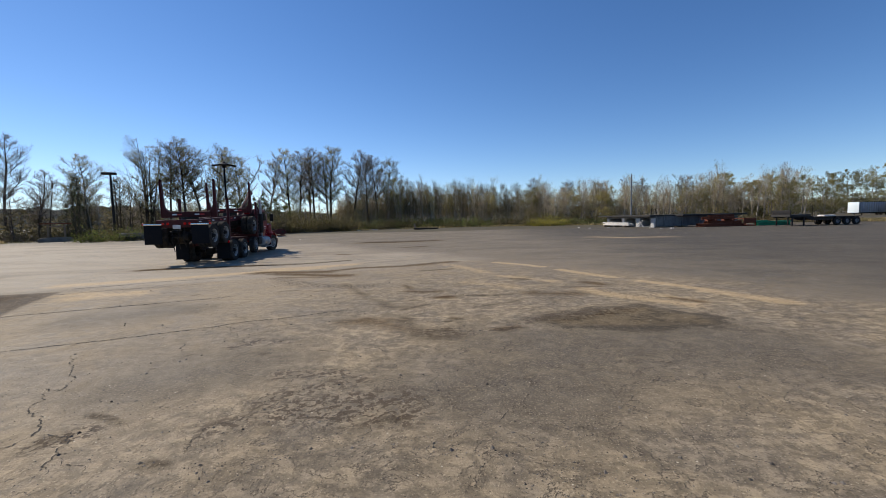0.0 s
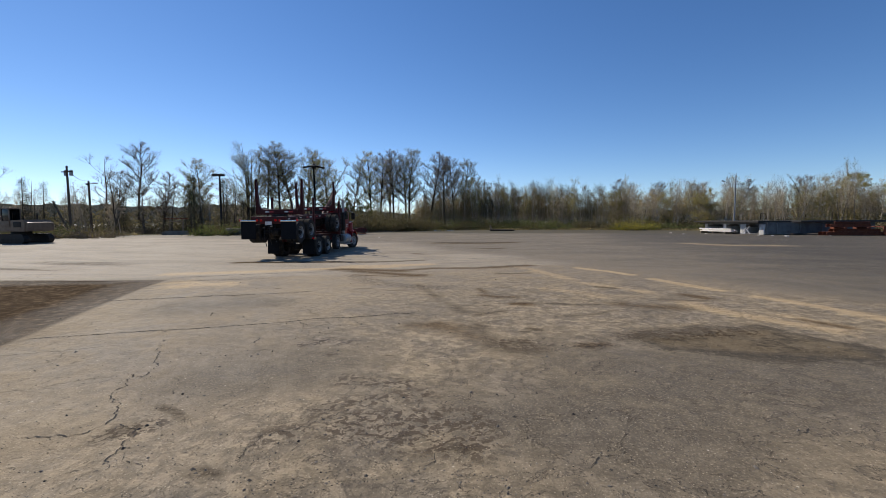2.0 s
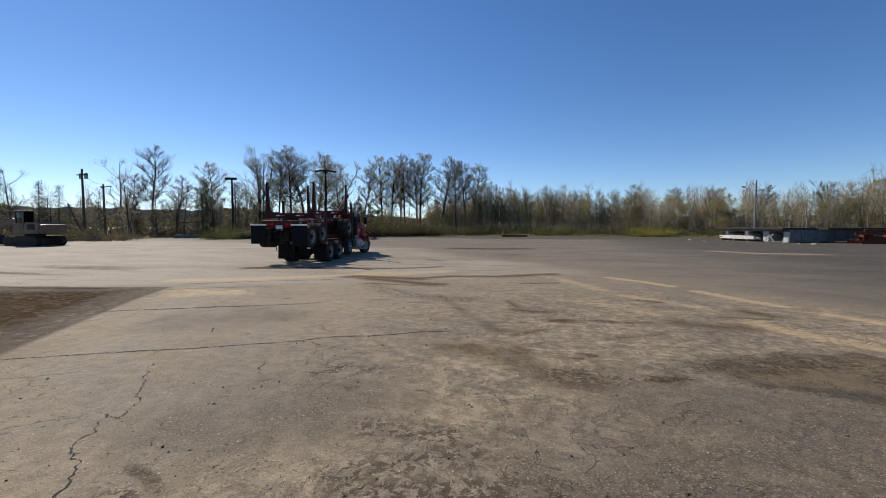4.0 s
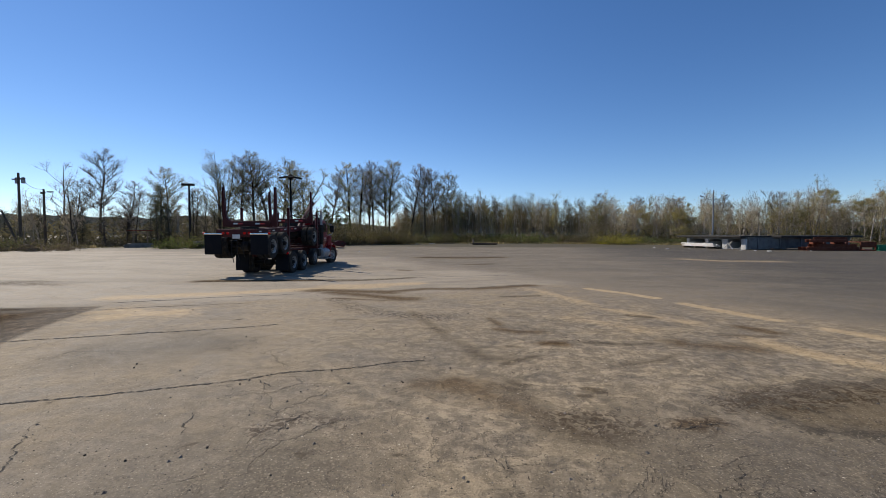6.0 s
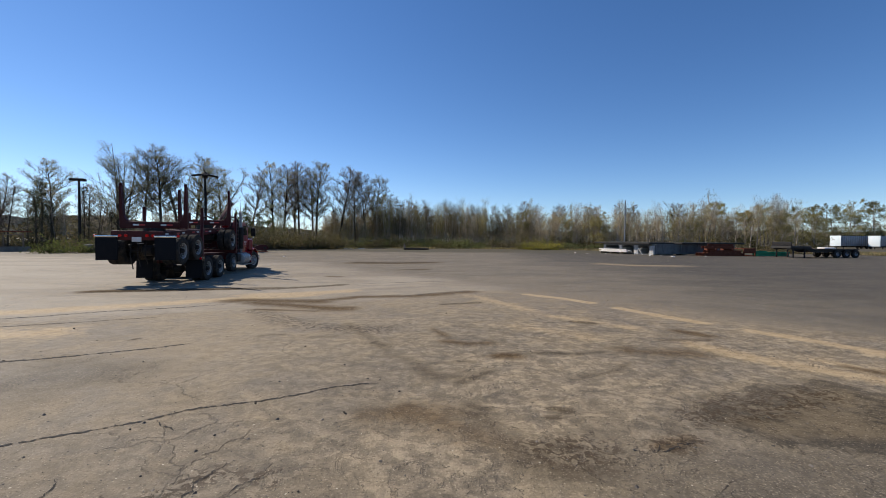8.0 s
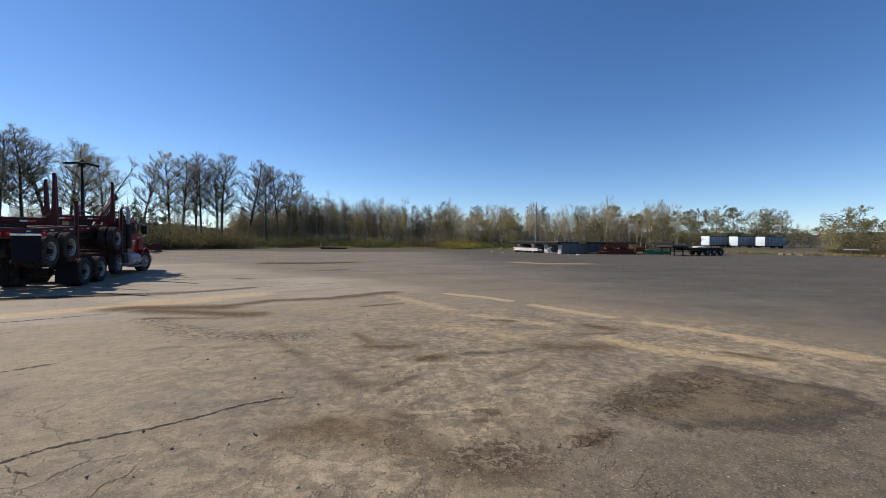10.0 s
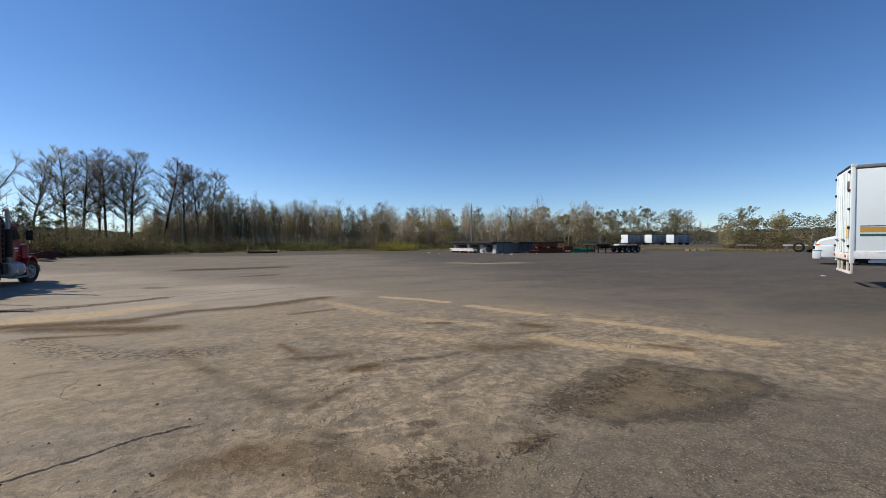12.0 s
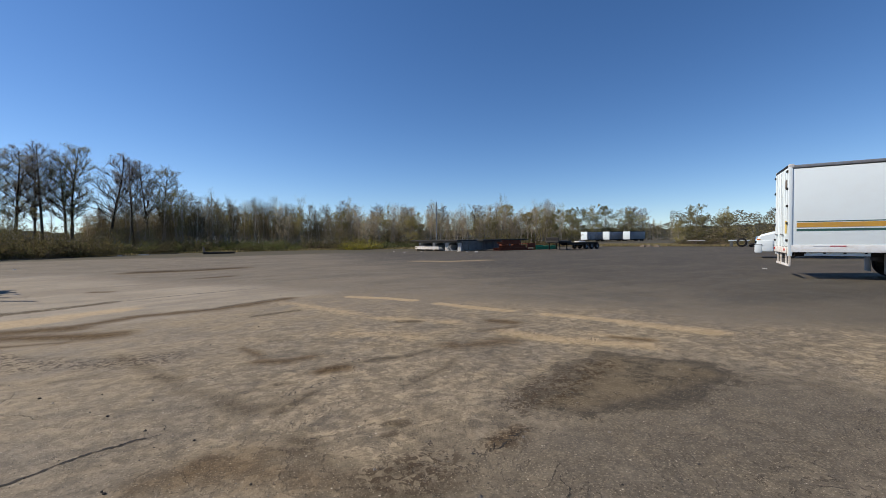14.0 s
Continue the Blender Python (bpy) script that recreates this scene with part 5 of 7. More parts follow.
# rusted steel
def rust_stack():
    top = thing("steel_stack", frame_of(30.4, 52.6, 0.99, 0.10), "stack of orange rusted steel beams on the yard", "steel beams")
    r = random.Random(8)
    for i in range(4):
        part("beam", bm_ibeam(bm_new(), r.uniform(-0.3, 0.3), r.uniform(4.6, 5.2), i * 0.5, 0.02, 0.36, 0.3), M["rust"], top)
    for i in range(3):
        part("beam", bm_ibeam(bm_new(), r.uniform(0.8, 1.2), r.uniform(4.3, 6.0), 0.15 + i * 0.5, 0.385, 0.30, 0.26), M["rust"], top)
    part("cross_beam", bm_box(bm_new(), (1.5, 0.7, 0.80), (0.25, 1.9, 0.22), 0.01), M["rust"], top)
    part("cross_beam", bm_box(bm_new(), (3.7, 0.7, 0.80), (0.25, 1.9, 0.22), 0.01), M["rust"], top)
    for i in range(3):
        part("beam", bm_ibeam(bm_new(), r.uniform(0.2, 1.4), r.uniform(3.9, 5.0), 0.2 + i * 0.45, 0.912, 0.30, 0.26), M["rust"], top)
    part("beam", bm_ibeam(bm_new(), 1.0, 4.4, 0.6, 1.215, 0.26, 0.24), M["rust"], top)
    bm = bm_new()
    for z in (0.06, 0.93):
        for y in (-0.1, 1.5):
            bm_box(bm, (5.95, y, z), (1.6, 0.1, 0.1), 0.01)
        for x in (5.2, 6.7):
            bm_box(bm, (x, 0.7, z), (0.1, 1.7, 0.1), 0.01)
    for x in (5.2, 6.7):
        for y in (-0.1, 1.5):
            bm_box(bm, (x, y, 0.5), (0.1, 0.1, 0.9), 0.01)
    bm_box(bm, (5.95, -0.13, 0.62), (1.55, 0.03, 0.5), 0.005)
    part("crate_frame", bm, M["rust"], top)
    return top


rust_stack()
green = thing("green_beams", frame_of(37.5, 53.4, 0.99, 0.12), "green painted steel beams stacked low", "steel beams")
for i in range(3):
    part("beam", bm_ibeam(bm_new(), 0.1 * i, 4.4 - 0.2 * i, i * 0.42, 0.02, 0.40, 0.28), M["green_steel"], green)
part("flat_bar", bm_box(bm_new(), (2.3, 0.4, 0.49), (4.8, 0.5, 0.12), 0.01), M["green_steel"], green)
part("flat_bar", bm_box(bm_new(), (0.9, 0.5, 0.60), (1.7, 0.3, 0.1), 0.01), M["green_steel"], green)

# concrete beams and a rusted boom on the left
beam = thing("concrete_beam", frame_of(-40.6, 47.4, 15.2, 8.1), "long grey concrete beam lying at the yard's edge", "beam", "beams at the edge")
part("beam", bm_box(bm_new(), (4.2, 0.5, 0.52), (8.4, 0.9, 0.78), 0.05), M["beam"], beam)
part("bearer", bm_box(bm_new(), (1.2, 0.5, 0.08), (0.3, 1.3, 0.16), 0.01), M["wood"], beam)
part("bearer", bm_box(bm_new(), (7.0, 0.5, 0.08), (0.3, 1.3, 0.16), 0.01), M["wood"], beam)
beam = thing("concrete_beam", frame_of(-33.0, 51.6, 15.2, 8.1), "dark weathered concrete beam beside a rusted boom", "beam", "beams at the edge")
part("beam", bm_box(bm_new(), (3.9, 0.5, 0.55), (7.6, 0.8, 0.72), 0.05), M["beam"], beam)
part("bearer", bm_box(bm_new(), (1.0, 0.5, 0.10), (0.3, 1.3, 0.2), 0.01), M["wood"], beam)
part("bearer", bm_box(bm_new(), (6.6, 0.5, 0.10), (0.3, 1.3, 0.2), 0.01), M["wood"], beam)
boom = thing("crane_boom", frame_of(-27.6, 53.0, 4.6, 2.4), "rusted red steel boom lying on the ground", "boom")
bm = bm_new()
bm_prof(bm, [(0.0, 0.30), (0.5, 0.52), (3.0, 0.70), (3.6, 0.92), (4.3, 0.85), (4.6, 0.45), (4.2, 0.02), (3.2, 0.25), (0.4, 0.02)], 0.0, 0.45)
part("arm", bm, M["frame_red"], boom)
part("pin", bm_tube(bm_new(), (4.1, -0.12, 0.5), (4.1, 0.67, 0.5), 0.13), M["black_steel"], boom)
part("pin", bm_tube(bm_new(), (0.4, -0.10, 0.42), (0.4, 0.65, 0.42), 0.10), M["black_steel"], boom)
part("ram", bm_tube(bm_new(), (0.6, 0.22, 0.62), (3.2, 0.22, 0.88), 0.07), M["black_steel"], boom)
rd = random.Random(14)
for i in range(9):
    bm = bm_box(bm_new(), (0, 0, 0.06), (rd.uniform(1.6, 4.2), rd.uniform(0.12, 0.3), 0.11), 0.01)
    m = ("white_dirty", "wood", "rust")[i % 3]
    solid("timber", bm, M[m], frame_of(-30.5 + i * 0.75, 49.2 + i * 0.48, 4.6, 2.4, 0.008) @ pose(0, rd.uniform(-0.5, 0.5), 0, 0, 0, rd.uniform(-8, 8)), "loose timber lying flat in front of the beams" if m != "rust" else "rusted flat bar lying in front of the beams", "timber", "loose timbers")
shelter = thing("timber_rack", frame_of(-51.6, 49.2, 1.4, 1.5), "open timber rack with a flat board top", "rack")
for x in (0.2, 1.8):
    for y in (0.1, 1.2):
        part("post", bm_box(bm_new(), (x, y, 1.1), (0.13, 0.13, 2.2), 0.01), M["wood"], shelter)
part("top", bm_box(bm_new(), (1.0, 0.65, 2.27), (3.0, 1.7, 0.14), 0.01), M["rust"], shelter, "faded reddish board top")
part("rail", bm_box(bm_new(), (1.0, 0.1, 1.9), (1.7, 0.06, 0.14), 0.01), M["wood"], shelter)
bm = bm_prof(bm_new(), [(-0.2, 0.0), (2.9, 0.0), (3.0, 0.25), (2.8, 0.55), (0.1, 0.55), (-0.3, 0.3)], -1.0, 0.0)
solid("concrete_slab", bm, M["beam"], frame_of(-51.3, 48.2, 1.75, 1.85), "grey concrete block lying before a timber rack", "block")

# dead log and heap
log = thing("log", frame_of(-7.6, 68.7, 3.6, 0.3), "dark rotting log with a snapped stub", "log")
part("stem", bm_tube(bm_new(), (0, 0, 0.17), (4.0, 0, 0.15), 0.17, 0.13, 12), M["bark_dark"], log)
part("stub", bm_tube(bm_new(), (0.15, 0, 0.3), (0.05, 0.1, 1.0), 0.18, 0.1, 9), M["wood"], log, "broken pale stub")
heap = thing("scrap_heap", frame_of(19.6, 80.3, 1, 0.1), "low heap of faded reddish boards and sheet", "heap")
rh = random.Random(4)
for i in range(16):
    z = 0.04 + 0.065 * i
    part("sheet", bm_box(bm_new(), (1.9 + rh.uniform(-0.5, 0.5) * (1 - i / 20), rh.uniform(-0.3, 0.3), z), (3.2 * (1 - i / 26), 1.5 * (1 - i / 30), 0.06), 0.006, (rh.uniform(-3, 3), rh.uniform(-3, 3), rh.uniform(-12, 12))), M["rust" if i % 3 else "wood"], heap)

# ---- black flatbed trailer ----
def ring(r_out, r_in, w, material, name, parent, m):
    bm = bm_new()
    bm_lathe(bm, [(r_in, -w / 2), (r_out * 0.9, -w / 2), (r_out * 0.985, -w * 0.42), (r_out, -w * 0.3), (r_out, w * 0.3), (r_out * 0.985, w * 0.42), (r_out * 0.9, w / 2), (r_in, w / 2), (r_in, -w / 2)], 28)
    return part(name, bm, material, parent, m=m)


flat = thing("lowbed_trailer", frame_of(38.3, 49.4, 0.99, 0.14), "empty black three-axle flatbed trailer on its landing legs", "trailer")
bm = bm_new()
bm_prof(bm, [(0.0, 0.95), (2.3, 0.95), (3.2, 0.62), (9.2, 0.62), (9.2, 0.95), (3.5, 0.95), (2.7, 1.22), (0.0, 1.22)], 0.25, 0.45)
bm_prof(bm, [(0.0, 0.95), (2.3, 0.95), (3.2, 0.62), (9.2, 0.62), (9.2, 0.95), (3.5, 0.95), (2.7, 1.22), (0.0, 1.22)], 2.0, 2.2)
part("chassis", bm, M["black_steel"], flat)
part("front_deck", bm_box(bm_new(), (1.3, 1.22, 1.20), (2.7, 2.5, 0.26), 0.015), M["tar"], flat)
for i in range(9):
    part("deck_plank", bm_box(bm_new(), (6.3, 0.13 + i * 0.275, 0.99), (5.8, 0.265, 0.07), 0.01), M["tar"], flat)
part("bulkhead", bm_box(bm_new(), (0.12, 1.22, 1.58), (0.1, 2.4, 0.5), 0.01), M["black_steel"], flat)
for x in (0.5, 2.0):
    for y in (0.2, 2.2):
        part("landing_leg", bm_box(bm_new(), (x, y, 0.60), (0.12, 0.12, 1.2), 0.01), M["black_steel"], flat)
for i, x in enumerate((6.2, 7.45, 8.7)):
    part("axle", bm_tube(bm_new(), (x, 0.15, 0.46), (x, 2.3, 0.46), 0.07), M["black_steel"], flat)
    for y in (0.12, 2.33):
        t = ring(0.46, 0.26, 0.28, M["rubber"], "tyre", flat, pose(x, y, 0.462))
        part("rim", bm_lathe(bm_new(), [(0.02, 0.02), (0.10, -0.04), (0.2, 0.04), (0.262, -0.08), (0.262, 0.08), (0.2, 0.06), (0.02, 0.06)], 20), M["grey_metal"], t)
solid("tarpaulin", bm_box(bm_new(), (0, 0, 0.09), (1.5, 0.9, 0.18), 0.08), M["white_dirty"], frame_of(43.2, 50.4, 0.99, 0.14, 1.03), "pale folded tarpaulin lying on the flatbed", "tarpaulin")


# ---- far box trailers ----
def far_box(x, y, length):
    b = thing("box_trailer", frame_of(x, y, 0.97, 0.24), "grey ribbed box trailer with a white front wall", "trailer", "parked box trailers")
    part("body", bm_box(bm_new(), (length / 2, -1.22, 2.05), (length, 2.40, 2.62), 0.03), M["grey_blue"], b)
    part("front_wall", bm_box(bm_new(), (-0.05, -1.22, 2.05), (0.12, 2.50, 2.75), 0.04), M["white"], b, "white front wall")
    part("roof", bm_box(bm_new(), (length / 2, -1.22, 3.40), (length, 2.46, 0.06), 0.01), M["black_steel"], b, "dark roof edge")
    for i in range(int(length / 0.75)):
        part("rib", bm_box(bm_new(), (0.5 + i * 0.75, -2.45, 2.05), (0.09, 0.07, 2.6), 0.01), M["grey_metal"], b)
        part("bracket", bm_box(bm_new(), (0.5 + i * 0.75, -2.46, 3.47), (0.2, 0.1, 0.1), 0.01), M["black_steel"], b)
    part("chassis", bm_box(bm_new(), (length / 2, -1.22, 0.62), (length - 0.6, 1.1, 0.22), 0.02), M["black_steel"], b)
    for x0 in (length - 2.9, length - 1.5):
        for yy in (-0.2, -2.25):
            ring(0.50, 0.2, 0.3, M["rubber"], "tyre", b, pose(x0, yy, 0.50))
    for yy in (-0.4, -2.05):
        part("landing_leg", bm_box(bm_new(), (1.6, yy, 0.38), (0.14, 0.14, 0.78), 0.01), M["black_steel"], b)
    return b


far_box(101.5, 112.3, 12.5)
far_box(109.2, 109.9, 12.5)
far_box(115.5, 106.9, 11.0)

# ---- odd things on the right edge ----
bench = thing("plank_bench", frame_of(68.2, 50.7, 0.55, -0.83), "weathered plank top on crossed timber legs", "bench")
part("top", bm_box(bm_new(), (1.2, 0.0, 0.95), (2.6, 1.0, 0.09), 0.01), M["concrete_light"], bench)
for x in (0.9, 1.9):
    bm = bm_box(bm_new(), (x, 0, 0.46), (0.14, 0.1, 1.05), 0.01, (35, 0, 0))
    part("leg", bm_box(bm, (x + 0.12, 0, 0.46), (0.14, 0.1, 1.05), 0.01, (-35, 0, 0)), M["wood"], bench)
for i, (dx, r, tilt) in enumerate(((0.0, 0.70, 6), (1.35, 0.50, 62))):
    t = thing("worn_tyre", frame_of(67.0 + dx * 0.55, 41.3 - dx * 0.83, 0.55, -0.83) @ pose(0, 0, r * math.cos(radians(tilt)) + 0.10 * math.sin(radians(tilt)), tilt, 0, 0), "big worn black tyre leaning in a row", "tyre", "old tyres")
    ring(r, r * 0.62, 0.34, M["rubber"], "tread", t, None)
trestle = thing("trestle", frame_of(68.3, 43.6, 0.55, -0.83), "white plank laid across two low blocks", "trestle")
part("board", bm_box(bm_new(), (1.0, 0, 1.02), (2.8, 0.5, 0.14), 0.01), M["white"], trestle)
for x in (0.0, 2.0):
    part("block", bm_box(bm_new(), (x, 0, 0.475), (0.4, 0.4, 0.95), 0.02), M["concrete"], trestle)
for i in range(12):
    x, y = 60 + rd.uniform(0, 18), 54 - rd.uniform(0, 14)
    bm = bm_prof(bm_new(), [(-0.5, 0), (-0.3, 0.22), (0.1, 0.3), (0.45, 0.14), (0.55, 0)], -0.3, 0.3)
    solid("rubble", bm, M["wood" if i % 2 else "concrete"], on(x, y + 10, rd.uniform(0, 180), -0.02), "lump of broken timber or concrete on rough grass", "rubble", "rubble")


# ---- excavator ----
def excavator():
    e = thing("excavator", frame_of(-45.9, 28.5, -0.998, -0.05), "faded tan tracked excavator parked facing away", "excavator")
    for s in (-1, 1):
        bm = bm_prof(bm_new(), [(-2.1, 0.0), (2.1, 0.0), (2.42, 0.2), (2.48, 0.45), (2.3, 0.75), (2.0, 0.85), (-2.0, 0.85), (-2.3, 0.75), (-2.48, 0.45), (-2.42, 0.2)], s * 1.15 - 0.28, s * 1.15 + 0.28)
        tr = part("track", bm, M["black_steel"], e, "muddy black crawler track")
        for i in range(26):
            part("track_shoe", bm_box(bm_new(), (-2.1 + i * 0.168, s * 1.15, 0.865), (0.12, 0.6, 0.05), 0.008), M["black_steel"], tr)
        for i in range(7):
            part("roller", bm_tube(bm_new(), (-1.8 + i * 0.6, s * 1.44, 0.3), (-1.8 + i * 0.6, s * 1.46, 0.3), 0.19, n=14), M["black_steel"], tr)
    part("turntable", bm_tube(bm_new(), (0, 0, 0.7), (0, 0, 1.12), 0.85, n=24), M["black_steel"], e)
    bm = bm_prof(bm_new(), [(-2.5, 1.12), (1.2, 1.12), (1.2, 1.55), (-0.5, 1.6), (-0.5, 2.15), (-2.35, 2.2), (-2.6, 1.9)], -1.3, 1.3)
    bmesh.ops.bevel(bm, geom=list(bm.edges), offset=0.05, segments=2, affect="EDGES")
    house = part("house", bm, M["tan"], e, "faded tan engine house")
    part("counterweight", bm_box(bm_new(), (-2.62, 0, 1.55), (0.5, 2.5, 0.85), 0.15), M["tan"], house)
    part("grille", bm_box(bm_new(), (-1.5, 1.31, 1.75), (1.1, 0.03, 0.5), 0.01), M["black_steel"], house)
    part("exhaust", bm_tube(bm_new(), (-1.6, -0.5, 2.15), (-1.6, -0.5, 2.8), 0.07), M["black_steel"], house)
    bm = bm_new()
    for x in (-0.4, 0.72):
        for y in (0.25, 1.25):
            bm_box(bm, (x, y, 2.35), (0.09, 0.09, 1.7), 0.01)
    bm_box(bm, (0.16, 0.75, 3.22), (1.32, 1.2, 0.1), 0.03)
    bm_box(bm, (0.16, 0.75, 1.80), (1.27, 1.15, 0.62), 0.03)
    cab = part("cab", bm, M["tan"], e)
    for y in (0.27, 1.23):
        part("window", bm_box(bm_new(), (0.16, y, 2.65), (1.03, 0.02, 1.05), 0.005), M["glass_dark"], cab)
    part("window", bm_box(bm_new(), (0.72, 0.75, 2.62), (0.02, 0.92, 1.1), 0.005), M["glass_dark"], cab)
    bm = bm_prof(bm_new(), [(0.9, 1.25), (1.4, 1.15), (3.4, 2.05), (5.3, 1.6), (5.5, 1.85), (3.4, 2.6), (1.3, 1.9)], -0.42, -0.05)
    part("boom", bm, M["tan"], e)
    bm = bm_prof(bm_new(), [(5.0, 2.1), (5.5, 2.1), (6.2, 0.9), (6.0, 0.75), (5.6, 0.95)], -0.40, -0.08)
    part("stick", bm, M["tan"], e)
    bm = bm_prof(bm_new(), [(5.9, 0.95), (6.4, 0.9), (6.7, 0.3), (6.3, 0.02), (5.4, 0.05), (5.2, 0.35)], -0.75, 0.30)
    part("bucket", bm, M["black_steel"], e, "worn dark bucket resting on the ground")
    part("ram", bm_tube(bm_new(), (1.3, -0.6, 1.2), (3.1, -0.5, 2.0), 0.09), M["grey_metal"], e)
    e.scale = (0.80, 0.85, 0.97)
    return e


excavator()


# ---- white box trailer with stripes ----
def box_trailer():
    """Rear corner at the origin, the body runs along +x, its width along +y."""
    m = on(16.5, 11.3, -55.7)
    b = thing("striped_box_trailer", m, "white box trailer with ochre and dark green side stripes", "trailer")
    ln, w, z0, z1 = 14.2, 2.50, 0.98, 4.05
    part("side_wall", bm_box(bm_new(), (ln / 2, 0.0, (z0 + z1) / 2 + 0.05), (ln, 0.05, z1 - z0 - 0.35), 0.01), M["white"], b, "plain white side wall")
    part("side_wall", bm_box(bm_new(), (ln / 2, w, (z0 + z1) / 2 + 0.05), (ln, 0.05, z1 - z0 - 0.35), 0.01), M["white"], b)
    part("front_wall", bm_box(bm_new(), (ln - 0.02, w / 2, (z0 + z1) / 2), (0.05, w - 0.06, z1 - z0), 0.01), M["white"], b)
    part("roof", bm_box(bm_new(), (ln / 2, w / 2, z1 - 0.02), (ln - 0.02, w - 0.02, 0.05), 0.01), M["white"], b)
    for y in (-0.012, w + 0.012):
        part("top_rail", bm_box(bm_new(), (ln / 2, y, z1 - 0.04), (ln, 0.07, 0.10), 0.02), M["grey_metal"], b, "dull grey top rail")
        part("bottom_rail", bm_box(bm_new(), (ln / 2, y, z0 + 0.11), (ln, 0.07, 0.26), 0.02), M["white_scuffed"], b, "scuffed white bottom rail")
    for za, zb, mt in ((2.03, 2.06, "stripe_green"), (1.84, 2.01, "stripe_yellow"), (1.71, 1.79, "stripe_green")):
        part("stripe", bm_box(bm_new(), (ln / 2 + 0.06, -0.0275, (za + zb) / 2), (ln - 0.2, 0.006, zb - za)), M[mt], b)
    for i in range(24):
        mt = "tape_red" if i % 2 else "tape_white"
        if i % 5 < 2:
            part("reflector", bm_box(bm_new(), (0.8 + i * 0.45, -0.05, z0 + 0.2), (0.42, 0.008, 0.03)), M[mt], b)
    # rear frame and doors
    for y in (0.0, w):
        part("corner_post", bm_box(bm_new(), (-0.02, y, (z0 + z1) / 2 - 0.06), (0.12, 0.09, z1 - z0 + 0.22), 0.015), M["white"], b)
        part("corner_casting", bm_box(bm_new(), (0.0, y, z1 - 0.01), (0.17, 0.10, 0.13), 0.03), M["white_scuffed"], b, "rounded white corner casting")
    part("header", bm_box(bm_new(), (-0.03, w / 2, z1 - 0.02), (0.12, w - 0.14, 0.11), 0.02), M["black_steel"], b, "dark header over the doors")
    part("door_seal", bm_box(bm_new(), (-0.072, w / 2, (z0 + z1) / 2), (0.03, 0.14, z1 - z0 - 0.25), 0.008), M["grey_metal"], b, "grey seal between the doors")
    part("rear_sill", bm_box(bm_new(), (-0.03, w / 2, z0 + 0.05), (0.2, w, 0.22), 0.02), M["white_dirty"], b)
    for s, y in ((0, w * 0.27), (1, w * 0.73)):
        d = part("door", bm_box(bm_new(), (-0.06, y, (z0 + z1) / 2 + 0.06), (0.06, w * 0.435, z1 - z0 - 0.24), 0.015), M["white"], b, "closed white rear door")
        for k in range(5):
            part("hinge", bm_box(bm_new(), (-0.10, 0.07 if s == 0 else w - 0.07, z0 + 0.4 + k * 0.62), (0.05, 0.17, 0.08), 0.01), M["black_steel"], d)
        for dy in (-0.25, 0.25):
            part("lock_rod", bm_tube(bm_new(), (-0.105, y + dy, z0 + 0.08), (-0.105, y + dy, z1 - 0.12), 0.014, n=8), M["white"], d)
        part("handle", bm_box(bm_new(), (-0.14, y + 0.1, z0 + 0.62), (0.03, 0.42, 0.05), 0.01), M["grey_metal"], d)
    for z, tall, mt in ((3.42, 0.30, "tan"), (1.86, 0.46, "sticker_yellow")):
        part("sticker", bm_box(bm_new(), (-0.093, 0.30, z), (0.006, 0.34, tall), 0.002), M[mt], b, "faded paper sticker")
    # under-ride guard
    bm = bm_new()
    bm_box(bm, (-0.02, w / 2, 0.48), (0.08, w - 0.2, 0.08), 0.012)
    for y in (0.12, 0.75, w - 0.75, w - 0.12):
        bm_box(bm, (0.0, y, 0.73), (0.06, 0.06, 0.5), 0.008)
    bm_box(bm, (0.0, w / 2, 0.93), (0.12, w - 0.1, 0.08), 0.01)
    part("rear_guard", bm, M["white_dirty"], b, "rust-chipped white under-ride guard")
    for y in (0.25, w - 0.25):
        part("tail_lamp", bm_tube(bm_new(), (-0.125, y, z0 + 0.06), (-0.155, y, z0 + 0.06), 0.05), M["red_lens"], b)
    # running gear
    for y in (0.75, w - 0.75):
        part("chassis_rail", bm_box(bm_new(), (ln / 2, y, z0 - 0.09), (ln - 0.5, 0.14, 0.22), 0.01), M["black_steel"], b)
    for i in range(26):
        part("cross_member", bm_box(bm_new(), (0.4 + i * 0.53, w / 2, z0 - 0.01), (0.07, w - 0.12, 0.12)), M["black_steel"], b)
    part("side_rail", bm_box(bm_new(), (1.25, 0.12, z0 - 0.09), (1.7, 0.06, 0.12), 0.01), M["white"], b, "white slider rail under the side")
    for x in (3.25, 4.5):
        part("axle", bm_tube(bm_new(), (x, 0.1, 0.51), (x, w - 0.1, 0.51), 0.07), M["black_steel"], b)
        for y in (0.17, 0.49, w - 0.49, w - 0.17):
            t = ring(0.51, 0.28, 0.27, M["rubber"], "tyre", b, pose(x, y, 0.512))
            part("rim", bm_lathe(bm_new(), [(0.02, -0.06), (0.12, -0.07), (0.22, 0.02), (0.285, -0.11), (0.285, 0.11), (0.2, 0.06), (0.02, 0.06)], 22), M["alu"], t)
    part("suspension", bm_box(bm_new(), (3.75, w / 2, 0.72), (2.4, 1.2, 0.22), 0.02), M["black_steel"], b)
    part("mud_flap", bm_box(bm_new(), (2.58, 0.33, 0.60), (0.02, 0.6, 0.78), 0.004), M["concrete_light"], b, "pale hanging mud flap")
    part("mud_flap", bm_box(bm_new(), (2.58, w - 0.33, 0.60), (0.02, 0.6, 0.78), 0.004), M["concrete_light"], b)
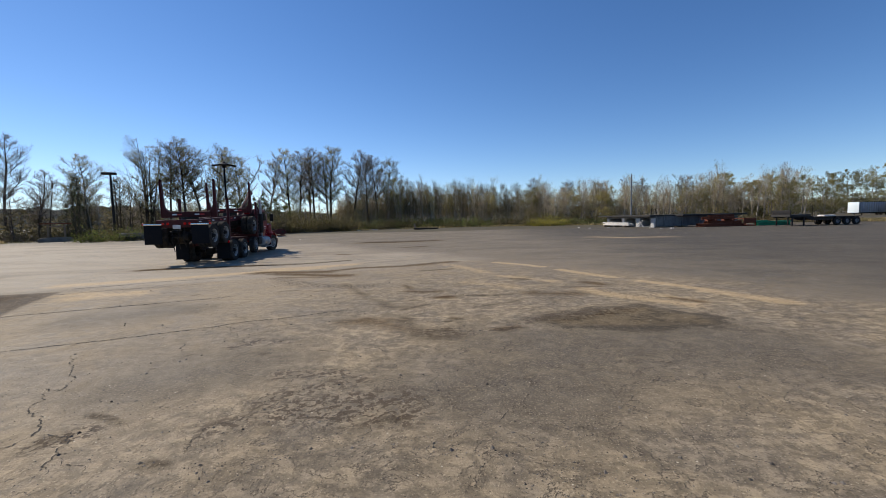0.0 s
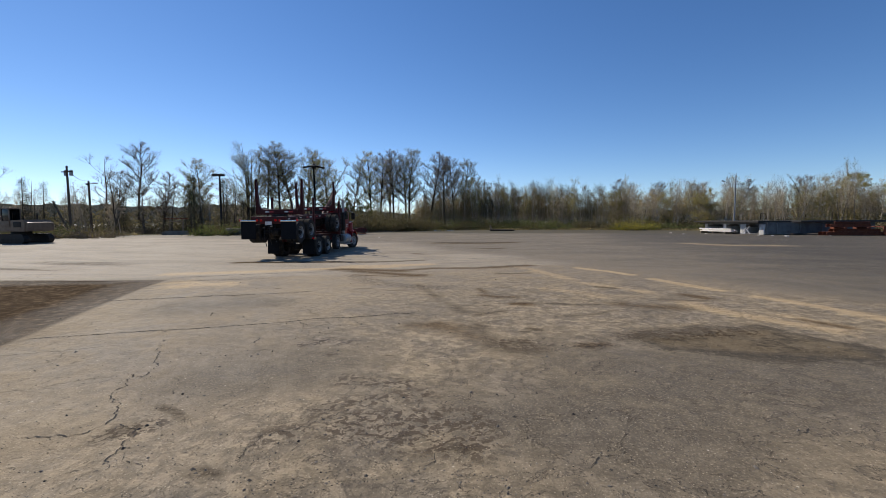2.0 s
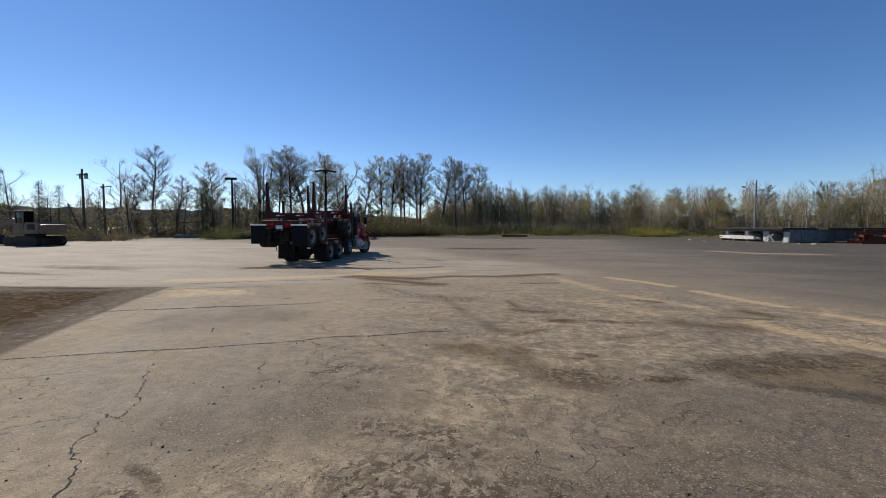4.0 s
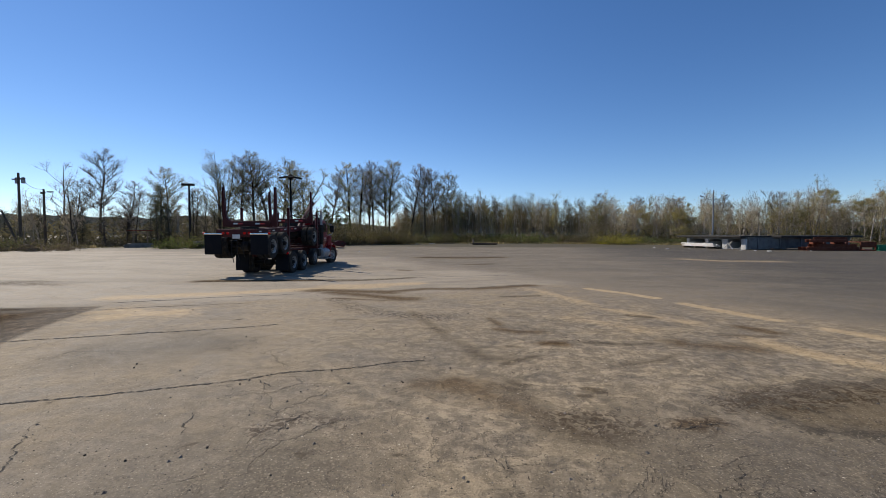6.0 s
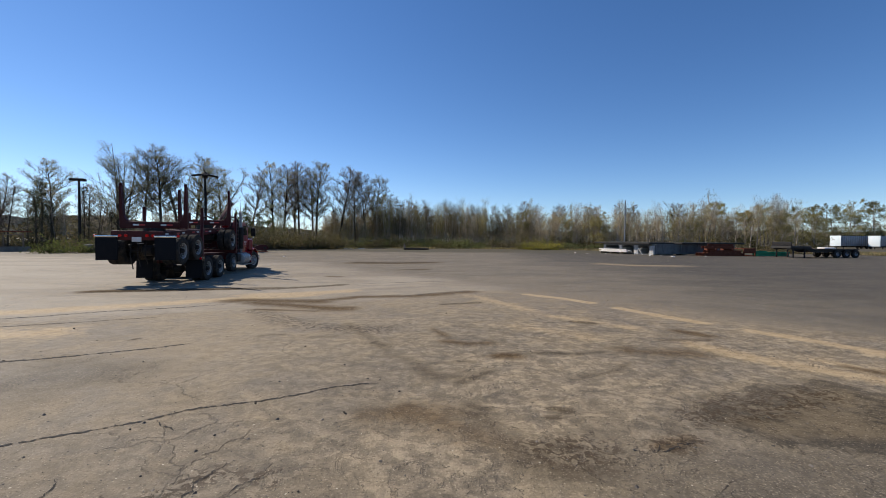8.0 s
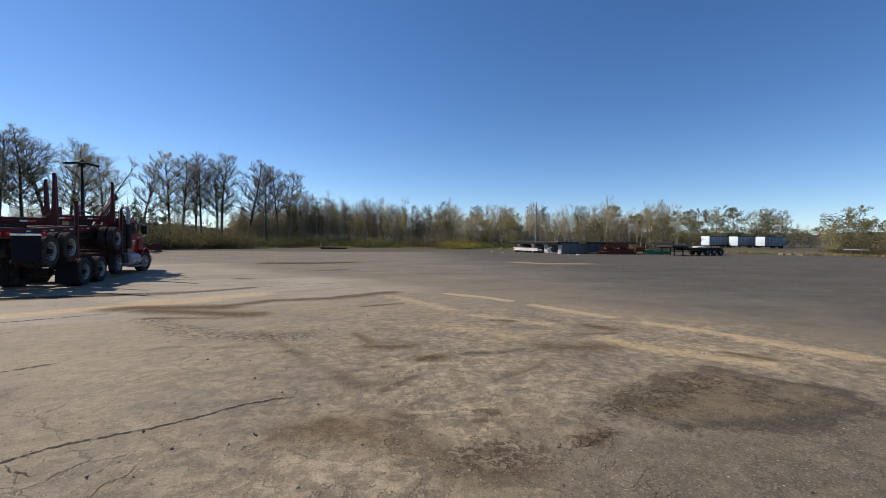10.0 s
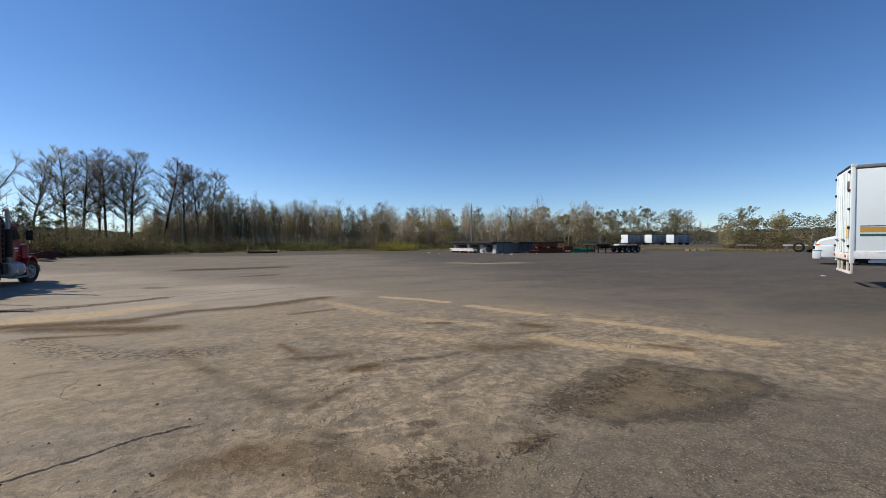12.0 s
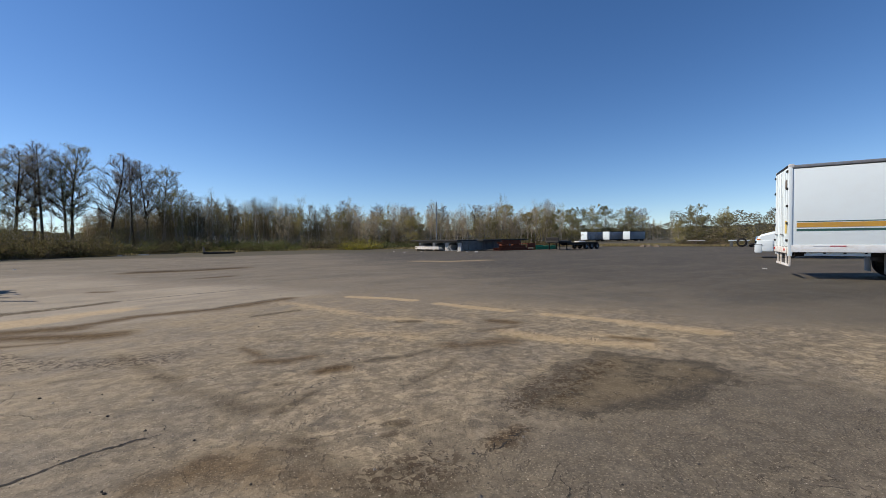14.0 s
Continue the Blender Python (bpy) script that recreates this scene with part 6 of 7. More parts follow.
    for y in (0.5, w - 0.5):
        part("landing_leg", bm_box(bm_new(), (11.3, y, 0.46), (0.13, 0.13, 0.92), 0.01), M["grey_metal"], b)
    return b


box_trailer()


# ---- white lorry nose behind it ----
def white_tractor():
    m = on(33.0, 21.2, math.degrees(math.atan2(0.88, -0.47)))
    c = thing("white_tractor_unit", m, "white conventional lorry parked nose-out behind a trailer", "lorry")
    bm = bm_prof(bm_new(), [(0.1, 0.62), (0.0, 0.95), (-0.15, 1.25), (-0.9, 1.45), (-2.0, 1.55), (-2.0, 0.62)], -0.95, 0.95)
    bmesh.ops.bevel(bm, geom=list(bm.edges), offset=0.09, segments=3, affect="EDGES")
    hood = part("bonnet", bm, M["white"], c)
    part("grille", bm_box(bm_new(), (0.02, 0, 0.95), (0.06, 0.9, 0.5), 0.02, (0, -14, 0)), M["chrome"], hood)
    for y in (-0.75, 0.75):
        part("headlamp", bm_box(bm_new(), (0.03, y, 0.85), (0.1, 0.26, 0.16), 0.03), M["glass_dark"], hood)
        part("marker_lamp", bm_box(bm_new(), (-0.12, y * 1.27, 1.0), (0.16, 0.03, 0.07), 0.01), M["orange"], hood)
    part("bumper", bm_box(bm_new(), (-0.10, 0, 0.52), (0.36, 2.02, 0.48), 0.08), M["white"], c)
    part("fender", bm_box(bm_new(), (-0.42, 0, 0.66), (0.8, 1.96, 0.62), 0.08), M["white"], c)
    part("bumper_seam", bm_box(bm_new(), (-0.10, 0, 0.72), (0.372, 2.03, 0.03), 0.005), M["black_steel"], c)
    c.scale = (1.2, 1.2, 1.34)
    bm = bm_prof(bm_new(), [(-1.95, 0.7), (-1.95, 1.5), (-2.45, 2.25), (-3.7, 2.3), (-3.7, 0.7)], -1.05, 1.05)
    bmesh.ops.bevel(bm, geom=list(bm.edges), offset=0.07, segments=3, affect="EDGES")
    part("cab", bm, M["white"], c)
    part("windscreen", bm_box(bm_new(), (-2.18, 0, 1.85), (0.03, 1.8, 0.68), 0.01, (0, -34, 0)), M["glass_dark"], c)
    for y in (-1.06, 1.06):
        part("window", bm_box(bm_new(), (-2.9, y, 1.85), (0.9, 0.03, 0.6), 0.02), M["glass_dark"], c)
        part("mirror", bm_box(bm_new(), (-2.1, y * 1.18, 1.6), (0.12, 0.1, 0.4), 0.03), M["white"], c)
        part("step", bm_box(bm_new(), (-2.9, y * 0.97, 0.45), (1.1, 0.3, 0.3), 0.03), M["alu"], c)
        for x in (-1.5, -5.4):
            t = ring(0.50, 0.28, 0.28, M["rubber"], "tyre", c, pose(x, y * 0.88, 0.505))
            part("rim", bm_lathe(bm_new(), [(0.02, -0.06), (0.12, -0.07), (0.22, 0.02), (0.285, -0.11), (0.285, 0.11), (0.2, 0.06), (0.02, 0.06)], 22), M["alu"], t)
    part("chassis", bm_box(bm_new(), (-3.4, 0, 0.72), (5.6, 0.9, 0.25), 0.02), M["black_steel"], c)
    return c


white_tractor()

# ---- block at the near edge of the yard ----
block = thing("wheel_stop", on(-3.53, 2.12, 20), "short grey concrete wheel stop with a pale top", "wheel stop")
bm = bm_prof(bm_new(), [(-0.13, 0.0), (0.13, 0.0), (0.10, 0.15), (0.08, 0.165), (-0.08, 0.165), (-0.10, 0.15)], -0.35, 0.35, "x")
part("body", bm, M["concrete"], block)
# a paler sheet paints the sunlight on the top into the colour
part("top_face", bm_box(bm_new(), (0, 0, 0.168), (0.69, 0.15, 0.012), 0.004), M["concrete_light"], block, "paler top face, its sunlit tone painted in")


# ---- litter on the yard ----
def litter(x, y, size, material, label, seed):
    """A torn scrap lying on the ground."""
    r = random.Random(seed)
    pts = [(size * r.uniform(0.5, 1.0) * math.cos(a), size * 0.5 * r.uniform(0.4, 1.0) * math.sin(a)) for a in [i * 0.9 for i in range(7)]]
    bm = bm_new()
    low = [bm.verts.new((px, py, 0.0)) for px, py in pts]
    high = [bm.verts.new((px * 0.9, py * 0.9, 0.02 + size * r.uniform(0.02, 0.14))) for px, py in pts]
    bm.faces.new(low[::-1])
    bm.faces.new(high)
    for i in range(7):
        bm.faces.new((low[i], low[(i + 1) % 7], high[(i + 1) % 7], high[i]))
    return solid("litter", bm, M[material], on(x, y, r.uniform(0, 180), 0.001), label, "litter", "litter on the yard")


LITTER = ((17.2, 60.0, 0.32), (17.6, 56.3, 0.22), (23.8, 52.3, 0.25), (25.3, 50.0, 0.38), (24.6, 51.2, 0.18), (30.0, 51.5, 0.2), (20.4, 57.2, 0.2), (21.1, 14.5, 0.14), (-16.6, 42.3, 0.12))
PLANKS = ((-16.0, 71.0, 3.6, 32, "white_dirty"), (-19.0, 71.0, 1.6, 20, "wood"), (-6.9, 80.0, 6.0, -8, "white_dirty"), (-24.5, 62.5, 4.2, 38, "wood"), (-27.5, 59.0, 3.2, 30, "bark_dark"), (-22.0, 66.0, 2.8, 50, "bark_dark"), (-12.5, 75.0, 2.2, 15, "wood"))
for i, (x, y, size) in enumerate(LITTER):
    litter(x, y, size, "white_dirty", "small pale scrap of litter on the paving", 60 + i)
for i, (x, y, ln, turn, mt) in enumerate(PLANKS):
    bm = bm_box(bm_new(), (0, 0, 0.05), (ln, 0.16, 0.09), 0.01, (0, 0, 0))
    solid("plank", bm, M[mt], on(x, y, turn, 0.006), "grey plank lying at the foot of the brush" if mt == "wood" else "pale plank lying at the foot of the brush", "plank", "planks before the brush")


def clod(x, y, size, seed):
    """A small broken lump of dark dirt."""
    r = random.Random(seed)
    bm = bm_new()
    bmesh.ops.create_icosphere(bm, subdivisions=2, radius=size)
    for v in bm.verts:
        v.co *= 0.8 + 0.45 * noise.noise(v.co * (1.6 / size) + Vector((seed, 0, 0)))
        v.co.z = max(v.co.z * 0.75, -size * 0.35)
    return solid("clod", bm, M["clod"], on(x, y, r.uniform(0, 180), size * 0.33), "small dark lump of dirt on the paving", "clod", "clods on the yard")


M["clod"] = surf("dark_clod", (0.040, 0.033, 0.027), (0.085, 0.068, 0.050), 0.95, 0, 20, 0.5, 80, 0.4)
CLODS = ((0.06, 8.51), (0.22, 8.37), (-5.17, 6.3), (-3.52, 5.93), (-6.44, 7.68), (-7.39, 9.69), (-4.49, 10.09), (-2.76, 6.48), (-1.86, 6.27), (-2.96, 5.29), (-3.35, 4.5), (-2.92, 4.75), (-1.88, 5.15), (-2.79, 5.85), (-2.99, 8.54), (-1.95, 6.98), (-1.44, 6.81), (-2.21, 7.67), (-2.44, 8.37), (-1.03, 5.98), (-0.95, 11.42), (-1.88, 6.3), (-5.08, 6.18), (-2.95, 3.52), (-2.26, 4.52), (-3.7, 4.51), (-0.21, 4.11), (-0.34, 3.3))
for i, (x, y) in enumerate(CLODS):
    clod(x, y, 0.005 + 0.0011 * math.hypot(x + 0.5, y - 1.8) + 0.0018 * (i % 3), 80 + i)


# ---- wheels for the log truck ----
def tyre_mesh(r, w, lugs):
    bm = bm_new()
    ri = r * 0.56
    bm_lathe(bm, [(ri, -w * 0.42), (ri + 0.03, -w * 0.5), (r * 0.80, -w * 0.53), (r * 0.93, -w * 0.48), (r * 0.975, -w * 0.40), (r * 0.98, 0.0),
                  (r * 0.975, w * 0.40), (r * 0.93, w * 0.48), (r * 0.80, w * 0.53), (ri + 0.03, w * 0.5), (ri, w * 0.42), (ri, -w * 0.42)], 44)
    for i in range(lugs):
        a = 2 * math.pi * i / lugs
        for s in (-1, 1):
            b = a + (0.5 * 2 * math.pi / lugs if s > 0 else 0)
            bm_box(bm, (r * 0.985 * math.cos(b), s * w * 0.27, r * 0.985 * math.sin(b)), (r * 0.035, w * 0.36, 2 * math.pi * r / lugs * 0.66), 0, (0, -math.degrees(b), 0))
    return mesh_of("tyre", bm, M["rubber"])


def rim_mesh(r, w, dish):
    """The visible side of the rim points to -y. dish: how far the disc sits in."""
    ri, o = r * 0.57, -w * 0.45
    d = o + dish
    bm = bm_new()
    bm_lathe(bm, [(ri, o), (ri * 1.03, o - 0.012), (ri * 0.96, o), (ri * 0.92, o + 0.03), (ri * 0.90, d), (ri * 0.66, d - 0.015), (ri * 0.55, d + 0.01), (0.04, d + 0.01), (0.04, d + 0.03), (ri * 0.9, d + 0.03), (ri, w * 0.4), (ri, o)], 40)
    return mesh_of("wheel", bm, M["alu"])


def hub_mesh(r, w, dish, dark):
    ri, d = r * 0.57, -w * 0.45 + dish
    bm = bm_new()
    bm_lathe(bm, [(0.001, d - 0.15), (0.05, d - 0.145), (0.085, d - 0.11), (0.10, d - 0.02), (0.14, d), (0.14, d + 0.02), (0.001, d + 0.02)], 20)
    for i in range(10):
        a = 2 * math.pi * (i + 0.5) / 10
        bm_tube(bm, (ri * 0.58 * math.cos(a), d - 0.04, ri * 0.58 * math.sin(a)), (ri * 0.58 * math.cos(a), d + 0.02, ri * 0.58 * math.sin(a)), 0.02, n=6)
    return mesh_of("hub", bm, M["black_steel"] if dark else M["grey_metal"])


def plug_mesh(r, w, dish):
    """One black plug on the disc, standing in for the shade in a vent hole; it is turned round the axle ten times."""
    ri, d = r * 0.57, -w * 0.45 + dish
    bm = bm_tube(bm_new(), (ri * 0.79, d - 0.016, 0), (ri * 0.79, d + 0.02, 0), 0.036, n=10)
    return mesh_of("vent_hole", bm, M["black_steel"])


WHEELS = {}
for key, r, w, dish, dark, lugs in (("drive", 0.525, 0.27, 0.10, True, 40), ("steer", 0.525, 0.29, 0.05, False, 26), ("lift", 0.47, 0.27, 0.06, False, 24)):
    WHEELS[key] = (rim_mesh(r, w, dish), tyre_mesh(r, w, lugs), hub_mesh(r, w, dish, dark), plug_mesh(r, w, dish))


def wheel(key, parent, x, y, z, turn=0.0):
    """One wheel; its bright side looks away from the middle line."""
    rim, tyre, hub, plug = WHEELS[key]
    w = part("wheel", rim, None, parent, m=pose(x, y, z, 0, 0, turn + (180 if y > 0 else 0)))
    part("tyre", tyre, None, w)
    part("hub", hub, None, w)
    for i in range(10):
        part("vent_hole", plug, None, w, m=pose(0, 0, 0, 0, 36 * i, 0))
    return w


def dual(parent, x, z):
    for y in (-1.08, 1.08):
        wheel("drive", parent, x, y, z)
        part("inner_tyre", WHEELS["drive"][1], None, parent, m=pose(x, y * 0.695, z))
    part("axle", bm_lathe(bm_new(), [(0.001, -1.0), (0.07, -1.0), (0.07, -0.25), (0.2, -0.15), (0.2, 0.15), (0.07, 0.25), (0.07, 1.0), (0.001, 1.0)], 16), M["black_steel"], parent, m=pose(x, 0, z))


def bm_arch(bm, cx, cz, r, t, y0, y1, a0, a1, n=14):
    """A curved fender plate."""
    out = [(cx + r * math.cos(radians(a0 + (a1 - a0) * i / n)), cz + r * math.sin(radians(a0 + (a1 - a0) * i / n))) for i in range(n + 1)]
    inn = [(cx + (r - t) * math.cos(radians(a0 + (a1 - a0) * i / n)), cz + (r - t) * math.sin(radians(a0 + (a1 - a0) * i / n))) for i in range(n + 1)]
    return bm_prof(bm, out + inn[::-1], y0, y1)


TRUCK = on(-13.72, 27.33, 98.9)
CARRIED = TRUCK @ pose(-6.3, 0, 2.07, 0, -2.0, 0) @ pose(6.3, 0, -2.0)


# ---- log truck ----
def log_truck():
    t = thing("log_truck", TRUCK, "deep red log truck carrying its trailer, steering to one side", "truck")
    # frame
    for y in (-0.43, 0.43):
        part("frame_rail", bm_box(bm_new(), (-3.35, y, 0.93), (8.6, 0.09, 0.27), 0.012), M["frame_red"], t)
    for x in (-7.5, -6.1, -4.5, -2.9, -1.6, 0.4):
        part("cross_member", bm_box(bm_new(), (x, 0, 0.93), (0.14, 0.8, 0.2), 0.01), M["frame_red"], t)
    part("deck_plate", bm_box(bm_new(), (-4.4, 0, 1.085), (3.4, 1.3, 0.03), 0.006), M["frame_red"], t)
    for x in (-6.8, -5.42):
        dual(t, x, 0.525)
    for y in (-1.05, 1.05):
        wheel("lift", t, -3.55, y, 0.60)
    part("lift_axle", bm_tube(bm_new(), (-3.55, -0.95, 0.6), (-3.55, 0.95, 0.6), 0.07), M["black_steel"], t)
    for y in (-1.02, 1.02):
        wheel("steer", t, 0, y, 0.525, -16)
    part("front_axle", bm_tube(bm_new(), (0, -0.9, 0.5), (0, 0.9, 0.5), 0.07), M["black_steel"], t)
    for x in (-7.62,):
        for y in (-0.95, 0.95):
            f = part("mud_flap", bm_box(bm_new(), (x, y, 0.58), (0.025, 0.62, 0.80), 0.006, (0, 3, 0)), M["mudflap"], t)
            part("flap_bracket", bm_box(bm_new(), (x, y, 1.0), (0.06, 0.66, 0.07), 0.01), M["frame_red"], f)
            part("tail_lamp", bm_tube(bm_new(), (x - 0.02, y * 1.3, 1.0), (x - 0.07, y * 1.3, 1.0), 0.055), M["red_lens"], f)
    # hood: tapered, rounded
    bm = bm_new()
    v = [bm.verts.new(c) for c in ((-0.5, -0.84, 1.02), (-0.5, 0.84, 1.02), (-0.5, 0.74, 1.95), (-0.5, -0.74, 1.95), (1.02, -0.54, 0.82), (1.02, 0.54, 0.82), (1.0, 0.47, 1.66), (1.0, -0.47, 1.66))]
    for f in ((0, 1, 2, 3), (7, 6, 5, 4), (0, 4, 5, 1), (3, 2, 6, 7), (0, 3, 7, 4), (1, 5, 6, 2)):
        bm.faces.new([v[i] for i in f])
    bmesh.ops.recalc_face_normals(bm, faces=bm.faces[:])
    bmesh.ops.bevel(bm, geom=list(bm.edges), offset=0.09, segments=4, affect="EDGES", profile=0.55)
    hood = part("bonnet", bm, M["red"], t, "glossy red sloped bonnet")
    part("crease", bm_box(bm_new(), (0.26, 0, 1.815), (1.3, 0.34, 0.05), 0.02, (0, 11, 0)), M["red"], hood)
    bm = bm_new()
    bm_box(bm, (1.06, 0, 1.24), (0.07, 1.02, 0.90), 0.03)
    part("grille_surround", bm, M["chrome"], hood, "chrome grille surround")
    for i in range(11):
        part("grille_bar", bm_box(bm_new(), (1.105, -0.40 + i * 0.08, 1.24), (0.03, 0.022, 0.76), 0.006), M["chrome"] if i % 2 else M["black_steel"], hood)
    part("bug_shield", bm_box(bm_new(), (0.98, 0, 1.72), (0.28, 1.04, 0.05), 0.015, (0, 24, 0)), M["black_steel"], hood, "black bug shield over the bonnet's lip")
    for s in (-1, 1):
        bm = bm_arch(bm_new(), 0.0, 0.55, 0.70, 0.05, s * 0.62, s * 1.20, -8, 188, 18)
        fen = part("fender", bm, M["red"], t, "rounded red front fender")
        bm = bm_prof(bm_new(), [(0.60, 0.82), (0.98, 0.80), (0.98, 1.12), (0.55, 1.22), (0.30, 1.22)], s * 0.52, s * 1.10)
        bmesh.ops.bevel(bm, geom=list(bm.edges), offset=0.045, segments=3, affect="EDGES")
        part("fender_nose", bm, M["red"], fen)
        part("headlamp", bm_box(bm_new(), (0.985, s * 0.82, 0.97), (0.04, 0.36, 0.17), 0.015), M["glass_dark"], fen, "clear rectangular headlamp")
        part("indicator", bm_box(bm_new(), (0.90, s * 1.11, 0.97), (0.16, 0.03, 0.11), 0.008), M["orange"], fen)
        part("bonnet_badge", bm_box(bm_new(), (0.5, s * 0.665, 1.46), (0.22, 0.012, 0.05), 0.003, (0, 9, -s * 11)), M["chrome"], hood)
    # bumper
    bm = bm_prof(bm_new(), [(1.0, -1.20), (1.16, -1.14), (1.26, -0.8), (1.26, 0.8), (1.16, 1.14), (1.0, 1.20), (0.95, 1.16), (0.95, -1.16)], 0.42, 0.78, "z")
    bmesh.ops.bevel(bm, geom=list(bm.edges), offset=0.025, segments=2, affect="EDGES")
    bump_ob = part("bumper", bm, M["chrome"], t, "chrome front bumper")
    for y in (-0.75, 0.75):
        part("fog_lamp", bm_tube(bm_new(), (1.22, y, 0.6), (1.285, y, 0.6), 0.07), M["glass_dark"], bump_ob)
    part("tow_bar", bm_box(bm_new(), (1.27, 0, 0.6), (0.04, 0.5, 0.16), 0.01), M["black_steel"], bump_ob)
    # cab
    bm = bm_prof(bm_new(), [(-1.62, 1.0), (-1.62, 2.58), (-1.5, 2.74), (-0.92, 2.76), (-0.76, 2.66), (-0.48, 1.95), (-0.46, 1.0)], -0.95, 0.95)
    bmesh.ops.bevel(bm, geom=list(bm.edges), offset=0.05, segments=3, affect="EDGES")
    cab = part("cab", bm, M["red"], t, "deep red day cab")
    part("windscreen", bm_box(bm_new(), (-0.595, 0, 2.30), (0.03, 1.66, 0.60), 0.012, (0, -21.5, 0)), M["glass_dark"], cab, "dark tinted windscreen")
    part("windscreen_post", bm_box(bm_new(), (-0.582, 0, 2.30), (0.03, 0.04, 0.60), 0.008, (0, -21.5, 0)), M["black_steel"], cab)
    part("visor", bm_box(bm_new(), (-0.62, 0, 2.66), (0.34, 1.84, 0.05), 0.02, (0, 20, 0)), M["black_steel"], cab, "dark sun visor over the windscreen")
    part("rear_window", bm_box(bm_new(), (-1.622, 0, 2.2), (0.02, 1.1, 0.4), 0.01), M["glass_dark"], cab)
    for i in range(5):
        part("roof_lamp", bm_box(bm_new(), (-0.95, -0.7 + i * 0.35, 2.79), (0.12, 0.06, 0.035), 0.012), M["orange"], cab)
    for s in (-1, 1):
        d = part("door", bm_box(bm_new(), (-1.02, s * 0.957, 1.72), (1.0, 0.03, 1.42), 0.02), M["red"], cab, "red cab door")
        bm = bm_prof(bm_new(), [(-1.42, 2.0), (-1.42, 2.55), (-0.92, 2.55), (-0.66, 2.02)], s * 0.972, s * 0.984)
        part("window", bm, M["glass_dark"], d)
        part("handle", bm_box(bm_new(), (-1.4, s * 0.985, 1.72), (0.15, 0.03, 0.05), 0.01), M["chrome"], d)
        part("lettering", bm_box(bm_new(), (-1.0, s * 0.975, 1.62), (0.42, 0.006, 0.06)), M["tape_white"], d, "pale bar of lettering")
        part("lettering", bm_box(bm_new(), (-1.0, s * 0.975, 1.50), (0.30, 0.006, 0.04)), M["tape_white"], d)
        part("vent_window", bm_box(bm_new(), (-1.56, s * 0.958, 2.25), (0.09, 0.02, 0.5), 0.005), M["black_steel"], cab)
        mir = part("mirror_arm", bm_pipe(bm_new(), [(-0.62, s * 0.95, 2.52), (-0.55, s * 1.28, 2.5), (-0.55, s * 1.28, 1.85), (-0.6, s * 0.95, 1.8)], 0.016), M["chrome"], t)
        part("mirror", bm_box(bm_new(), (-0.57, s * 1.29, 2.2), (0.1, 0.24, 0.46), 0.04), M["black_steel"], mir)
        part("air_cleaner", bm_lathe(bm_new(), [(0.001, 1.66), (0.15, 1.64), (0.20, 1.58), (0.20, 1.52), (0.18, 1.5), (0.18, 1.05), (0.14, 1.0), (0.001, 1.0)], 20, "z"), M["red"], t, "round red air cleaner with chrome bands", pose(-0.32, s * 0.98, 0.12))
        # exhaust
        ex = part("exhaust_stack", bm_pipe(bm_new(), [(-1.78, s * 0.98, 1.0), (-1.78, s * 0.98, 3.05), (-1.82, s * 0.98, 3.2), (-1.92, s * 0.98, 3.32)], 0.075, 14), M["grey_metal"], t, "upright exhaust with curved tip")
        part("heat_shield", bm_lathe(bm_new(), [(0.125, 1.25), (0.13, 1.27), (0.13, 2.43), (0.125, 2.45), (0.11, 2.45), (0.11, 1.25), (0.125, 1.25)], 20, "z"), M["black_steel"], ex, "dark perforated heat shield", pose(-1.78, s * 0.98, 0))
        for i in range(6):
            part("shield_band", bm_lathe(bm_new(), [(0.128, 0), (0.138, 0.01), (0.138, 0.03), (0.128, 0.04)], 16, "z"), M["black_steel"], ex, m=pose(-1.78, s * 0.98, 1.3 + i * 0.21))
        # tank and steps
        tank = part("fuel_tank", bm_lathe(bm_new(), [(0.001, -2.12), (0.26, -2.12), (0.325, -2.06), (0.33, -1.98), (0.33, -0.92), (0.325, -0.84), (0.26, -0.78), (0.001, -0.78)], 28, "x"), M["alu"], t, "bright round fuel tank", pose(0, s * 0.92, 0.70))
        for x in (-1.85, -1.05):
            part("tank_strap", bm_lathe(bm_new(), [(0.332, x), (0.342, x), (0.342, x + 0.06), (0.332, x + 0.06)], 28, "x"), M["chrome"], tank)
        part("step", bm_box(bm_new(), (-1.45, s * 1.15, 0.37), (1.3, 0.26, 0.05), 0.012), M["alu"], t, "bright step under the tank")
        part("step", bm_box(bm_new(), (-0.78, s * 1.08, 0.72), (0.28, 0.3, 0.05), 0.01), M["alu"], t)
        part("battery_box", bm_box(bm_new(), (-2.45, s * 0.86, 0.78), (0.5, 0.5, 0.42), 0.03), M["black_steel"], t)
    for y, h in ((-0.75, 3.9), (0.75, 4.0)):
        part("aerial", bm_tube(bm_new(), (-1.1, y, 2.7), (-1.12, y, h), 0.012, 0.005, 6), M["black_steel"], t)
    # headache rack
    for s in (-1, 1):
        side = part("rack_side", bm_pipe(bm_new(), [(-2.05, s * 0.92, 1.05), (-2.05, s * 0.92, 2.75), (-2.1, s * 0.85, 2.95), (-2.2, s * 0.6, 3.02), (-2.35, s * 0.3, 2.9)], 0.04), M["black_steel"], t, "bent dark rack hoop")
        for i in range(8):
            part("rung", bm_box(bm_new(), (-2.18, s * 0.92, 1.2 + i * 0.21), (0.34, 0.05, 0.05), 0.008), M["frame_red"], side)
        part("rack_post", bm_box(bm_new(), (-2.36, s * 0.92, 1.85), (0.07, 0.07, 1.7), 0.01), M["frame_red"], t)
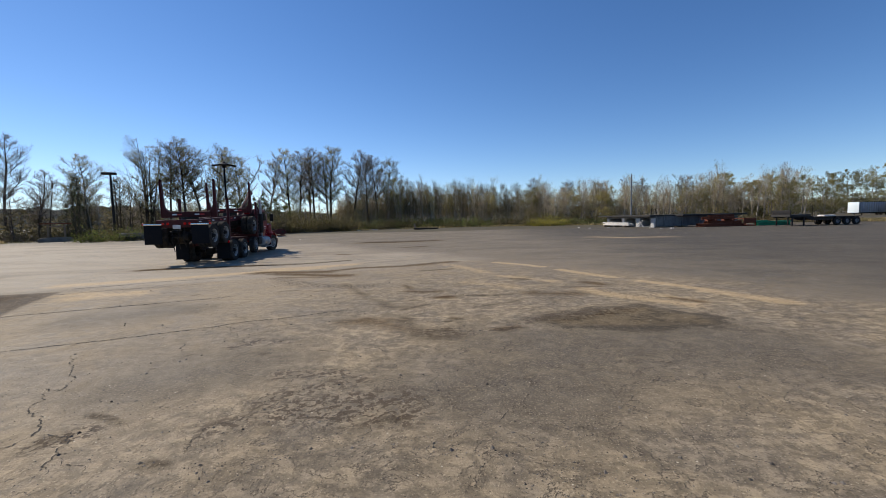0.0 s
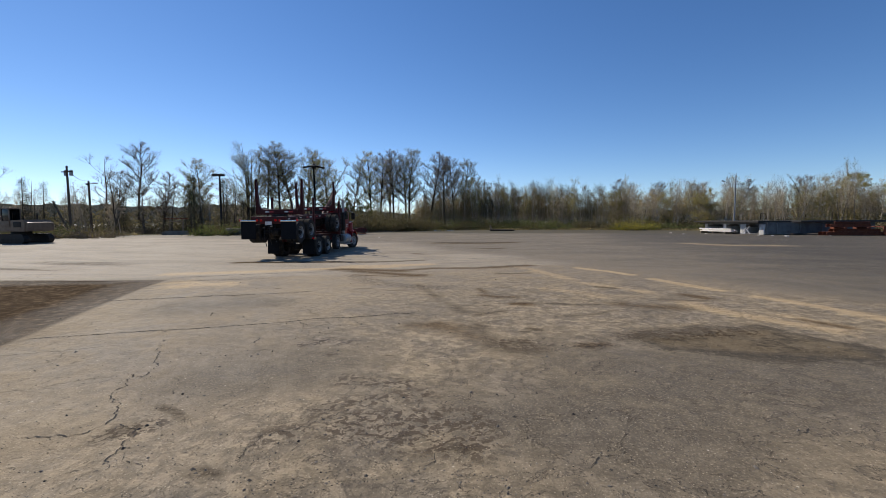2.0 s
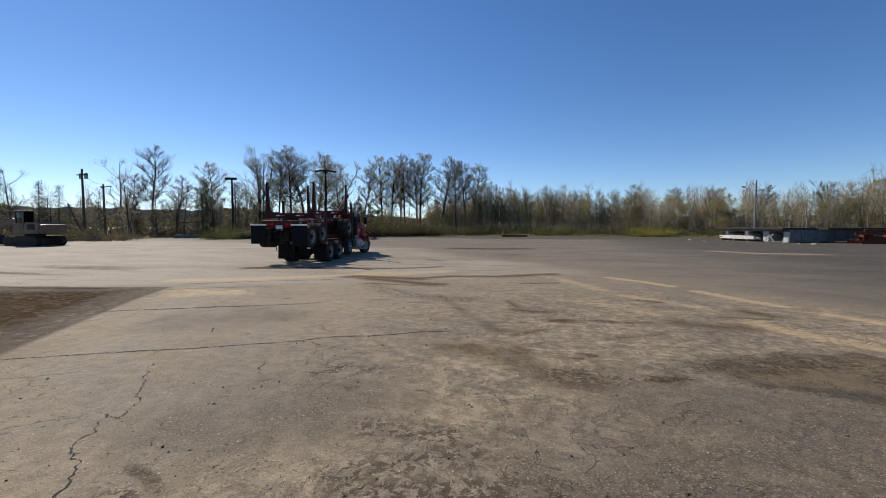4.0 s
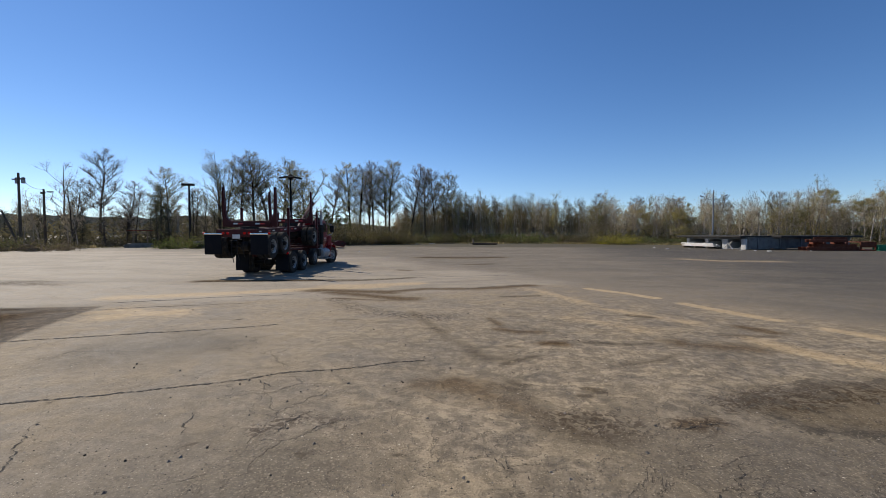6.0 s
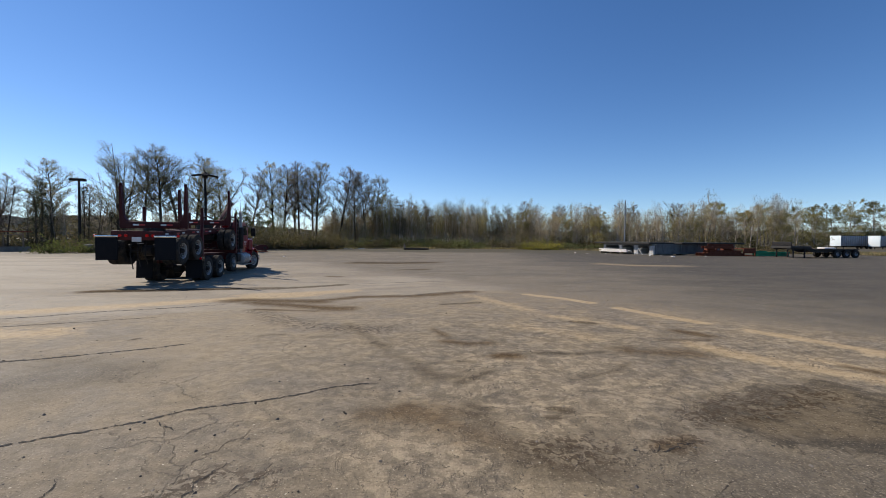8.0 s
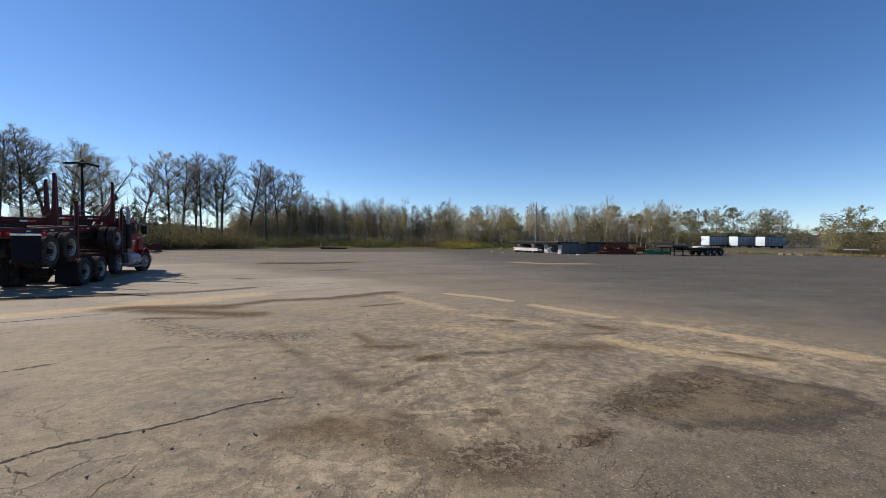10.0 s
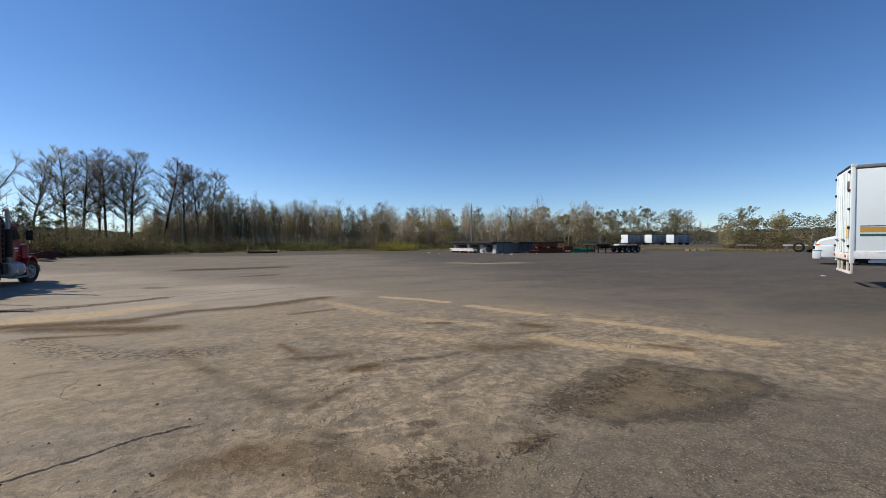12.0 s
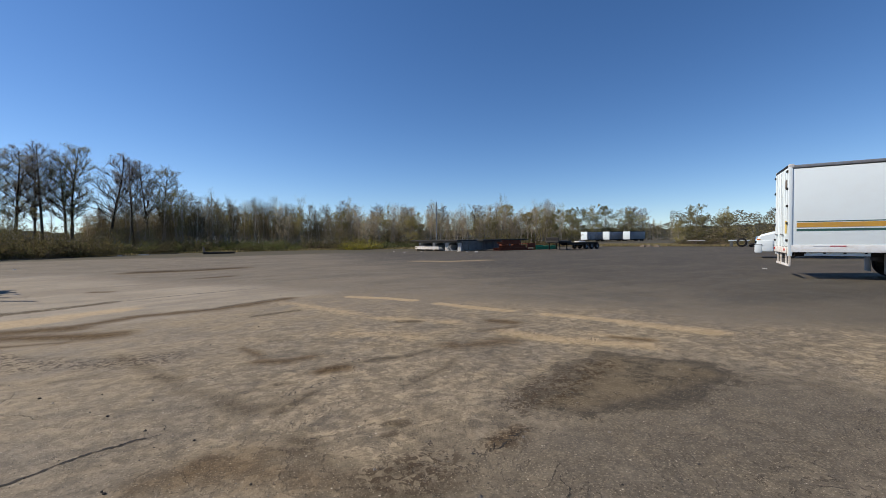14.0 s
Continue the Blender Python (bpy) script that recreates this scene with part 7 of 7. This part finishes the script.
    part("rack_panel", bm_box(bm_new(), (-2.0, 0, 1.75), (0.06, 1.75, 1.35), 0.01), M["frame_red"], t, "red slatted rack behind the cab")
    for i in range(6):
        part("rack_slat", bm_box(bm_new(), (-2.06, 0, 1.2 + i * 0.21), (0.05, 1.8, 0.06), 0.01), M["frame_red"], t)
    for s in (-1, 1):
        for k in range(4):
            part("binder_chain", bm_pipe(bm_new(), [(-2.2 - 0.05 * k, s * (0.5 + 0.08 * k), 2.7), (-2.24, s * (0.52 + 0.08 * k), 1.9), (-2.2, s * (0.5 + 0.08 * k), 1.3)], 0.022, 6), M["black_steel"], t)
    # truck bunks: straight stakes
    for x in (-3.1, -7.25):
        part("bunk_beam", bm_box(bm_new(), (x, 0, 1.14), (0.24, 2.3, 0.18), 0.02), M["frame_red"], t)
        for s in (-1, 1):
            bm = bm_new()
            bm_prof(bm, [(x - 0.085, 1.05), (x + 0.085, 1.05), (x + 0.04, 3.05), (x - 0.04, 3.05)], s * 1.13 - 0.055, s * 1.13 + 0.055)
            bm_box(bm, (x, s * 1.13, 3.10), (0.09, 0.1, 0.1), 0.01)
            bmesh.ops.bevel(bm, geom=list(bm.edges), offset=0.012, segments=1, affect="EDGES")
            part("stake", bm, M["frame_red"], t, "tapered worn red stake")
    # saddles for the carried trailer
    for x in (-5.6, -7.25):
        part("saddle", bm_box(bm_new(), (x, 0, 1.52), (0.35, 0.9, 0.86 if x > -7 else 0.62), 0.03), M["black_steel"], t)
    for y in (-0.3, 0.0, 0.3):
        part("air_hose", bm_pipe(bm_new(), [(-1.68, y, 1.6), (-2.2, y * 1.2, 1.15), (-2.8, y, 1.35), (-3.3, y, 1.3)], 0.02, 6), M["black_steel"], t)
    return t


log_truck()


# ---- trailer riding on the truck ----
def log_trailer():
    t = thing("log_trailer", CARRIED, "short red log trailer loaded piggyback on the truck", "trailer")
    bm = bm_new()
    for y in (-0.36, 0.36):
        bm_prof(bm, [(-9.75, 1.82), (-6.6, 1.86), (-2.95, 1.93), (-2.75, 2.0), (-2.75, 2.16), (-2.95, 2.2), (-6.6, 2.16), (-9.75, 2.12)], y - 0.09, y + 0.09)
    bmesh.ops.bevel(bm, geom=list(bm.edges), offset=0.012, segments=1, affect="EDGES")
    main = part("frame_rail", bm, M["frame_red"], t, "long worn red frame rails")
    for i in range(14):
        a = -9.2 + i * 0.46
        if i % 3 != 2:
            for s in (-1, 1):
                part("reflector", bm_box(bm_new(), (a, s * 0.453, 2.03 + (a + 9.2) * 0.007), (0.24, 0.008, 0.055)), M["tape_white" if i % 3 else "tape_red"], main)
    for x in (-9.6, -8.5, -7.2, -5.2, -3.2):
        part("cross_member", bm_box(bm_new(), (x, 0, 2.0), (0.16, 0.7, 0.2), 0.01), M["frame_red"], t)
    part("rear_beam", bm_box(bm_new(), (-9.85, 0, 2.0), (0.16, 1.7, 0.34), 0.02), M["frame_red"], t, "red rear cross beam with lamps")
    for y in (-0.55, -0.35, 0.35, 0.55):
        part("tail_lamp", bm_tube(bm_new(), (-9.93, y, 2.0), (-9.96, y, 2.0), 0.055), M["red_lens"], t)
    part("number_plate", bm_box(bm_new(), (-9.945, 0.0, 1.86), (0.012, 0.32, 0.17), 0.004), M["tape_white"], t, "pale plate with dark bars")
    for x, z in ((-9.15, 1.40), (-7.85, 1.46), (-3.75, 1.60)):
        dual(t, x, z)
        part("spring", bm_box(bm_new(), (x, -0.42, z + 0.22), (1.0, 0.09, 0.09), 0.02), M["black_steel"], t)
        part("spring", bm_box(bm_new(), (x, 0.42, z + 0.22), (1.0, 0.09, 0.09), 0.02), M["black_steel"], t)
    for x, z in ((-8.5, 1.65), (-3.75, 1.78)):
        part("hanger", bm_box(bm_new(), (x, 0, z), (0.5, 0.8, 0.34), 0.03), M["black_steel"], t)
    for s in (-1, 1):
        b = part("flap_bracket", bm_box(bm_new(), (-9.95, s * 0.97, 1.97), (0.07, 0.76, 0.07), 0.015), M["chrome"], t, "bright flap bracket")
        part("mud_flap", bm_box(bm_new(), (-9.98, s * 0.97, 1.53), (0.03, 0.72, 0.84), 0.008, (0, 2, 0)), M["mudflap"], b)
        part("side_lamp", bm_tube(bm_new(), (-9.9, s * 1.35, 1.99), (-9.9, s * 1.41, 1.99), 0.05), M["red_lens"], b)
    # bunks with tall curved stakes
    for x, z in ((-4.05, 2.36), (-8.7, 2.26)):
        part("turntable", bm_tube(bm_new(), (x, 0, z - 0.24), (x, 0, z), 0.36, n=20), M["black_steel"], t)
        bunk = part("bunk_beam", bm_box(bm_new(), (x, 0, z + 0.11), (0.26, 1.9, 0.26), 0.02), M["frame_red"], t, "worn red bunk beam")
        for i, y in enumerate((-0.6, -0.38, 0.38, 0.6)):
            part("reflector", bm_box(bm_new(), (x - 0.132, y, z + 0.12), (0.008, 0.2, 0.06)), M["tape_white" if i % 2 else "tape_red"], bunk)
        for s in (-1, 1):
            pts = [(s * 0.72, z - 0.02), (s * 1.20, z - 0.02), (s * 1.22, z + 0.10), (s * 1.20, z + 1.62), (s * 1.13, z + 1.62), (s * 1.08, z + 0.62), (s * 1.04, z + 0.42), (s * 0.95, z + 0.30), (s * 0.72, z + 0.23)]
            bm = bm_prof(bm_new(), pts if s > 0 else pts[::-1], x - 0.08, x + 0.08, "x")
            bm_box(bm, (x, s * 1.155, z + 1.67), (0.09, 0.08, 0.12), 0.01)
            bmesh.ops.bevel(bm, geom=list(bm.edges), offset=0.012, segments=1, affect="EDGES")
            part("stake", bm, M["frame_red"], bunk, "tall curved stake with a dark tip")
    # reach pole over the cab
    bm = bm_new()
    bm_prof(bm, [(-3.0, 1.93), (-2.75, 1.93), (-0.55, 3.40), (-0.58, 3.54), (-0.70, 3.54), (-3.0, 2.10)], -0.08, 0.08)
    bm_box(bm, (-0.58, 0, 3.52), (0.24, 0.34, 0.10), 0.02, (0, -34, 0))
    bmesh.ops.bevel(bm, geom=list(bm.edges), offset=0.012, segments=1, affect="EDGES")
    reach = part("reach_pole", bm, M["frame_red"], t, "red reach pole raised over the cab")
    part("coupling_eye", bm_lathe(bm_new(), [(0.07, -0.05), (0.13, -0.05), (0.13, 0.05), (0.07, 0.05), (0.07, -0.05)], 18), M["black_steel"], reach, m=pose(-0.42, 0, 3.62))
    for s in (-1, 1):
        part("pole_brace", bm_tube(bm_new(), (-3.0, s * 0.34, 2.15), (-1.75, s * 0.10, 2.75), 0.035), M["frame_red"], reach)
        part("hose_loop", bm_pipe(bm_new(), [(-2.4, s * 0.15, 2.4), (-2.0, s * 0.3, 2.95), (-1.5, s * 0.25, 3.12), (-1.2, s * 0.12, 3.0)], 0.022, 6), M["black_steel"], reach)
    for k in range(3):
        y = -0.25 + 0.25 * k
        part("chain", bm_pipe(bm_new(), [(-9.8, y, 1.85), (-9.85, y + 0.03, 1.3), (-9.75, y, 0.95 - 0.1 * k)], 0.018, 6), M["black_steel"], t)
    return t


log_trailer()
